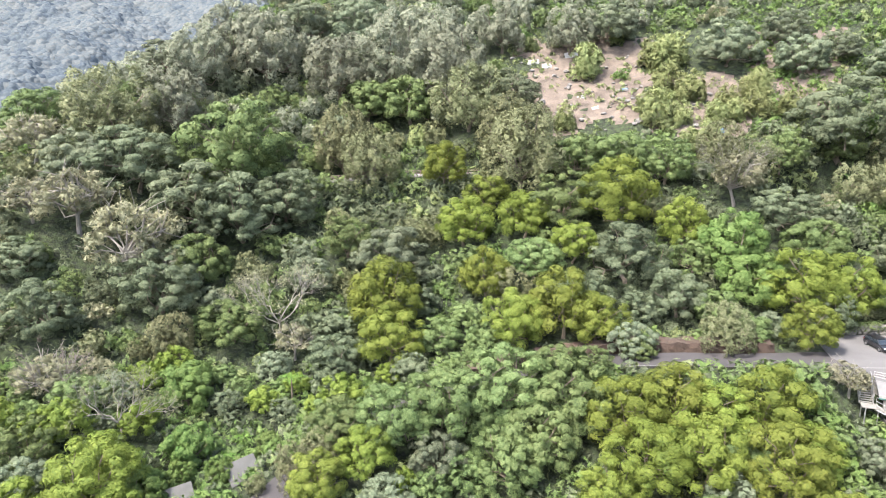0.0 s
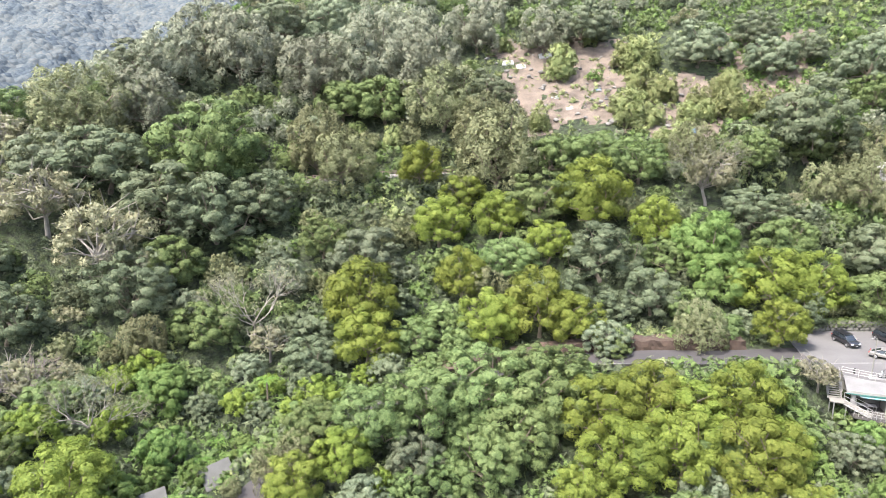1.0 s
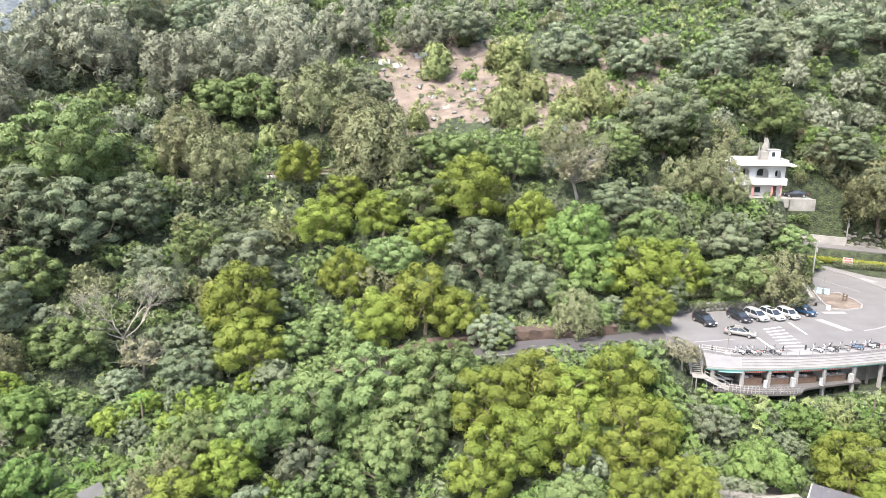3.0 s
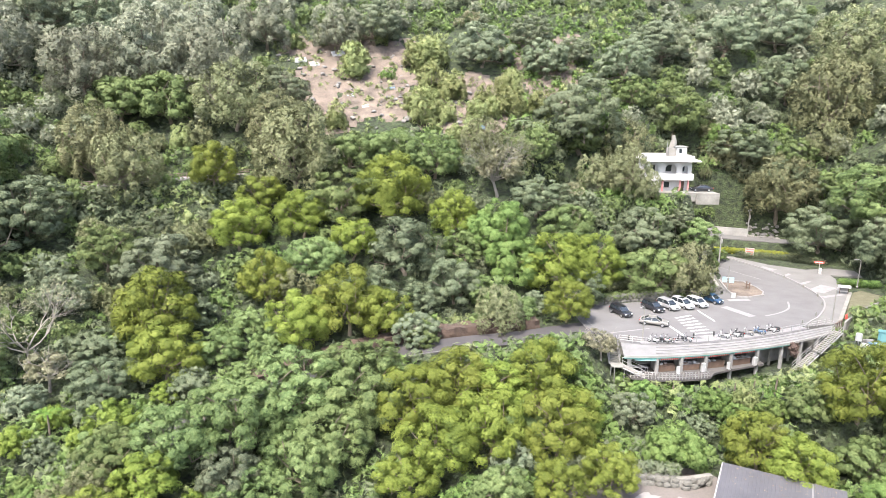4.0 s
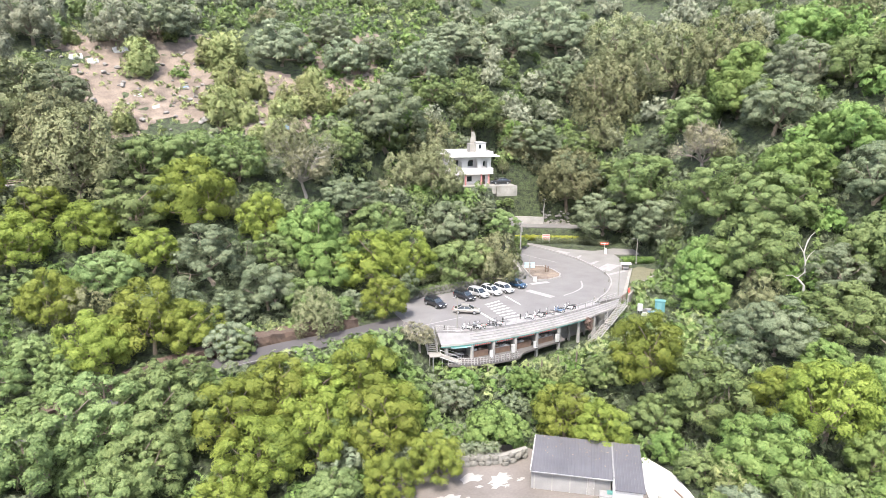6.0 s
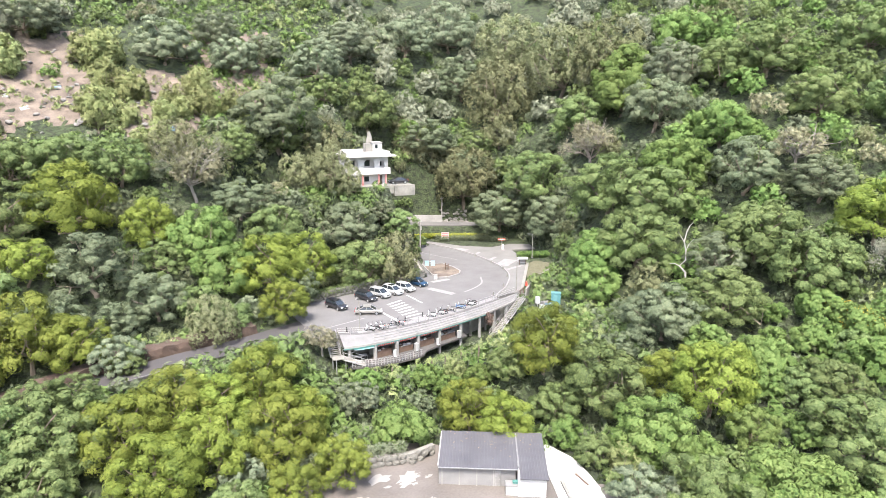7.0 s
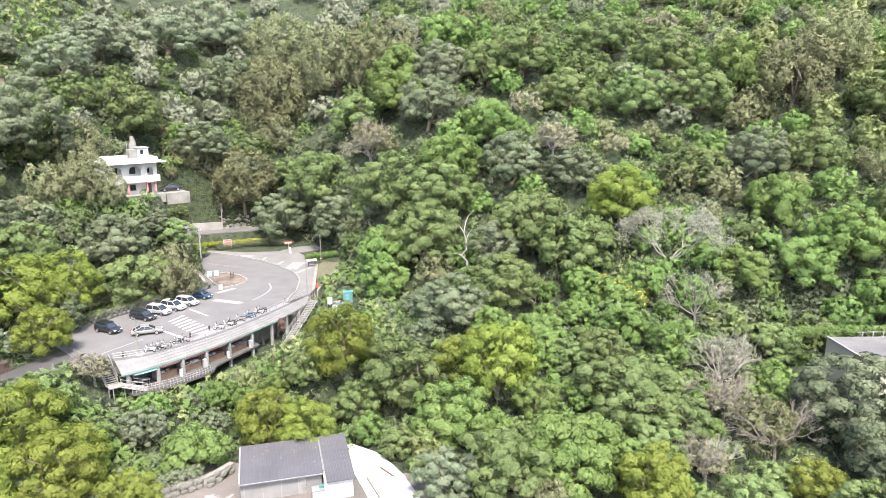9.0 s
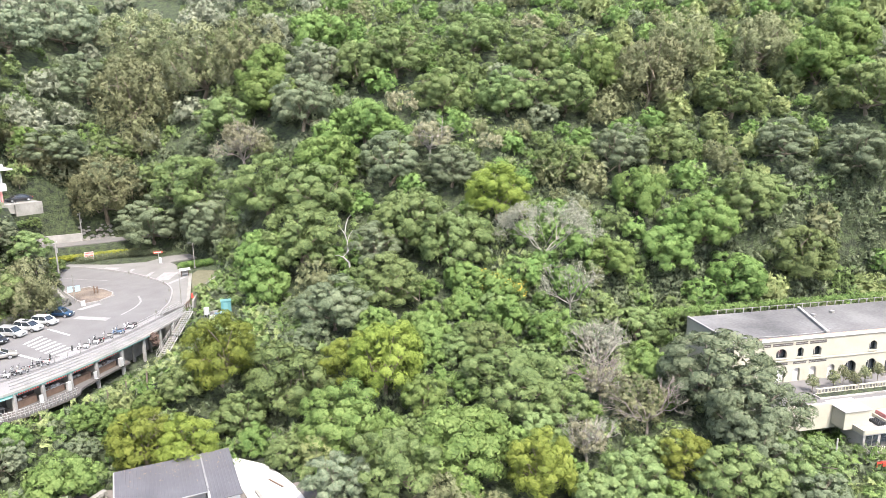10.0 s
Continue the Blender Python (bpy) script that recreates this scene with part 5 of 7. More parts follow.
# ---- posts, lamps and signs ----
def street_lamp(x, y, z, high, turn, label="grey steel lamp post with a short arm"):
    t = thing("street_lamp", label, "street lamp", pose(x, y, z, 0, 0, turn), "lamp posts")
    bm = bmesh.new()
    add_tube(bm, [(0, 0, -0.2), (0, 0, high)], 0.10, 0.075, 8)
    part("post", bm, OLD_CONCRETE, t)
    part("base", box(0, 0, 0.06, 0.4, 0.4, 0.16, 0, 0.02), CONCRETE, t)
    bm = bmesh.new()
    add_tube(bm, [(0, 0, high - 0.1), (0.3, 0, high + 0.12), (0.75, 0, high + 0.15)], 0.04, None, 6)
    part("arm", bm, RAIL, t)
    part("lamp_head", box(0.9, 0, high + 0.14, 0.55, 0.24, 0.12, 0, 0.04), PALE_AWNING, t, "pale lamp head")
    return t


street_lamp(61.2, 83.6, 0.06, 5.4, 200)
street_lamp(96.9, 81.3, 0.12, 5.6, 30)
street_lamp(119.2, 95.6, 0.1, 5.4, 140, "dark lamp post at the forest edge")
for k, (x, y) in enumerate([(91.2, 82.0), (96.9, 84.6), (102.8, 88.8), (106.4, 93.1), (108.6, 98.6), (110.4, 105.2)]):
    b = thing("bollard", "short dark bollard standing by the kerb", "bollard", pose(x, y, 0.06), "bollards")
    bm = bmesh.new()
    add_tube(bm, [(0, 0, 0), (0, 0, 0.62), (0, 0, 0.72)], 0.13, 0.1, 8)
    part("post", bm, OLD_CONCRETE, b)
    bm = bmesh.new()
    add_tube(bm, [(0, 0, 0.5), (0, 0, 0.6)], 0.14, None, 8)
    part("band", bm, WORN_PAINT, b)
for x, y in ((59.4, 84.6), (69.6, 82.2), (73.2, 81.9)):
    b = thing("bollard", "short dark bollard on the car park edge", "bollard", pose(x, y, 0.06), "bollards")
    bm = bmesh.new()
    add_tube(bm, [(0, 0, 0), (0, 0, 0.8)], 0.14, 0.11, 8)
    part("post", bm, RUBBER, b)
board = thing("notice_board", "pale blue notice boards on a post in the island", "notice board", pose(91.6, 100.2, 0.2, 0, 0, -40))
bm = bmesh.new()
add_tube(bm, [(0, 0, -0.2), (0, 0, 5.2)], 0.07, 0.06, 8)
part("post", bm, OLD_CONCRETE, board)
for s in (-1, 1):
    part("panel", box(0.62 * s, 0, 2.5, 0.85, 0.08, 1.1, 0, 0.02), surface("pale_blue_panel", (0.17, 0.27, 0.31), (0.26, 0.36, 0.40), 1.0, 0.5), board)
part("bracket", box(0, 0, 2.95, 2.0, 0.06, 0.08), STEEL, board)
dark_post = thing("carved_post", "dark carved timber marker on the island", "marker", pose(97.2, 101.0, 0.2, 0, 0, -35))
part("pillar", box(-0.25, 0, 0.75, 0.22, 0.3, 1.5, 0, 0.05), TIMBER, dark_post)
part("pillar", box(0.3, 0, 0.65, 0.22, 0.3, 1.3, 0, 0.05), TIMBER, dark_post)
part("crosspiece", box(0, 0, 0.85, 0.8, 0.18, 0.2, 0, 0.04), TIMBER, dark_post)
white_box = thing("cabinet", "small white utility cabinet beside the island", "cabinet", pose(90.6, 97.4, 0.06, 0, 0, -30))
part("body", box(0, 0, 0.45, 0.7, 0.4, 0.9, 0, 0.03), WHITE_BOX, white_box)
part("lid", box(0, 0, 0.93, 0.78, 0.48, 0.06, 0, 0.02), PALE_CONCRETE, white_box)

info = thing("info_board", "information board under a small white pitched roof", "notice board", pose(112.6, 92.9, 0.12, 0, 0, -40))
for s in (-1, 1):
    part("post", box(0.7 * s, 0, 0.75, 0.12, 0.12, 1.5), TIMBER, info)
part("panel", box(0, 0, 1.0, 1.3, 0.08, 0.8, 0, 0.02), PALE_AWNING, info)
bm = bmesh.new()
for s in (-1, 1):
    add_box(bm, 0, 0.3 * s, 0, 2.1, 0.66, 0.06)
    for v in bm.verts[-8:]:
        v.co.z += 1.72 - abs(v.co.y) * 0.6
part("roof", bm, WHITE_BOX, info)
red_sign = thing("direction_sign", "red sign board on a post at the forest steps", "sign", pose(120.0, 105.6, 0.15, 0, 0, -42))
part("post", box(0, 0, 1.3, 0.12, 0.12, 2.6), RAIL, red_sign)
rb = part("board", box(-0.1, -0.08, 2.45, 1.8, 0.08, 0.42, 0, 0.02), RED, red_sign)
for j in range(5):
    part("sign_bar", box(-0.72 + 0.3 * j, -0.13, 2.45, 0.2, 0.03, 0.24), WHITE_PAINT, rb)
marker = thing("stone_marker", "white painted stone marker below the red sign", "marker", pose(119.6, 104.9, 0.12, 0, 0, -42))
part("plinth", box(0, 0, 0.15, 0.7, 0.5, 0.3, 0, 0.04), CONCRETE, marker)
part("stele", box(0, 0, 0.85, 0.46, 0.3, 1.2, 0, 0.08), WHITE_WALL, marker)
banner = thing("banner_board", "white board with red lettering before the hedge", "sign", pose(116.6, 121.8, 0.1, 0, 0, -42))
for s in (-1, 1):
    part("post", box(0.85 * s, 0.08, 1.1, 0.1, 0.1, 2.3), RAIL, banner)
bp = part("panel", box(0, 0, 1.35, 1.9, 0.08, 1.7, 0, 0.02), WHITE_BOX, banner)
for r in range(3):
    for j in range(7):
        part("sign_bar", box(-0.72 + 0.24 * j, -0.05, 1.9 - 0.55 * r, 0.16, 0.03, 0.3), RED, bp)


def hedge(label, line, high, wide, n, mat):
    pts = spaced(fine(line), 0.7)
    c = np.array([(x, y, z + high * 0.5) for x, y, z, a in pts])
    tri, faced = leaves_on(np.random.default_rng(len(pts)), c, np.full(len(c), wide), n, 0.2, 0.4, 0.6, 0.5)
    ob = leaf_mesh("hedge", tri, mat, faced)
    return tagged(new("hedge", ob), label, "hedge")


hedge("clipped yellow-green hedge beside the road", [(111.5, 128.6, 0.2), (114.5, 126.6, 0.3), (119.5, 122.6, 0.3), (124, 118, 0.4)], 1.0, 0.75, 3800, HEDGE_LEAF)
hedge("short yellow-green hedge above the lane", [(120.5, 139.5, 2.4), (124, 136.5, 2.4), (126.5, 134, 2.4)], 0.9, 0.7, 1600, HEDGE_LEAF)
hedge("green shrubs at the foot of the forest steps", [(117.5, 97.8, 0.0), (120, 96.2, 0.0), (123, 94, 0.0)], 1.1, 0.9, 2400, LEAF["fresh"])
hedge("round green bush at the lawn wall", [(102.6, 81.6, 0.0), (103.8, 82.2, 0.0)], 1.2, 0.9, 900, LEAF["dark"])
slab_wall = tagged(new("slope_wall", mesh_of("slope_wall", [], [])), "pale retaining wall above the upper lane", "wall", kind="structure")
ribbon(fine([(117.6, 139.6, 2.0), (121.0, 136.7, 2.0), (124.4, 133.6, 2.0), (125.6, 132.6, 2.0)]), 0.25, 2.1, 3.0).to_mesh(slab_wall.data)
slab_wall.data.materials.append(CONCRETE)

kiosk = thing("portable_toilet", "teal portable toilet cabin below the lawn wall", "portable toilet", pose(98.2, 72.8, -1.0, 0, 0, -52))
part("cabin", box(0, 0, 1.05, 1.7, 1.2, 2.1, 0, 0.05), TEAL, kiosk)
part("roof", box(0, 0, 2.16, 1.85, 1.35, 0.14, 0, 0.05), TEAL, kiosk)
part("door", box(-0.1, -0.61, 1.0, 0.7, 0.05, 1.8, 0, 0.02), surface("pale_teal_panel", (0.075, 0.173, 0.18), (0.112, 0.225, 0.232), 1.0, 0.5), kiosk)
part("skid", box(0, 0, 0.04, 1.8, 1.3, 0.1), RUBBER, kiosk)
tank = thing("water_tank", "white water tank on a short stand", "water tank", pose(94.8, 74.4, -1.0))
bm = bmesh.new()
add_tube(bm, [(0, 0, 0.55), (0, 0, 0.62), (0, 0, 1.55), (0, 0, 1.7)], 0.5, 0.46, 14)
part("tank", bm, WHITE_BOX, tank)
for dx, dy in ((-0.3, -0.3), (0.3, -0.3), (0.3, 0.3), (-0.3, 0.3)):
    part("leg", box(dx, dy, 0.25, 0.08, 0.08, 0.62), RAIL, tank)
for k, (x, y, sx, mat) in enumerate([(96.2, 72.6, 1.8, BLUE), (94.6, 73.0, 1.4, WHITE_BOX), (95.6, 71.4, 1.5, BLUE), (96.6, 74.2, 1.1, PALE_AWNING)]):
    h = thing("tarpaulin_heap", "heap of goods under blue and white tarpaulin", "tarpaulin", pose(x, y, -1.0, 0, 0, 25 * k), "tarpaulin heaps")
    bm = box(0, 0, 0.3, sx, 1.1, 0.6, 0, 0.12)
    for v in bm.verts:
        v.co.z *= 1 + 0.35 * math.sin(5 * v.co.x + k)
    part("sheet", bm, mat, h)
cone = thing("hydrant", "small red hydrant at the end of the lawn", "hydrant", pose(100.2, 81.5, 0.2))
bm = bmesh.new()
add_tube(bm, [(0, 0, 0), (0, 0, 0.55), (0, 0, 0.75)], 0.22, 0.14, 10)
part("barrel", bm, RED, cone)
part("cap", box(0, 0, 0.78, 0.26, 0.26, 0.12, 0, 0.05), RED, cone)


def pole(x, y, z, high, label):
    t = thing("utility_pole", label, "utility pole", pose(x, y, z, 0, 0, 20), "utility poles")
    bm = bmesh.new()
    add_tube(bm, [(0, 0, -0.5), (0, 0, high)], 0.17, 0.11, 10)
    part("pole", bm, CONCRETE, t)
    part("crossarm", box(0, 0, high - 0.5, 1.8, 0.12, 0.12), RAIL, t)
    for s in (-0.8, 0, 0.8):
        part("insulator", box(s, 0, high - 0.32, 0.1, 0.1, 0.24, 0, 0.03), WHITE_BOX, t)
    bm = bmesh.new()
    add_tube(bm, [(0.3, 0, high - 2.6), (0.3, 0, high - 1.7)], 0.22, None, 10)
    part("transformer", bm, RAIL, t)
    return t


pole(102.9, 115.9, ground_at(102.9, 115.9), 8.2, "grey concrete utility pole beside the white house")
pole(126.2, 133.2, ground_at(126.2, 133.2), 7.0, "slim concrete utility pole above the lane")
wire = thing("overhead_wires", "thin black overhead wires between pole and house", "wires")
for k in range(2):
    p, q = Vector((102.9, 115.9, ground_at(102.9, 115.9) + 7.6 - 0.5 * k)), Vector((96.9, 120.2, 20.4 + 0.5 * k))
    bm = bmesh.new()
    add_tube(bm, [p.lerp(q, i / 8) - Vector((0, 0, 1.2 * (1 - (2 * i / 8 - 1) ** 2))) for i in range(9)], 0.03, None, 4)
    part("wire", bm, RUBBER, wire)
# ---- white house on its terrace ----
def wall_with_arches(w, h, thick, holes):
    """A wall of width w and height h in the xz plane, pierced by arched openings (x, foot, width, height, arch rise)."""
    xs = [-w / 2]
    bm = bmesh.new()

    def slab(x0, x1, z0, z1):
        if x1 - x0 > 1e-3 and z1 - z0 > 1e-3:
            add_box(bm, (x0 + x1) / 2, 0, (z0 + z1) / 2, x1 - x0, thick, z1 - z0)

    x = -w / 2
    for cx, foot, ow, oh, rise in sorted(holes):
        slab(x, cx - ow / 2, 0, h)
        slab(cx - ow / 2, cx + ow / 2, 0, foot)
        steps = 10
        top = foot + oh
        for i in range(steps):
            a, b = -ow / 2 + ow * i / steps, -ow / 2 + ow * (i + 1) / steps
            m = (a + b) / 2
            z = top - rise + rise * math.sqrt(max(0.0, 1 - (2 * m / ow) ** 2))
            slab(cx + a, cx + b, z, h)
        x = cx + ow / 2
    slab(x, w / 2, 0, h)
    return bm


house = thing("house", "white two-storey house with arched balcony and pink columns", "house", pose(92.6, 121.0, 16.6, 0, 0, -20.5))
part("foundation", box(-0.6, 2.9, -0.9, 11.0, 9.6, 1.88, 0, 0.05), OLD_CONCRETE, house)
low = part("wall", box(-0.8, 3.9, 1.3, 9.4, 5.8, 2.6), WHITE_WALL, house)
w = part("window", box(-0.6, 0.97, 1.35, 1.1, 0.1, 1.1), GLASS, house)
part("frame", box(-0.6, 0.93, 1.95, 1.3, 0.1, 0.1), WHITE_BOX, w)
part("sill", box(-0.6, 0.9, 0.76, 1.35, 0.18, 0.08), CONCRETE, w)
d = part("door", box(2.6, 0.97, 1.05, 1.0, 0.1, 2.1), TIMBER, house)
part("handle", box(2.95, 0.9, 1.0, 0.06, 0.06, 0.2), STEEL, d)
for x in (-5.0, -1.8, 1.9, 3.6):
    part("column", box(x, -0.15, 1.25, 0.34, 0.34, 2.5, 0, 0.03), PINK, house, "pink-red painted column")
part("side_post", box(3.75, 2.4, 1.25, 0.3, 0.3, 2.5, 0, 0.03), PINK, house, "pink-red painted column")
part("balcony_slab", box(-0.8, 3.1, 2.62, 10.6, 7.6, 0.24), WHITE_WALL, house)
for x, y, sx, sy in ((-0.8, -0.6, 10.6, 0.18), (4.4, 1.4, 0.18, 4.0), (-6.0, 1.4, 0.18, 4.0)):
    part("balcony_parapet", box(x, y, 3.3, sx, sy, 1.1, 0, 0.03), WHITE_WALL, house)
front = wall_with_arches(9.6, 3.7, 0.25, [(-3.2, 0.0, 2.1, 3.0, 1.0), (0.4, 0.0, 2.4, 3.1, 1.1), (3.4, 0.0, 1.1, 2.7, 0.5)])
bmesh.ops.translate(front, verts=front.verts, vec=(-0.6, 0.2, 2.74))
part("arcade", front, WHITE_WALL, house)
part("upper_wall", box(-0.8, 4.4, 4.55, 9.2, 5.2, 3.6), WHITE_WALL, house)
for x, sx in ((-3.7, 1.2), (-0.2, 1.2), (2.9, 0.6)):
    w = part("window", box(x, 1.78, 4.75, sx, 0.1, 1.3), GLASS, house)
    part("frame", box(x, 1.74, 5.46, sx + 0.2, 0.1, 0.1), TIMBER, w)
part("roof_slab", box(-0.1, 2.9, 6.55, 11.6, 8.6, 0.26, 0, 0.03), WHITE_WALL, house)
for x, y, sx, sy in ((-0.6, -0.9, 9.8, 0.2), (4.25, 3.0, 0.2, 7.8), (-5.4, 3.0, 0.2, 7.8), (-0.6, 6.9, 9.8, 0.2)):
    part("roof_parapet", box(x, y, 7.1, sx, sy, 0.9, 0, 0.03), WHITE_WALL, house)
stair = part("stair_room", box(2.2, 2.6, 8.0, 2.1, 2.6, 2.6, 0, 0.04), WHITE_WALL, house)
part("stair_window", box(1.9, 1.28, 8.5, 0.6, 0.08, 0.9), GLASS, stair)
part("stair_room_roof", box(2.2, 2.6, 9.36, 2.5, 3.0, 0.16, 0, 0.03), CONCRETE, house)
part("grey_lean_to", box(0.4, 2.8, 7.9, 1.6, 2.2, 2.3, 0, 0.04), OLD_CONCRETE, house)
bm = bmesh.new()
add_tube(bm, [(1.0, 3.8, 6.7), (1.0, 3.8, 9.6), (1.1, 3.8, 10.6), (0.9, 3.8, 11.6)], 0.95, 0.35, 9)
part("chimney", bm, OLD_CONCRETE, house, "weathered grey rooftop chimney")
bm = bmesh.new()
add_tube(bm, [(-0.6, 2.4, 6.7), (-0.6, 2.4, 10.4)], 0.06, None, 6)
part("vent_pipe", bm, RAIL, house)
forecourt = thing("forecourt_wall", "low concrete forecourt wall beside the house", "wall", pose(92.6, 121.0, 16.6, 0, 0, -20.5))
part("wall", box(7.4, -2.06, -1.2, 4.8, 0.3, 2.4, 0, 0.03), OLD_CONCRETE, forecourt)
part("slab", box(7.4, 1.2, -1.3, 4.8, 6.2, 2.3, 0, 0.04), OLD_CONCRETE, forecourt)

# ---- shed and yard ----
SHED = Vector((50.2, 53.5, 0))
shed_angle = -46.5
shed = thing("shed", "low white-walled shed with dark sheet roof littered with leaves", "shed", pose(50.2, 53.5, -8.8, 0, 0, shed_angle))
bm = bmesh.new()
part("wall", box(4.75, 3.9, 1.25, 9.3, 7.5, 2.5), PALE_AWNING, shed, "pale grey sheet wall")
part("wall", box(11.2, 3.0, 1.25, 3.3, 9.8, 2.5), WHITE_WALL, shed)


def roof_sheet(x0, x1, y0, y1, z0, z1, n):
    """Ribbed sheet roof between two eaves."""
    bm = bmesh.new()
    prof = []
    for i in range(n):
        a = x0 + (x1 - x0) * i / n
        s = (x1 - x0) / n
        prof += [(a, 0), (a + 0.74 * s, 0), (a + 0.8 * s, 0.022), (a + 0.94 * s, 0.022)]
    prof.append((x1, 0))
    rows = [[bm.verts.new((x, y, z + h + o)) for x, h in prof] for y, z, o in ((y0, z0, 0), (y1, z1, 0), (y1, z1, -0.08), (y0, z0, -0.08))]
    for q, w in zip(rows, rows[1:] + rows[:1]):
        for k in range(len(prof) - 1):
            bm.faces.new((q[k], q[k + 1], w[k + 1], w[k]))
    return finish(bm)


part("roof", roof_sheet(0.1, 9.6, -0.25, 8.0, 2.62, 2.95, 24), DARK_ROOF, shed, "dark grey ribbed sheet roof")
part("roof", roof_sheet(9.75, 13.1, -2.3, 8.1, 2.58, 2.9, 9), DARK_ROOF, shed, "dark grey ribbed sheet roof")
part("ridge_strip", box(9.68, 3.9, 2.86, 0.16, 8.2, 0.1, 0, 0.02), PALE_AWNING, shed)
part("verge_strip", box(0.02, 3.9, 2.78, 0.14, 8.4, 0.16, 0, 0.02), PALE_CONCRETE, shed)
part("gutter", box(4.85, -0.32, 2.56, 9.6, 0.14, 0.12, 0, 0.03), RAIL, shed)
door = part("door", box(7.1, 0.12, 1.05, 0.9, 0.08, 2.1), RAIL, shed)
part("handle", box(7.4, 0.05, 1.0, 0.06, 0.06, 0.16), STEEL, door)
for k in range(4):
    part("pilaster", box(0.5 + 2.1 * k, 0.1, 1.25, 0.14, 0.1, 2.5), CONCRETE, shed)
lit = np.random.default_rng(4)
n = 150
lx, ly = lit.uniform(0.4, 12.8, n), np.clip(lit.normal(5.6, 1.8, n), 0.1, 7.8)
c = np.stack([lx, ly, 2.72 + 0.04 * ly], 1)
u = lit.normal(size=(n, 3)) * np.array([0.1, 0.1, 0.01])
v = lit.normal(size=(n, 3)) * np.array([0.07, 0.07, 0.01])
mat_litter = surface("fallen_leaves", (0.14, 0.10, 0.07), (0.30, 0.23, 0.17), 2.0, 0.9)
part("leaf_litter", leaf_mesh("leaf_litter", np.stack([c - u, c + v, c + u], 1), mat_litter), None, shed, "fallen brown leaves on the roof")["kind"] = "stuff"
yard = tagged(new("yard", mesh_of("yard", [], [])), "brownish concrete yard with pale patches", "yard", kind="structure")
finish(add_prism(bmesh.new(), [(28, 50), (54, 26), (66, 38), (61, 46), (56, 62), (50, 66), (42, 66), (34, 62)], -9.6, -8.74)).to_mesh(yard.data)
yard.data.materials.append(surface("yard_concrete", (0.0625, 0.0537, 0.0475), (0.131, 0.114, 0.103), 0.16, 0.8, bump=0.15, fine=20))
# pale blobs: puddle-like stains, with the sheen of wet concrete painted in
screed = surface("pale_stain_and_sheen", (0.142, 0.132, 0.124), (0.236, 0.224, 0.213), 0.5, 0.85)
patches = np.random.default_rng(12)
for k in range(16):
    cx, cy = 45.5 + patches.normal() * 3.4, 54.5 + patches.normal() * 2.6
    if cx - 50 > 1 and cy < 56:
        continue
    pts = []
    for j in range(17):
        a = 2 * math.pi * j / 17
        r = (0.35 + 0.75 * patches.random()) * (0.45 + 0.42 * (k % 3))
        pts.append((cx + 1.5 * r * math.cos(a), cy + 0.8 * r * math.sin(a)))
    me = bpy.data.meshes.new("yard_patch")
    finish(add_prism(bmesh.new(), pts, -8.75, -8.73 + 0.0004 * k)).to_mesh(me)
    me.materials.append(screed)
    tagged(new("yard_patch", me), "pale patch on the yard, stain and wet sheen in its colour", "patch", "yard patches")
ramp = tagged(new("concrete_ramp", mesh_of("concrete_ramp", [], [])), "bright bare concrete ramp beside the shed", "ramp", kind="structure")
finish(add_prism(bmesh.new(), [(54.6, 36.5), (57, 33.5), (60.5, 35.2), (63.9, 39.6), (65.4, 42.2), (67.0, 45.6), (67.3, 50.6), (64.8, 50.2), (61.5, 45.5), (58, 41)], -10.0, -8.6)).to_mesh(ramp.data)
ramp.data.materials.append(surface("bright_concrete", (0.281, 0.272, 0.259), (0.432, 0.422, 0.408), 0.25, 0.75, bump=0.2))
kerb_r = tagged(new("ramp_kerb", mesh_of("ramp_kerb", [], [])), "low concrete kerb across the ramp", "kerb", kind="structure")
ribbon([(61.4, 43.4, -8.6), (57.8, 38.6, -8.6), (55.5, 35.5, -8.6)], 0.18, 0.3, 0.8).to_mesh(kerb_r.data)
kerb_r.data.materials.append(OLD_CONCRETE)
stick = thing("timber_beam", "dark old timber beam lying on the ramp", "beam", pose(63.6, 42.0, -8.6, 0, 0, 70))
part("beam", box(0, 0, 0.08, 2.6, 0.2, 0.16, 0, 0.03), TIMBER, stick)
part("end_cap", box(1.35, 0, 0.08, 0.12, 0.24, 0.2, 0, 0.02), OLD_CONCRETE, stick)
yard_wall = thing("rock_wall", "rough rock and concrete bank behind the yard", "wall", kind="structure")
part("backing", ribbon([(40, 66.5, -8.8), (46, 63, -8.8), (51.5, 59.8, -8.8), (55, 59.5, -8.8)], 0.35, 1.2, 1.9), OLD_CONCRETE, yard_wall)
for row in range(2):
    for x, y, z, a in spaced([(40, 66.0, -8.8), (46, 62.5, -8.8), (51.2, 59.3, -8.8), (54.6, 59.0, -8.8)], 1.0):
        p = part("stone", stones[rs.randrange(6)], None, yard_wall)
        p.matrix_local = pose(x + rs.uniform(-.2, .2), y + rs.uniform(-.3, .3), z + 0.3 + 0.6 * row, 0, rs.uniform(-15, 15), math.degrees(a) + rs.uniform(-15, 15))
hut = thing("white_container", "small white tank box with pipes beside the shed door", "container", pose(55.6, 46.1, -8.75, 0, 0, shed_angle))
part("body", box(0, 0, 0.6, 1.9, 1.2, 1.2, 0, 0.05), WHITE_BOX, hut)
part("lid", box(0, 0, 1.24, 2.0, 1.3, 0.1, 0, 0.03), PALE_AWNING, hut)
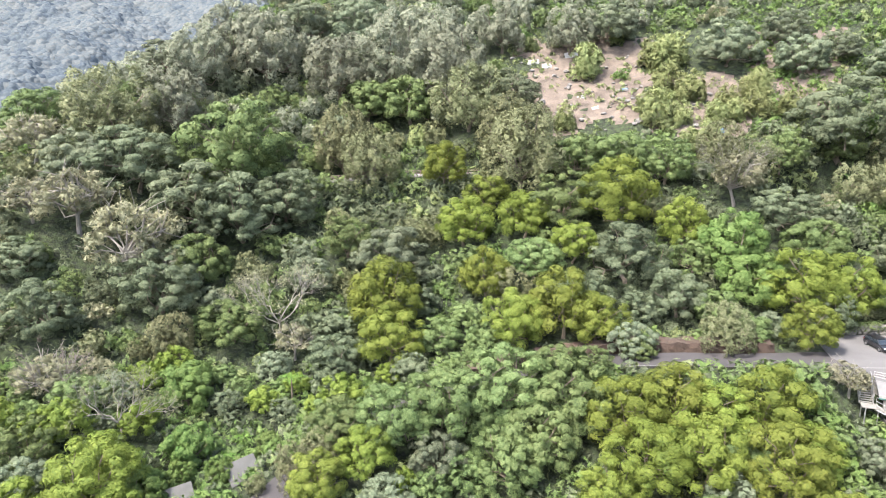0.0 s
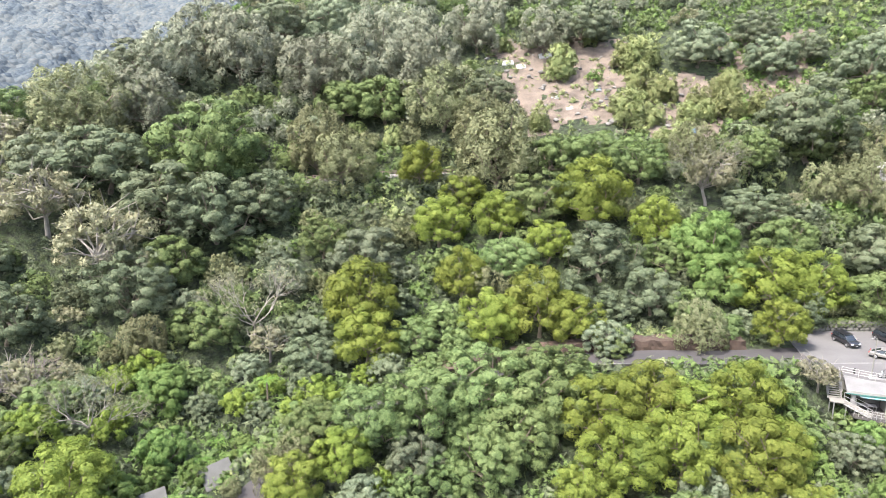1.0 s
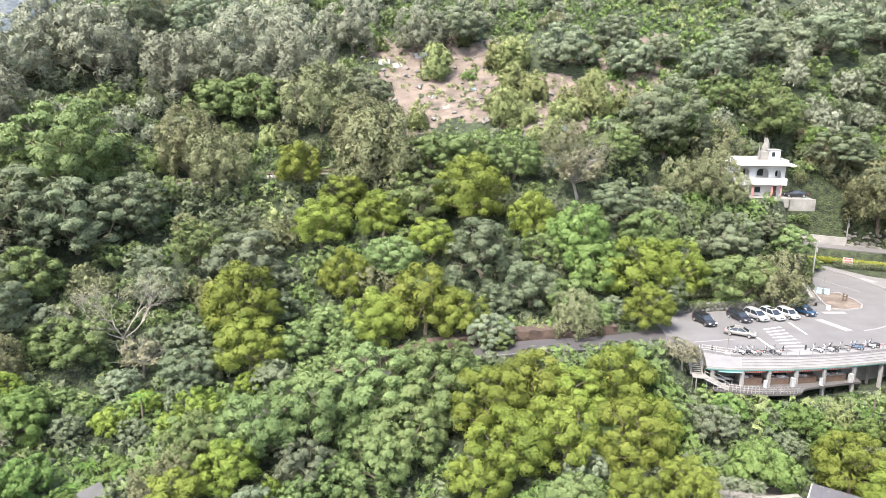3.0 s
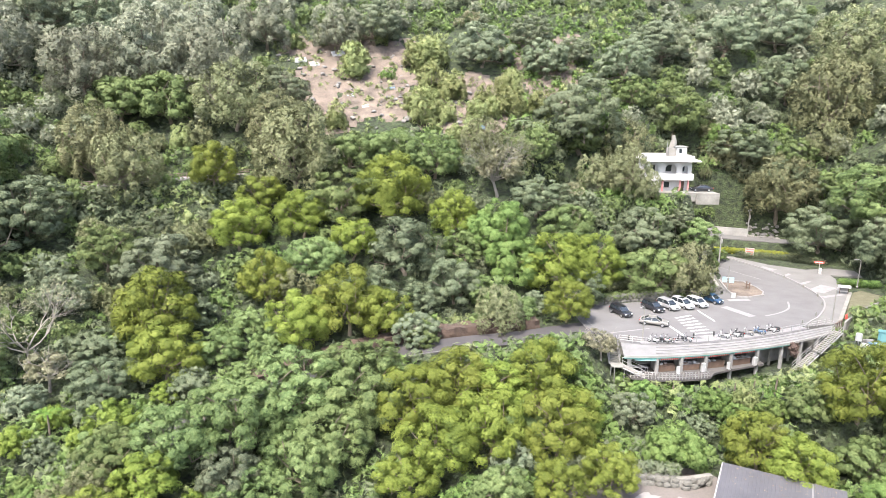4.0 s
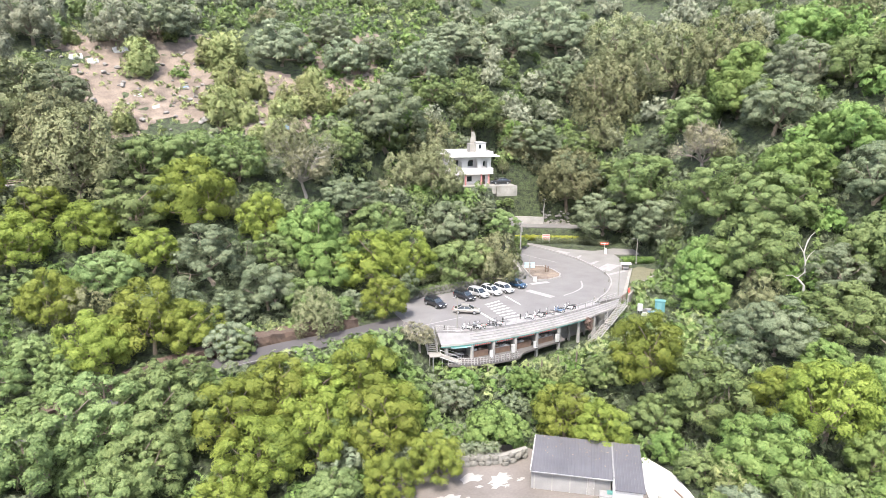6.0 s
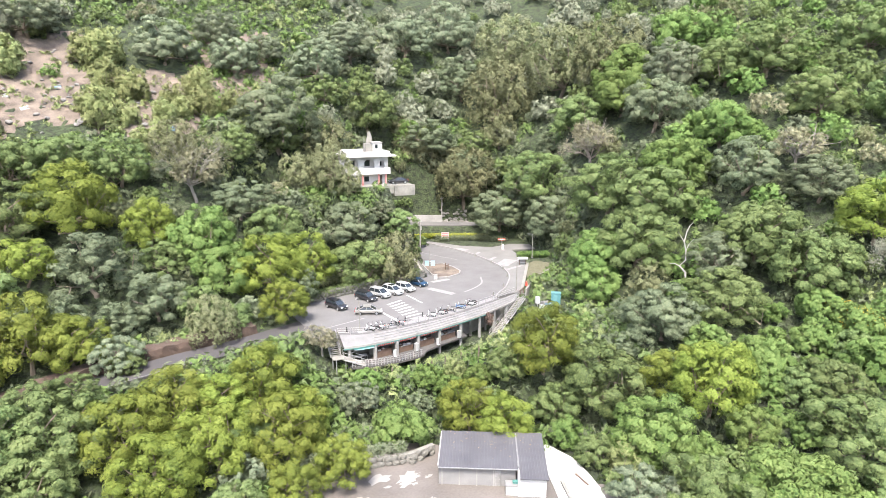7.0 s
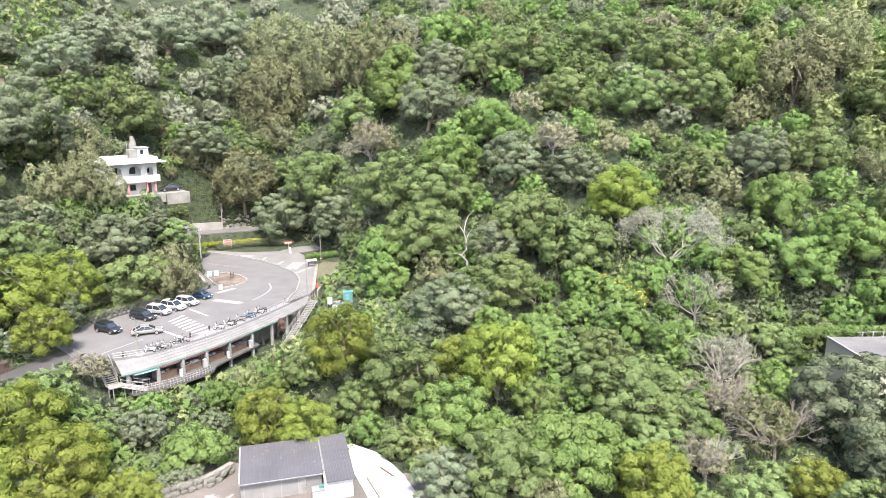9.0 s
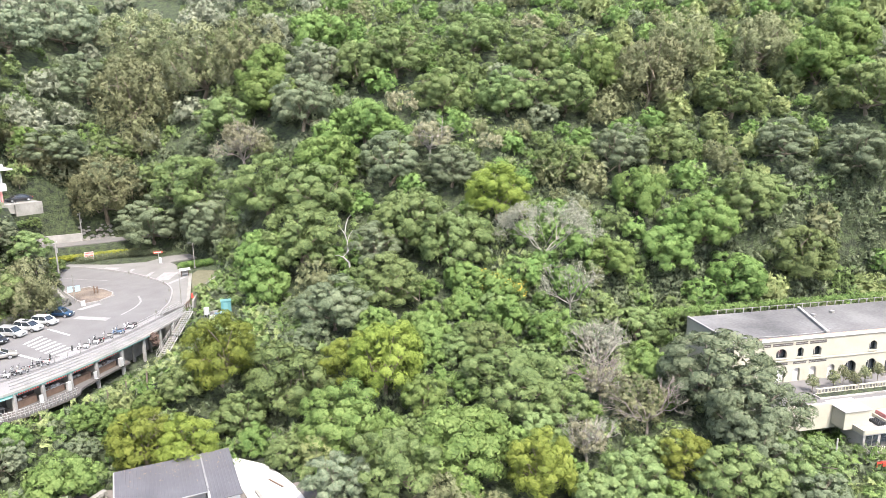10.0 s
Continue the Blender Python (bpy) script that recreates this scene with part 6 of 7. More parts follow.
part("green_crate", box(0.2, 0.1, 1.42, 0.7, 0.5, 0.26, 0, 0.03), GREEN_TRIM, hut)
part("pipe", box(1.05, -0.2, 1.0, 0.1, 0.1, 1.9), RUST, hut)

# ---- cream building and its forecourt ----
hotel_m = pose(106.6, -12.1, -7.5, 0, 0, -59.5)
hotel = thing("cream_building", "long cream two-storey building with arched windows and flat roof", "building", hotel_m)
LEN, DEP = 44.0, 12.6
holes = [(-LEN / 2 + x, 4.1, w, h, r) for x, w, h, r in ((5.1, 1.15, 1.6, 0.57), (8.5, 1.9, 1.6, 0.8), (11.9, 1.15, 1.6, 0.57), (15.0, 1.5, 1.6, 0.75), (25.5, 1.5, 1.6, 0.75), (31, 1.5, 1.6, 0.75))]
up = wall_with_arches(LEN, 3.6, 0.3, [(x, f - 3.7, w, h, r) for x, f, w, h, r in holes])
bmesh.ops.translate(up, verts=up.verts, vec=(LEN / 2, 0, 3.7))
part("upper_wall", up, CREAM, hotel)
lowholes = [(-LEN / 2 + x, 0.02, w, h, w / 2) for x, w, h in ((8.7, 1.5, 2.3), (11.6, 1.3, 2.3), (14.6, 1.3, 2.3), (18.0, 1.3, 2.3), (21.6, 2.2, 2.6), (25.6, 2.0, 2.6), (29.4, 2.2, 2.6), (34, 2.2, 2.6))]
lw = wall_with_arches(LEN, 3.6, 0.3, lowholes)
bmesh.ops.translate(lw, verts=lw.verts, vec=(LEN / 2, 0, 0))
part("lower_wall", lw, CREAM, hotel)
part("string_course", box(LEN / 2, -0.05, 3.65, LEN + 0.2, 0.5, 0.18, 0, 0.03), CREAM, hotel)
part("side_wall", box(0.15, DEP / 2, 3.65, 0.3, DEP, 7.3), CREAM, hotel)
part("inner_wall", box(LEN / 2, 0.75, 3.65, LEN - 1, 0.2, 7.2), WHITE_WALL, hotel)
part("rear_wall", box(LEN / 2, DEP, 3.65, LEN, 0.3, 7.3), CREAM, hotel)
part("end_wall", box(LEN - 0.15, DEP / 2, 3.65, 0.3, DEP, 7.3), CREAM, hotel)
for x, f, w, h, r in holes:
    win = part("window", box(x + LEN / 2, 0.5, f + h / 2, w + 0.2, 0.08, h + 0.2), GLASS, hotel)
    part("mullion", box(x + LEN / 2, 0.44, f + h / 2, 0.07, 0.06, h), WHITE_BOX, win)
    part("sill", box(x + LEN / 2, -0.2, f - 0.05, w + 0.3, 0.2, 0.1), CREAM, win)
for j, (x, f, w, h, r) in enumerate(lowholes):
    if j >= 4:
        win = part("door", box(x + LEN / 2, 0.5, h / 2, w + 0.2, 0.08, h + 0.1), GLASS, hotel)
        part("mullion", box(x + LEN / 2, 0.44, h / 2, 0.08, 0.06, h), WHITE_BOX, win)
    else:
        part("niche", box(x + LEN / 2, 0.30, h / 2, w + 0.2, 0.08, h + 0.1), WHITE_WALL, hotel, "white plastered blind arch")
# solid boxes whose dark colour stands in for shaded vent slots
for x, w in ((2.0, 2.6), (5.2, 2.4), (8.6, 3.6), (12.0, 2.2), (15.0, 3.0)):
    v_z = 6.42
    v = part("vent", box(x, -0.03, v_z, w, 0.3, 0.46), DARK, hotel, "dark ventilation slot")
    part("slat", box(x, -0.2, v_z, w, 0.04, 0.06), RAIL, v)
for x, w in ((7.8, 4.0), (12.0, 2.4), (15.3, 3.2)):
    v_z = 3.2
    v = part("vent", box(x, -0.03, v_z, w, 0.3, 0.4), DARK, hotel, "dark ventilation slot")
    part("slat", box(x, -0.2, v_z, w, 0.04, 0.06), RAIL, v)
part("roof_deck", box(LEN / 2, DEP / 2, 7.22, LEN, DEP, 0.25), GREY_ROOF, hotel, "flat grey roof with dark damp stains")
part("roof_edge", box(LEN / 2, -0.1, 7.28, LEN + 0.5, 0.55, 0.36, 0, 0.04), WHITE_WALL, hotel)
part("roof_trim", box(LEN / 2, 0.0, 7.50, LEN + 0.5, 0.3, 0.1, 0, 0.03), RUST, hotel, "rust-stained roof edge")
part("roof_edge_side", box(-0.05, DEP / 2, 7.40, 0.3, DEP, 0.3, 0, 0.03), CONCRETE, hotel)
ridge = bmesh.new()
add_box(ridge, 19.2, DEP / 2, 7.55, 0.5, DEP, 0.5, -0.35, 0.05)
part("roof_upstand", ridge, CONCRETE, hotel)
part("roof_pipe", add_tube(bmesh.new(), [(0.5, 1.4, 7.5), (8, 1.0, 7.45), (16.0, 0.9, 7.45), (18.4, 1.2, 7.9)], 0.07, None, 6), PALE_AWNING, hotel)
for x in (21, 25.5):
    part("roof_vent", box(x, 4.0 + 0.2 * x, 7.55, 0.8, 0.6, 0.45, 0.3, 0.05), RAIL, hotel)
rear = thing("roof_fence", "pale posts and rail at the rear roof edge", "fence", hotel_m)
for k in range(22):
    part("post", box(6 + 1.7 * k, DEP + 0.6, 7.5, 0.12, 0.12, 0.9, 0, 0.02), PALE_CONCRETE, rear)
part("rail", box(24, DEP + 0.6, 7.9, 38, 0.07, 0.07), CONCRETE, rear)
hl = [tuple(hotel_m @ Vector((x, DEP + 1.8, 7.2))) for x in (-4, 6, 16, 28, 42)]
hedge("long clipped green hedge behind the flat roof", hl, 1.1, 0.9, 5200, LEAF["fresh"])
court = thing("forecourt", "grey paved forecourt before the cream building", "forecourt", hotel_m, kind="structure")
part("paving", box(20, -4.2, -0.35, 46, 8.2, 0.8), ASPHALT, court)
part("edge_wall", box(18.5, -8.4, -1.6, 36, 0.4, 4.0, 0, 0.04), CREAM, court)
bal = thing("balustrade", "cream balustrade with turned posts along the forecourt", "balustrade", hotel_m)
part("top_rail", box(22, -5.2, 1.0, 22, 0.3, 0.16, 0, 0.03), CREAM, bal)
part("base_rail", box(22, -5.2, 0.2, 22, 0.3, 0.2, 0, 0.03), CREAM, bal)
for k in range(36):
    part("baluster", box(11.3 + 0.61 * k, -5.2, 0.6, 0.16, 0.16, 0.66, 0, 0.04), CREAM, bal)
for k, x in enumerate((11.2, 14.6, 16.6, 18.4, 20.6, 22.6)):
    m = hotel_m @ pose(x, -4.2 - 0.3 * (k % 2), 0.05)
    rng = np.random.default_rng(60 + k)
    t = thing("small_tree", "small clipped olive-green tree in the forecourt bed", "tree", m, "forecourt trees")
    h = 1.9 + 0.5 * (k % 3)
    cs = np.array([(0, 0, h), (0.4, 0.2, h - 0.4), (-0.4, 0.1, h - 0.3), (0.1, -0.4, h - 0.5), (-0.1, 0.3, h + 0.4)])
    tri, faced = leaves_on(rng, cs, np.array([0.8, 0.6, 0.6, 0.6, 0.5]), 700, 0.17)
    part("crown", leaf_mesh("crown", tri, LEAF["olive"], faced), None, t)
    part("trunk", add_tube(bmesh.new(), [(0, 0, -0.1), (0.05, 0, 0.7), (0, 0, h - 0.2)], 0.07, 0.04, 6), BARK, t)
bed = thing("planter_bed", "grey planter bed with low shrubs", "planter", hotel_m)
part("kerb", box(17, -6.0, 0.15, 13, 1.4, 0.3, 0, 0.03), CONCRETE, bed)
part("soil", box(17, -6.0, 0.30, 12.6, 1.1, 0.1), SOIL, bed)

annex_m = hotel_m @ pose(2.0, 3.4, -2.0)
annex = thing("annex", "stepped pale annex with railed balconies below the forecourt", "building", annex_m)
part("wall", box(13.6, -12.5, -5.0, 5.4, 7.4, 8.2), CONCRETE, annex)
part("roof_deck", box(13.6, -12.4, -0.75, 5.9, 8.0, 0.3, 0, 0.03), PALE_CONCRETE, annex)
for x, y, sx, sy in ((13.6, -16.4, 5.9, 0.22), (10.7, -12.4, 0.22, 8.0), (16.4, -12.4, 0.22, 8.0)):
    part("roof_parapet", box(x, y, -0.35, sx, sy, 0.7, 0, 0.03), CREAM, annex)
tower = part("stair_tower", box(11.2, -12.6, 0.6, 4.2, 3.6, 2.8, 0, 0.04), CREAM, annex)
part("tower_roof", box(11.2, -12.6, 2.06, 4.6, 4.0, 0.14, 0, 0.03), PALE_CONCRETE, tower)
for k in range(5):
    part("roof_grille", box(14.4 + 0.3 * k, -14.2, -0.2, 0.1, 1.8, 0.4), RUBBER, annex, "dark roof light bars")
for zz in (-3.0, -6.6):
    bslab = part("balcony", box(13.6, -17.0, zz - 0.1, 5.6, 1.6, 0.24, 0, 0.03), CREAM, annex)
    part("balcony_front", box(13.6, -17.7, zz + 0.2, 5.6, 0.16, 0.36, 0, 0.02), CREAM, bslab)
    part("balcony_rail", box(13.6, -17.7, zz + 1.1, 5.6, 0.08, 0.08), RUBBER, bslab)
    for k in range(14):
        part("bar", box(10.95 + 0.41 * k, -17.7, zz + 0.72, 0.06, 0.06, 0.72), RUBBER, bslab)
    for k in range(2):
        win = part("window", box(12.3 + 2.6 * k, -16.25, zz + 1.3, 2.0, 0.1, 1.9), GLASS, annex)
        part("mullion", box(12.3 + 2.6 * k, -16.33, zz + 1.3, 0.09, 0.06, 1.9), RAIL, win)
redb = thing("red_banner", "tall red cloth banner on the temple front", "banner", hotel_m @ pose(-13.6, 2.3, -2.7))
part("cloth", box(26.4, -19.0, -4.4, 2.2, 0.08, 5.0, 0, 0.02), RED, redb)
part("rod", box(26.4, -19.0, -1.85, 2.6, 0.1, 0.1), TIMBER, redb)
temple = thing("temple_hall", "temple hall with orange tiled roof and white front", "temple", hotel_m @ pose(-2.6, 2.4, -1.9))
part("wall", box(26.4, -14.0, -4.6, 11.4, 9.4, 7.2), WHITE_WALL, temple)
part("upper_floor", box(26.7, -14.0, -0.4, 10.6, 8.8, 1.6), PINK, temple)
for x0, z0, y0 in ((24.4, 0.5, -14.0), (17.2, -8.0, -20.2)):
    bm = bmesh.new()
    for s in (-1, 1):
        for k in range(16):
            add_tube(bm, [(x0 + 0.53 * k, y0 + 0.05 * s, z0 + 1.3), (x0 + 0.53 * k, y0 + 1.6 * s, z0 + 0.5), (x0 + 0.53 * k, y0 + 3.0 * s, z0 + 0.25)], 0.19, None, 6)
    part("tiled_roof", bm, ORANGE, temple, "orange glazed tile roof")
pipe = thing("grey_mast", "slim pale mast beside the annex", "mast", hotel_m @ pose(-4.6, 2.6, -2.2))
part("mast", add_tube(bmesh.new(), [(11.4, -17.2, -9), (11.4, -17.2, 0.6)], 0.14, 0.1, 8), PALE_CONCRETE, pipe)
part("base", box(11.4, -17.2, -8.6, 0.6, 0.6, 0.8, 0, 0.04), CONCRETE, pipe)

# ---- bare earth slide with rocks and rubbish ----
def patch_on_slope(name, label, mat, az0, az1, d0, d1, seed, lift=0.12):
    """A patch of ground with an uneven outline that follows the slope."""
    n, m = 44, 30
    verts, keep = [], []
    for i in range(n):
        for j in range(m):
            u, v = i / (n - 1), j / (m - 1)
            a, d = math.radians(az0 + (az1 - az0) * u), d0 + (d1 - d0) * v
            x, y = d * math.sin(a), d * math.cos(a)
            edge = 1 - max(abs(2 * u - 1), abs(2 * v - 1)) + 0.35 * noise.noise(Vector((x / 7, y / 7, seed))) + 0.15 * noise.noise(Vector((x / 2.5, y / 2.5, seed)))
            verts.append((x, y, ground_at(x, y) + lift + 0.35 * noise.noise(Vector((x / 2, y / 2, seed + 5)))))
            keep.append(edge > 0.12)
    faces = [(i * m + j, (i + 1) * m + j, (i + 1) * m + j + 1, i * m + j + 1) for i in range(n - 1) for j in range(m - 1)
             if keep[i * m + j] and keep[(i + 1) * m + j] and keep[i * m + j + 1] and keep[(i + 1) * m + j + 1]]
    me = mesh_of(name, verts, faces, mat, True)
    return tagged(new(name, me), label, "bare ground", kind="structure")


patch_on_slope("earth_slide", "bare pinkish-brown earth slide on the hillside", EARTH, 5.0, 17.5, 160, 201, 1.0)
patch_on_slope("earth_slide", "bare pinkish-brown earth slide between bushes", EARTH, 15.5, 25.0, 155, 183, 2.0)
patch_on_slope("earth_track", "steep pale earth track up the slope", EARTH, 22.8, 30.0, 166, 206, 3.0)
rocks = np.random.default_rng(21)
ROCK = surface("pale_rock", (0.09, 0.082, 0.075), (0.21, 0.2, 0.19), 0.6, 0.9, bump=0.5, bump_size=0.05)
rock_mesh = []
for k in range(5):
    bm = bmesh.new()
    bmesh.ops.create_icosphere(bm, subdivisions=2, radius=0.5)
    for v in bm.verts:
        v.co = Vector((v.co.x * 1.3, v.co.y, v.co.z * 0.7)) * (1 + 0.4 * noise.noise(v.co * 2.2 + Vector((k * 5, 0, 0))))
    me = bpy.data.meshes.new("rock")
    bm.to_mesh(me)
    bm.free()
    me.materials.append(ROCK)
    rock_mesh.append(me)
for k in range(150):
    az, d = rocks.uniform(5.6, 23), rocks.uniform(160, 191)
    if az > 18 and d > 176:
        continue
    x, y = d * math.sin(math.radians(az)), d * math.cos(math.radians(az))
    s = rocks.uniform(0.4, 1.2) * (2.3 if k % 13 == 0 else 1)
    r = tagged(new("rock", rock_mesh[k % 5]), "pale broken rock lying on the bare earth", "rock", "rocks on the slide")
    r.matrix_world = Matrix.LocRotScale((x, y, ground_at(x, y) + 0.25 * s), Euler((rocks.uniform(-.3, .3), rocks.uniform(-.3, .3), rocks.uniform(0, 6))), Vector((s, s, s)))
SHEETW = surface("white_plastic_sheet", (0.24, 0.24, 0.24), (0.36, 0.36, 0.36), 0.8, 0.5)
for k, (az, d, sx, mat) in enumerate([(7.3, 187, 3.0, SHEETW), (8.4, 185, 2.4, SHEETW), (10.3, 190, 3.4, SHEETW), (11.2, 173, 1.8, SHEETW), (12.4, 168.5, 1.6, SHEETW), (21.9, 160, 2.0, BLUE), (23.6, 158, 1.8, SHEETW), (27.6, 190, 1.2, BLUE), (14.6, 175, 1.3, BLUE)]):
    x, y = d * math.sin(math.radians(az)), d * math.cos(math.radians(az))
    bm = bmesh.new()
    bmesh.ops.create_grid(bm, x_segments=10, y_segments=6, size=0.5)
    for v in bm.verts:
        px, py = x + v.co.x * sx, y + v.co.y * sx * 0.6
        v.co = Vector((px - x, py - y, float(height(px, py)) - ground_at(x, y) + 0.3 + 0.25 * noise.noise(Vector((px, py, k)))))
    r = bmesh.ops.extrude_face_region(bm, geom=list(bm.faces))
    bmesh.ops.translate(bm, verts=[g for g in r["geom"] if isinstance(g, bmesh.types.BMVert)], vec=(0, 0, -0.3))
    t = thing("plastic_sheet", "crumpled plastic sheet lying on the earth slide", "plastic sheet", pose(x, y, ground_at(x, y)), "plastic sheets")
    part("sheet", finish(bm), mat, t)

# ---- tree fern, palms, dead trees ----
def frond_plant(name, label, x, y, base, n, length, droop, mat, stem):
    t = thing(name, label, "fern" if "fern" in name else "palm", pose(x, y, base))
    part("stem", add_tube(bmesh.new(), [(0, 0, -1), (0.1, 0, stem)], 0.16, 0.11, 7), BARK, t)
    for k in range(n):
        a = k * 2.39996
        verts, faces = [], []
        seg = 9
        for i in range(seg + 1):
            s = i / seg
            cx, cz = length * s, stem + length * (0.45 * s - droop * s * s)
            wd = length * 0.17 * math.sin(math.pi * min(1, s * 0.9 + 0.12))
            for px, py, dz in ((cx, 0, 0), (cx + length / seg * 0.6, wd, -0.25 * wd), (cx + length / seg * 0.6, -wd, -0.25 * wd)):
                verts.append((px * math.cos(a) - py * math.sin(a), px * math.sin(a) + py * math.cos(a), cz + dz))
        for i in range(seg):
            faces += [(3 * i, 3 * i + 3, 3 * i + 1), (3 * i, 3 * i + 2, 3 * i + 3)]
        part("frond", mesh_of("frond", verts, faces, mat), None, t)
    return t


def on_ray(az, d):
    return d * math.sin(math.radians(az)), d * math.cos(math.radians(az))


FERN = foliage("fern_fronds", (0.045, 0.095, 0.02), (0.085, 0.16, 0.03), (0.14, 0.23, 0.05))
PALM = foliage("palm_fronds", (0.07, 0.10, 0.045), (0.13, 0.165, 0.085), (0.21, 0.24, 0.14))
fx, fy = on_ray(-13.6, 100.0)
frond_plant("tree_fern", "bright green tree fern with spreading fronds", fx, fy, ground_at(fx, fy), 11, 2.3, 0.55, FERN, 4.6)
for az, d, s in ((-19.5, 90, 1.9), (-21.4, 92, 1.8), (-18.0, 93, 1.7), (-22.8, 89, 1.8)):
    fx, fy = on_ray(az, d)
    frond_plant("tree_fern", "low green fern at the roadside", fx, fy, ground_at(fx, fy), 10, s, 0.6, FERN, 1.4)
for az, d in ((26.3, 157), (27.4, 156), (25.4, 158.5)):
    fx, fy = on_ray(az, d)
    frond_plant("palm", "grey-green palm with drooping fronds on the slope", fx, fy, ground_at(fx, fy), 13, 3.4, 0.75, PALM, 3.0)
for az, d, s in ((37.6, 95, 1.3), (39.0, 96, 1.2), (42.6, 95.5, 1.4), (43.8, 97, 1.5), (45.2, 98, 1.3), (46.8, 98, 1.3)):
    fx, fy = on_ray(az, d)
    frond_plant("papaya_palm", "slim papaya plant with pale star-shaped leaves", fx, fy, ground_at(fx, fy), 11, s, 0.7, LEAF["bamboo"], 2.4)


def bare_tree(label, x, y, high, spread, seed, mat, leafy=0, leaf="pale", levels=4):
    """A nearly leafless tree: limbs that fork and fork again into fine twigs, with a thin veil of leaves."""
    rng = np.random.default_rng(seed)
    t = thing("bare_tree", label, "tree", pose(x, y, ground_at(x, y)), "bare trees")
    trunk, twigs = bmesh.new(), bmesh.new()
    fork = high * 0.3
    add_tube(trunk, [(0, 0, -1), (0.15, 0, fork * 0.5), (0, 0.1, fork)], 0.22, 0.16, 7)
    ends = []

    def grow(p, d, length, radius, level):
        bend = Vector(rng.normal(size=3)) * 0.14
        mid = p + (d + bend).normalized() * length * 0.5
        tip = mid + (d - bend + Vector((0, 0, 0.12))).normalized() * length * 0.5
        add_tube(trunk if level < 2 else twigs, [p, mid, tip], radius, radius * 0.62, 5 if level < 2 else 3)
        if level == levels:
            ends.append(tuple(tip))
            return
        for _ in range(3 if level else 2 + rng.integers(2)):
            side = Vector(rng.normal(size=3))
            side -= side.dot(d) * d
            way = (d + side.normalized() * rng.uniform(0.35, 0.8) + Vector((0, 0, 0.1))).normalized()
            grow(mid.lerp(tip, rng.uniform(0.4, 1.0)), way, length * rng.uniform(0.55, 0.8), radius * 0.6, level + 1)

    for k in range(6):
        a = k * 1.047 + rng.normal() * 0.25
        rise = (high - fork) / spread * rng.uniform(0.5, 1.1)
        way = Vector((math.cos(a), math.sin(a), rise)).normalized()
        grow(Vector((0, 0.1, fork * rng.uniform(0.85, 1.0))), way, 0.42 * math.hypot(spread, high - fork), 0.13, 0)
    part("trunk", trunk, mat, t)
    part("bare_crown", twigs, mat, t)
    if leafy:
        part("thin_foliage", leaf_mesh("thin_foliage", *leaves_on(rng, np.array(ends), np.full(len(ends), spread * 0.11), leafy, 0.22, 0.5, 0.5, 0.3)[:1], LEAF[leaf]), None, t)
    return t


# earth bank and rubble above the upper lane
for k in range(26):
    az, d = 39.6 + 0.2 * k + 0.1 * (k % 3), (184.9, 186.6, 187.8, 188.6)[k % 4]
    if 40.8 < az < 46.4:
        continue
    plant(("broad", "fresh", "dark", "olive")[k * 7 % 4], *on_ray(az, d), 1.5 + 0.35 * (k % 3))
for k in range(46):
    az, d = rocks.uniform(43.2, 45.6), rocks.uniform(182.4, 185.2)
    x, y = on_ray(az, d)
    s = rocks.uniform(0.5, 1.1)
    r = tagged(new("rock", rock_mesh[k % 5]), "pale rubble stone heaped beside the lane", "rock", "rubble heap")
    r.matrix_world = Matrix.LocRotScale((x, y, ground_at(x, y) + 0.25 * s), Euler((0, 0, rocks.uniform(0, 6))), Vector((s, s, s)))
for kind, az, d, r in (("dark", 45.4, 188, 4.6), ("dark", 47.2, 187, 5.0), ("broad", 49.0, 187, 4.8), ("dark", 50.8, 186, 5.0), ("broad", 42.2, 190, 3.6), ("fresh", 40.6, 189, 3.0), ("grey", 43.8, 190, 3.4), ("dark", 52.6, 184, 5.2), ("broad", 46.4, 192, 5.0), ("olive", 48.2, 193, 5.5), ("fresh", 39.8, 150.2, 2.0), ("broad", 41.0, 151.0, 2.3)):
    plant(kind, *on_ray(az, d), r)
hedge("green creepers hanging over the stone wall", [(64, 101.6, 0.8), (70, 101.8, 0.7), (80, 101.2, 0.8), (89, 100.5, 0.7)], 0.9, 0.95, 4600, LEAF["broad"])
# row added under the tree: its dark leaves imitate the shade there
hedge("added dark shrubs that stand in for shade under the roadside tree", [(114.5, 122.8, 0.0), (119, 120.4, 0.0), (123.5, 116.5, 0.0), (127, 111, 0.0)], 0.9, 1.0, 3600, LEAF["dark"])
hedge("dry brownish shrubs behind the pavement edge", [(116.5, 125.0, 0.1), (121.5, 121.5, 0.1), (126, 116.5, 0.2)], 0.9, 0.9, 2600, LEAF["olive"])
hedge("dense green shrubs under the trees beside the cars", [(57.5, 99.5, 0.0), (60.5, 101.0, 0.3), (63.5, 102.0, 0.5)], 2.2, 1.5, 2600, LEAF["dark"])
hedge("olive shrubs on the bank behind the parked cars", [(67, 104.0, 1.6), (75, 104.2, 1.8), (85, 103.4, 1.6), (92.5, 107.5, 1.0)], 1.4, 1.2, 4200, LEAF["olive"])
hedge("green shrubs hanging over the rock bank", [(39, 67.2, -7.6), (46, 63.6, -7.6), (51.0, 60.6, -7.6)], 0.9, 1.0, 3000, LEAF["grey"])
az, d = np.radians(wood.uniform(39.4, 46.5, 480)), wood.uniform(187.2, 192, 480)
x, y = d * np.sin(az), d * np.cos(az)
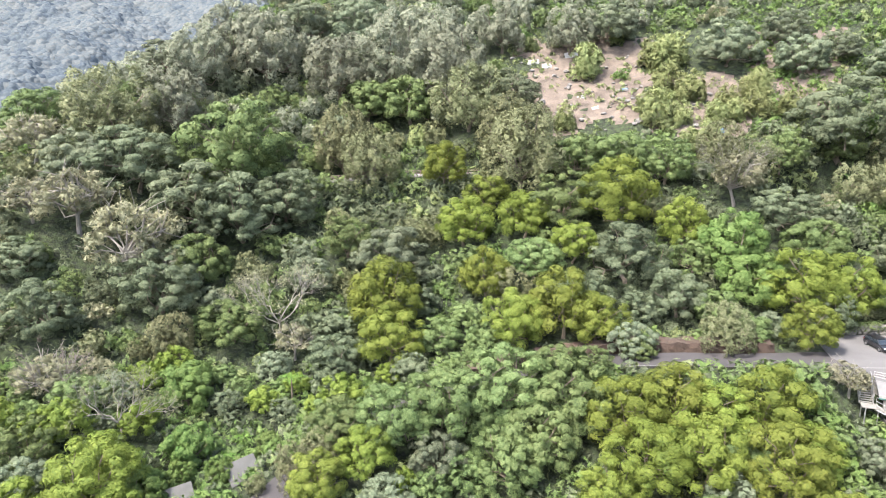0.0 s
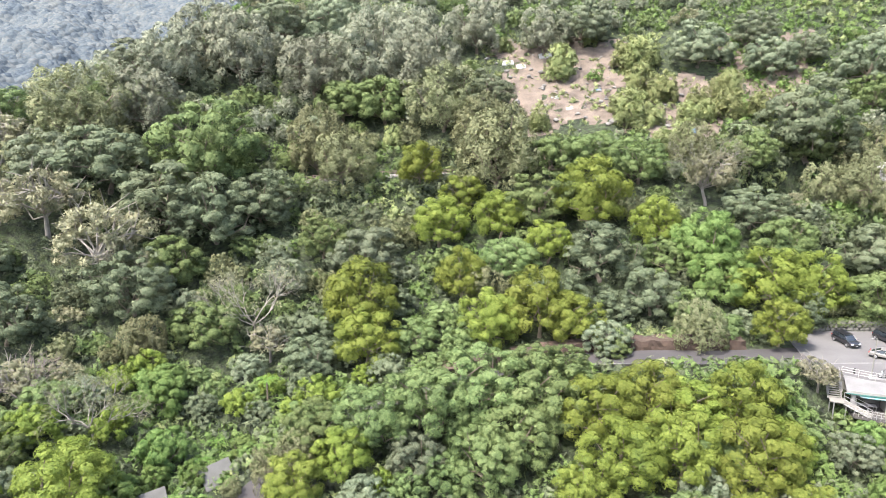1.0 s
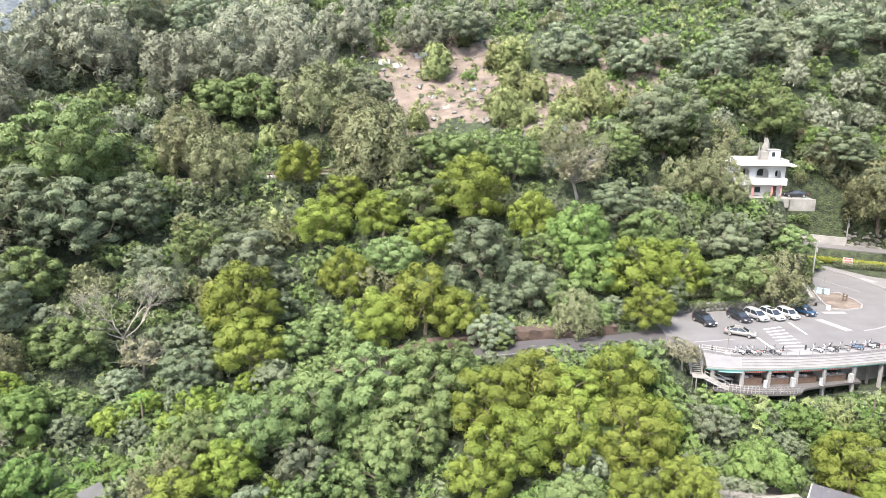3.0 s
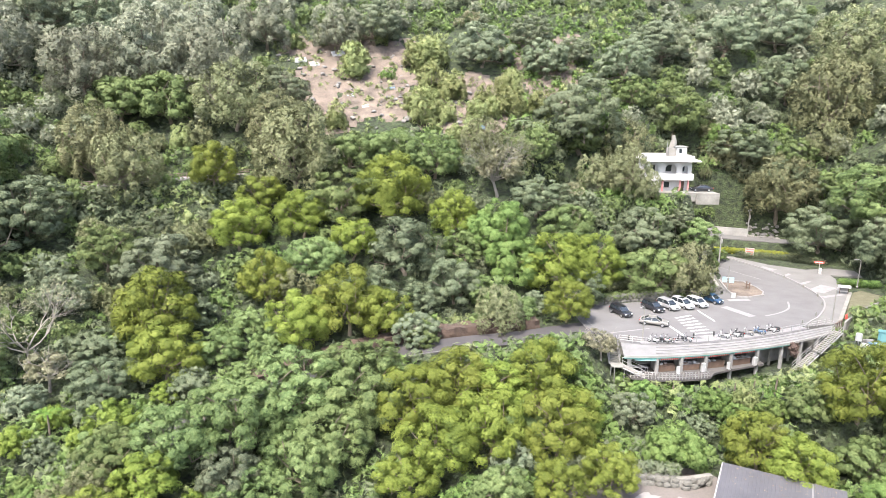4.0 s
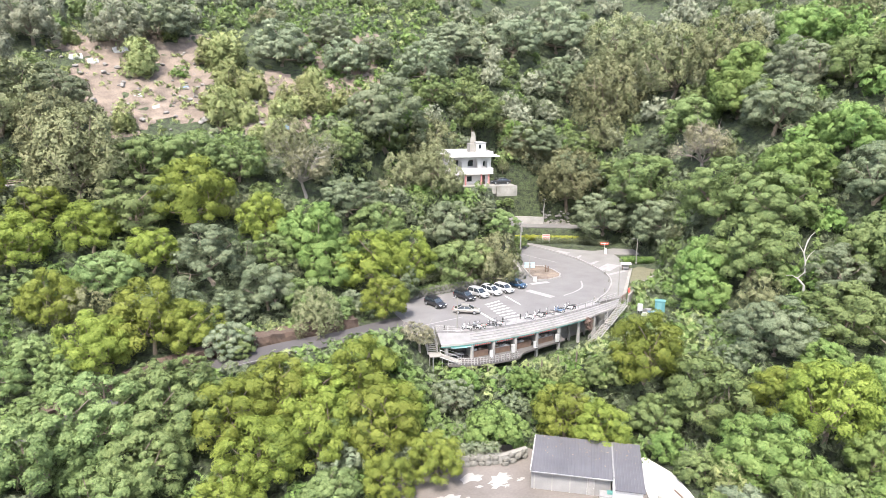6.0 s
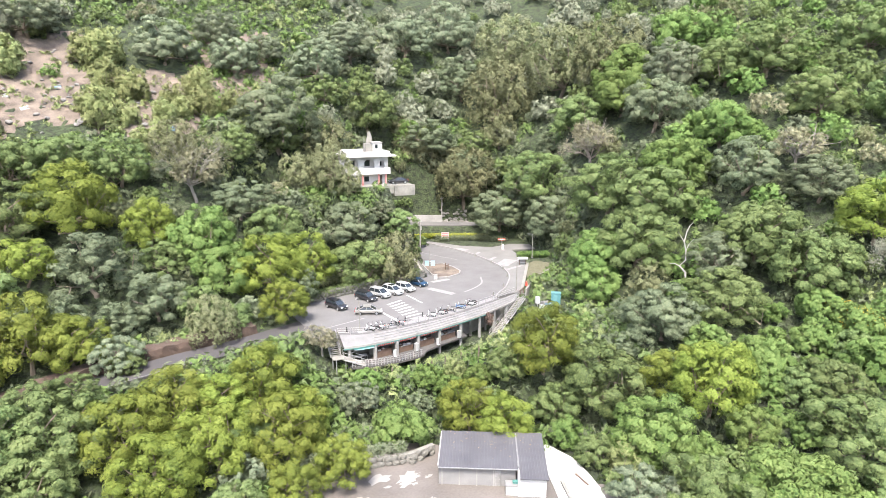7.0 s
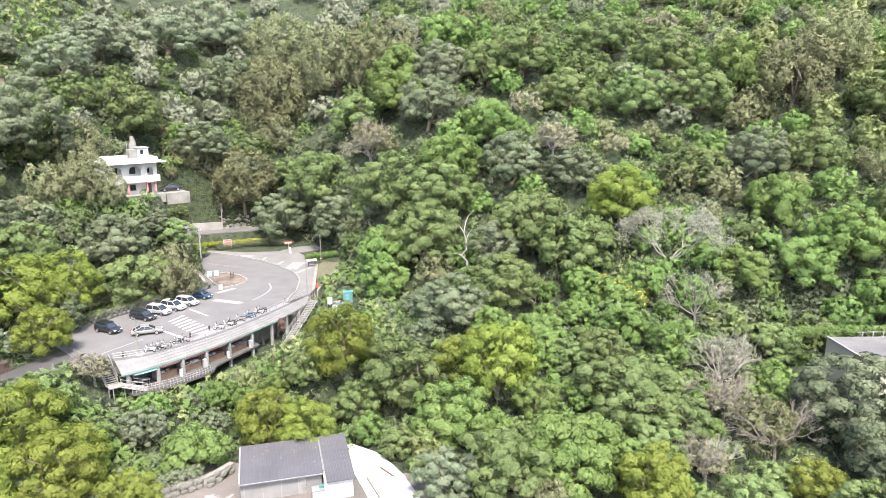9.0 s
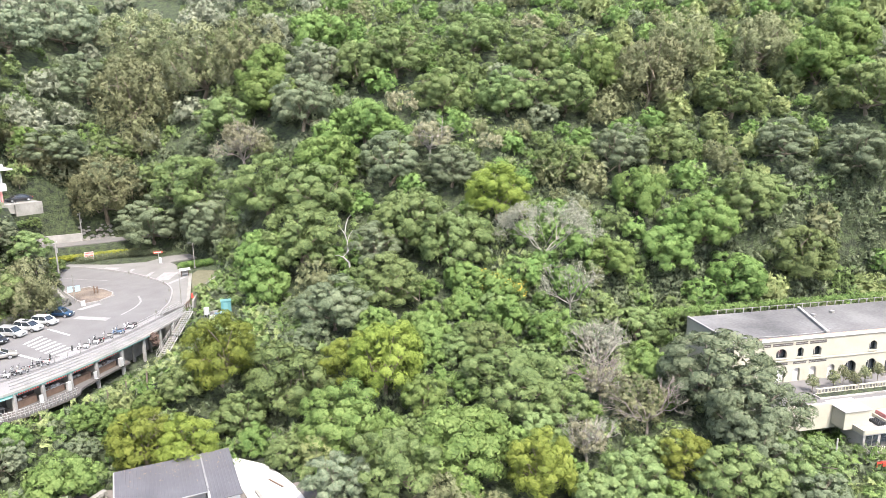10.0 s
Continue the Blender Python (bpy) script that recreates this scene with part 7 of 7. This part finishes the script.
tri, faced = leaves_on(wood, np.stack([x, y, height(x, y) + 0.3], 1), wood.uniform(0.7, 1.5, 480), 11000, 0.6, 0.6, 0.55, 0.3)
tagged(new("undergrowth", leaf_mesh("undergrowth", tri, LEAF["olive"], faced)), "olive-green scrub on the steep bank above the lane", "undergrowth", kind="stuff")
# trees that screen the house
for kind, x, y, r in (("olive", 80.5, 119.5, 5.2), ("olive", 76.0, 123.5, 5.0), ("olive", 83.2, 116.6, 3.6), ("dark", 88.5, 113.0, 3.8), ("dark", 93.5, 111.0, 3.4), ("broad", 106.8, 121.2, 2.4),
                      ("dark", 101.5, 127.0, 3.4), ("dark", 98.0, 129.5, 4.0), ("dark", 88.0, 137.0, 5.5), ("dark", 97.0, 135.0, 5.5), ("broad", 81.0, 139.0, 5.5)):
    plant(kind, x, y, r)
for k, (label, x, y, high, spread, mat, leafy, leaf) in enumerate((
    ("half-dead tree with pale grey crooked limbs", -28.9, 113.4, 11.4, 8.0, PALE_BARK, 1500, "pale"),
    ("grey-brown leafless tree with drooping twigs", -45.3, 86.9, 8.8, 6.0, PALE_BARK, 1300, "olive"),
    ("low tangle of dead brown branches", -58.2, 93.4, 8.3, 5.6, DEAD_BARK, 300, "olive"),
    ("flat-topped tree with pale arching branches", 57.0, 132.5, 7.4, 7.6, PALE_BARK, 2200, "olive"),
    ("leafless pinkish-brown tree of fine twigs", 89.5, -0.3, 8.1, 5.0, DEAD_BARK, 0, "pale"),
    ("pale leafless tree standing above the shrubs", 101.7, 7.7, 8.2, 5.0, PALE_BARK, 500, "grey"),
    ("slender pale leafless tree", 93.8, 6.5, 7.0, 3.8, DEAD_BARK, 200, "pale"),
    ("slender grey leafless tree", 81.7, 7.0, 6.4, 3.6, PALE_BARK, 200, "grey"),
    ("small pinkish leafless tree on the slope", 133.5, 90.9, 8.4, 5.7, DEAD_BARK, 900, "pale"),
    ("silvery tree with whitish leaves and pale spreading limbs", 121.2, 19.7, 11.8, 8.4, PALE_BARK, 7000, "white"),
    ("pale half-bare tree below the silvery tree", 114.9, 13.9, 8.6, 5.4, PALE_BARK, 500, "white"),
    ("fallen pale limb in the foliage", -52.4, 119.0, 8.5, 5.8, PALE_BARK, 900, "pale"),
)):
    bare_tree(label, x, y, high, spread, 300 + k, mat, leafy, leaf)

# one bleached limb standing out of the canopy
BLEACHED = surface("bleached_wood", (0.195, 0.188, 0.173), (0.315, 0.3, 0.277), 1.2, 0.85, bump=0.4)
bx, by = on_ray(63.7, 121.0)
bz = ground_at(bx, by)
snag = thing("bleached_snag", "crooked bleached white dead limb above the canopy", "dead tree", pose(bx, by, bz))
part("trunk", add_tube(bmesh.new(), [(0.3, -0.4, -1), (0.2, -0.3, 3.4), (-0.6, 0.5, 4.6), (0.1, -0.2, 5.6), (0.3, 0.0, 7.2), (-0.2, 0.2, 8.8), (0.2, 0.0, 11.0)], 0.2, 0.09, 7), BLEACHED, snag)
for p, q in (((-0.6, 0.5, 4.6), (-2.0, 1.6, 5.0)), ((0.3, 0, 7.2), (1.3, -0.7, 9.2)), ((-0.2, 0.2, 8.8), (-1.3, 0.9, 10.6)), ((0.2, 0, 10.6), (1.0, -0.6, 12.2))):
    part("branch", add_tube(bmesh.new(), [p, tuple(0.5 * (a + b) + 0.2 for a, b in zip(p, q)), q], 0.09, 0.03, 5), BLEACHED, snag)

# shrubs in yellow blossom below the silvery tree
BLOSSOM = surface("yellow_blossom", (0.42, 0.28, 0.02), (0.62, 0.44, 0.05), 3.0, 0.7, bump=0.0)
for k, (x, y, r) in enumerate(((113.1, 25.7, 2.6), (114.2, 22.6, 2.0), (114.8, 30.0, 1.8), (112.0, 28.6, 1.7))):
    rng = np.random.default_rng(700 + k)
    t = thing("flowering_shrub", "green shrub dotted with yellow blossom on the slope", "shrub", pose(x, y, ground_at(x, y)), "flowering shrubs")
    cs = rng.normal(size=(14, 3)) * np.array([0.5, 0.5, 0.3]) * r + np.array([0, 0, 1.1 * r])
    tri, faced = leaves_on(rng, cs, np.full(14, 0.38 * r), 1500, 0.2, 0.6, 0.6, 0.6)
    part("crown", leaf_mesh("crown", tri, LEAF["fresh"], faced), None, t)
    tri, faced = leaves_on(rng, cs, np.full(14, 0.42 * r), 190, 0.11, 0.9, 0.9, 0.97)
    part("blossom", leaf_mesh("blossom", tri, BLOSSOM, faced), None, t, "yellow blossom")
    part("stem", add_tube(bmesh.new(), [(0, 0, -0.3), (0, 0, 1.1 * r)], 0.08, 0.04, 5), BARK, t)

# ---- far mountain across the valley ----
MOUNTAIN, mn, ml, mb = nodes_of("haze_tinted_forest")
mcoord = mn.new("ShaderNodeTexCoord")
mcell = mn.new("ShaderNodeTexVoronoi")
mcell.inputs["Scale"].default_value = 0.14
ml.new(mcoord.outputs["Object"], mcell.inputs["Vector"])
mtone = mn.new("ShaderNodeSeparateColor")
ml.new(mcell.outputs["Color"], mtone.inputs[0])
mfine, mbig = noise_of(mn, ml, 0.35, 4), noise_of(mn, ml, 0.02, 2)
msum = mn.new("ShaderNodeMath")
msum.operation = "MULTIPLY_ADD"
msum.inputs[1].default_value = 0.4
ml.new(mtone.outputs[0], msum.inputs[0])
ml.new(mfine.outputs[0], msum.inputs[2])
mall = mn.new("ShaderNodeMath")
mall.operation = "MULTIPLY_ADD"
mall.inputs[1].default_value = 0.6
ml.new(mbig.outputs[0], mall.inputs[0])
ml.new(msum.outputs[0], mall.inputs[2])
# haze is painted in: pale blue-grey tones instead of plain leaf green
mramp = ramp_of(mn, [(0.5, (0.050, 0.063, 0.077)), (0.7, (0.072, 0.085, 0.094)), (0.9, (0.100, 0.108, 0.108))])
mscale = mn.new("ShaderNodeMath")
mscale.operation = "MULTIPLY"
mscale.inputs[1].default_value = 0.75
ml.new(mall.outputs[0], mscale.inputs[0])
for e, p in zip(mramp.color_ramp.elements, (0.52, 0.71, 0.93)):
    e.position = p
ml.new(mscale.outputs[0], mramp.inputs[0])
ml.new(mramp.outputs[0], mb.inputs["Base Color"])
mb.inputs["Roughness"].default_value = 1.0
mb.inputs["Specular IOR Level"].default_value = 0.0
mbump = mn.new("ShaderNodeBump")
mbump.invert = True
mbump.inputs["Strength"].default_value, mbump.inputs["Distance"].default_value = 0.6, 5.0
ml.new(mcell.outputs["Distance"], mbump.inputs["Height"])
ml.new(mbump.outputs[0], mb.inputs["Normal"])


def far_height(x, y, d):
    """Far slope with a dome for each tree crown."""
    near, _ = noise.voronoi(Vector((x / 11, y / 11, 0.0)))
    small, _ = noise.voronoi(Vector((x / 6, y / 6, 7.0)))
    crown = 5.5 * max(0.0, 1 - near[0] ** 2 * 1.6) + 2.0 * max(0.0, 1 - small[0] ** 2 * 1.6)
    return -48 + 0.42 * (d - 640) + crown + 9 * noise.noise(Vector((x / 34, y / 34, 0.5))) + 26 * noise.noise(Vector((x / 110, y / 110, 3.5)))


mv, mf = [], []
MA, MR = 190, 230
for j in range(MR):
    for i in range(MA):
        a, d = math.radians(-46 + 40 * i / (MA - 1)), 640 + 3.2 * j
        x, y = d * math.sin(a), d * math.cos(a)
        mv.append((x, y, far_height(x, y, d)))
for j in range(MR - 1):
    for i in range(MA - 1):
        mf.append((j * MA + i, j * MA + i + 1, (j + 1) * MA + i + 1, (j + 1) * MA + i))
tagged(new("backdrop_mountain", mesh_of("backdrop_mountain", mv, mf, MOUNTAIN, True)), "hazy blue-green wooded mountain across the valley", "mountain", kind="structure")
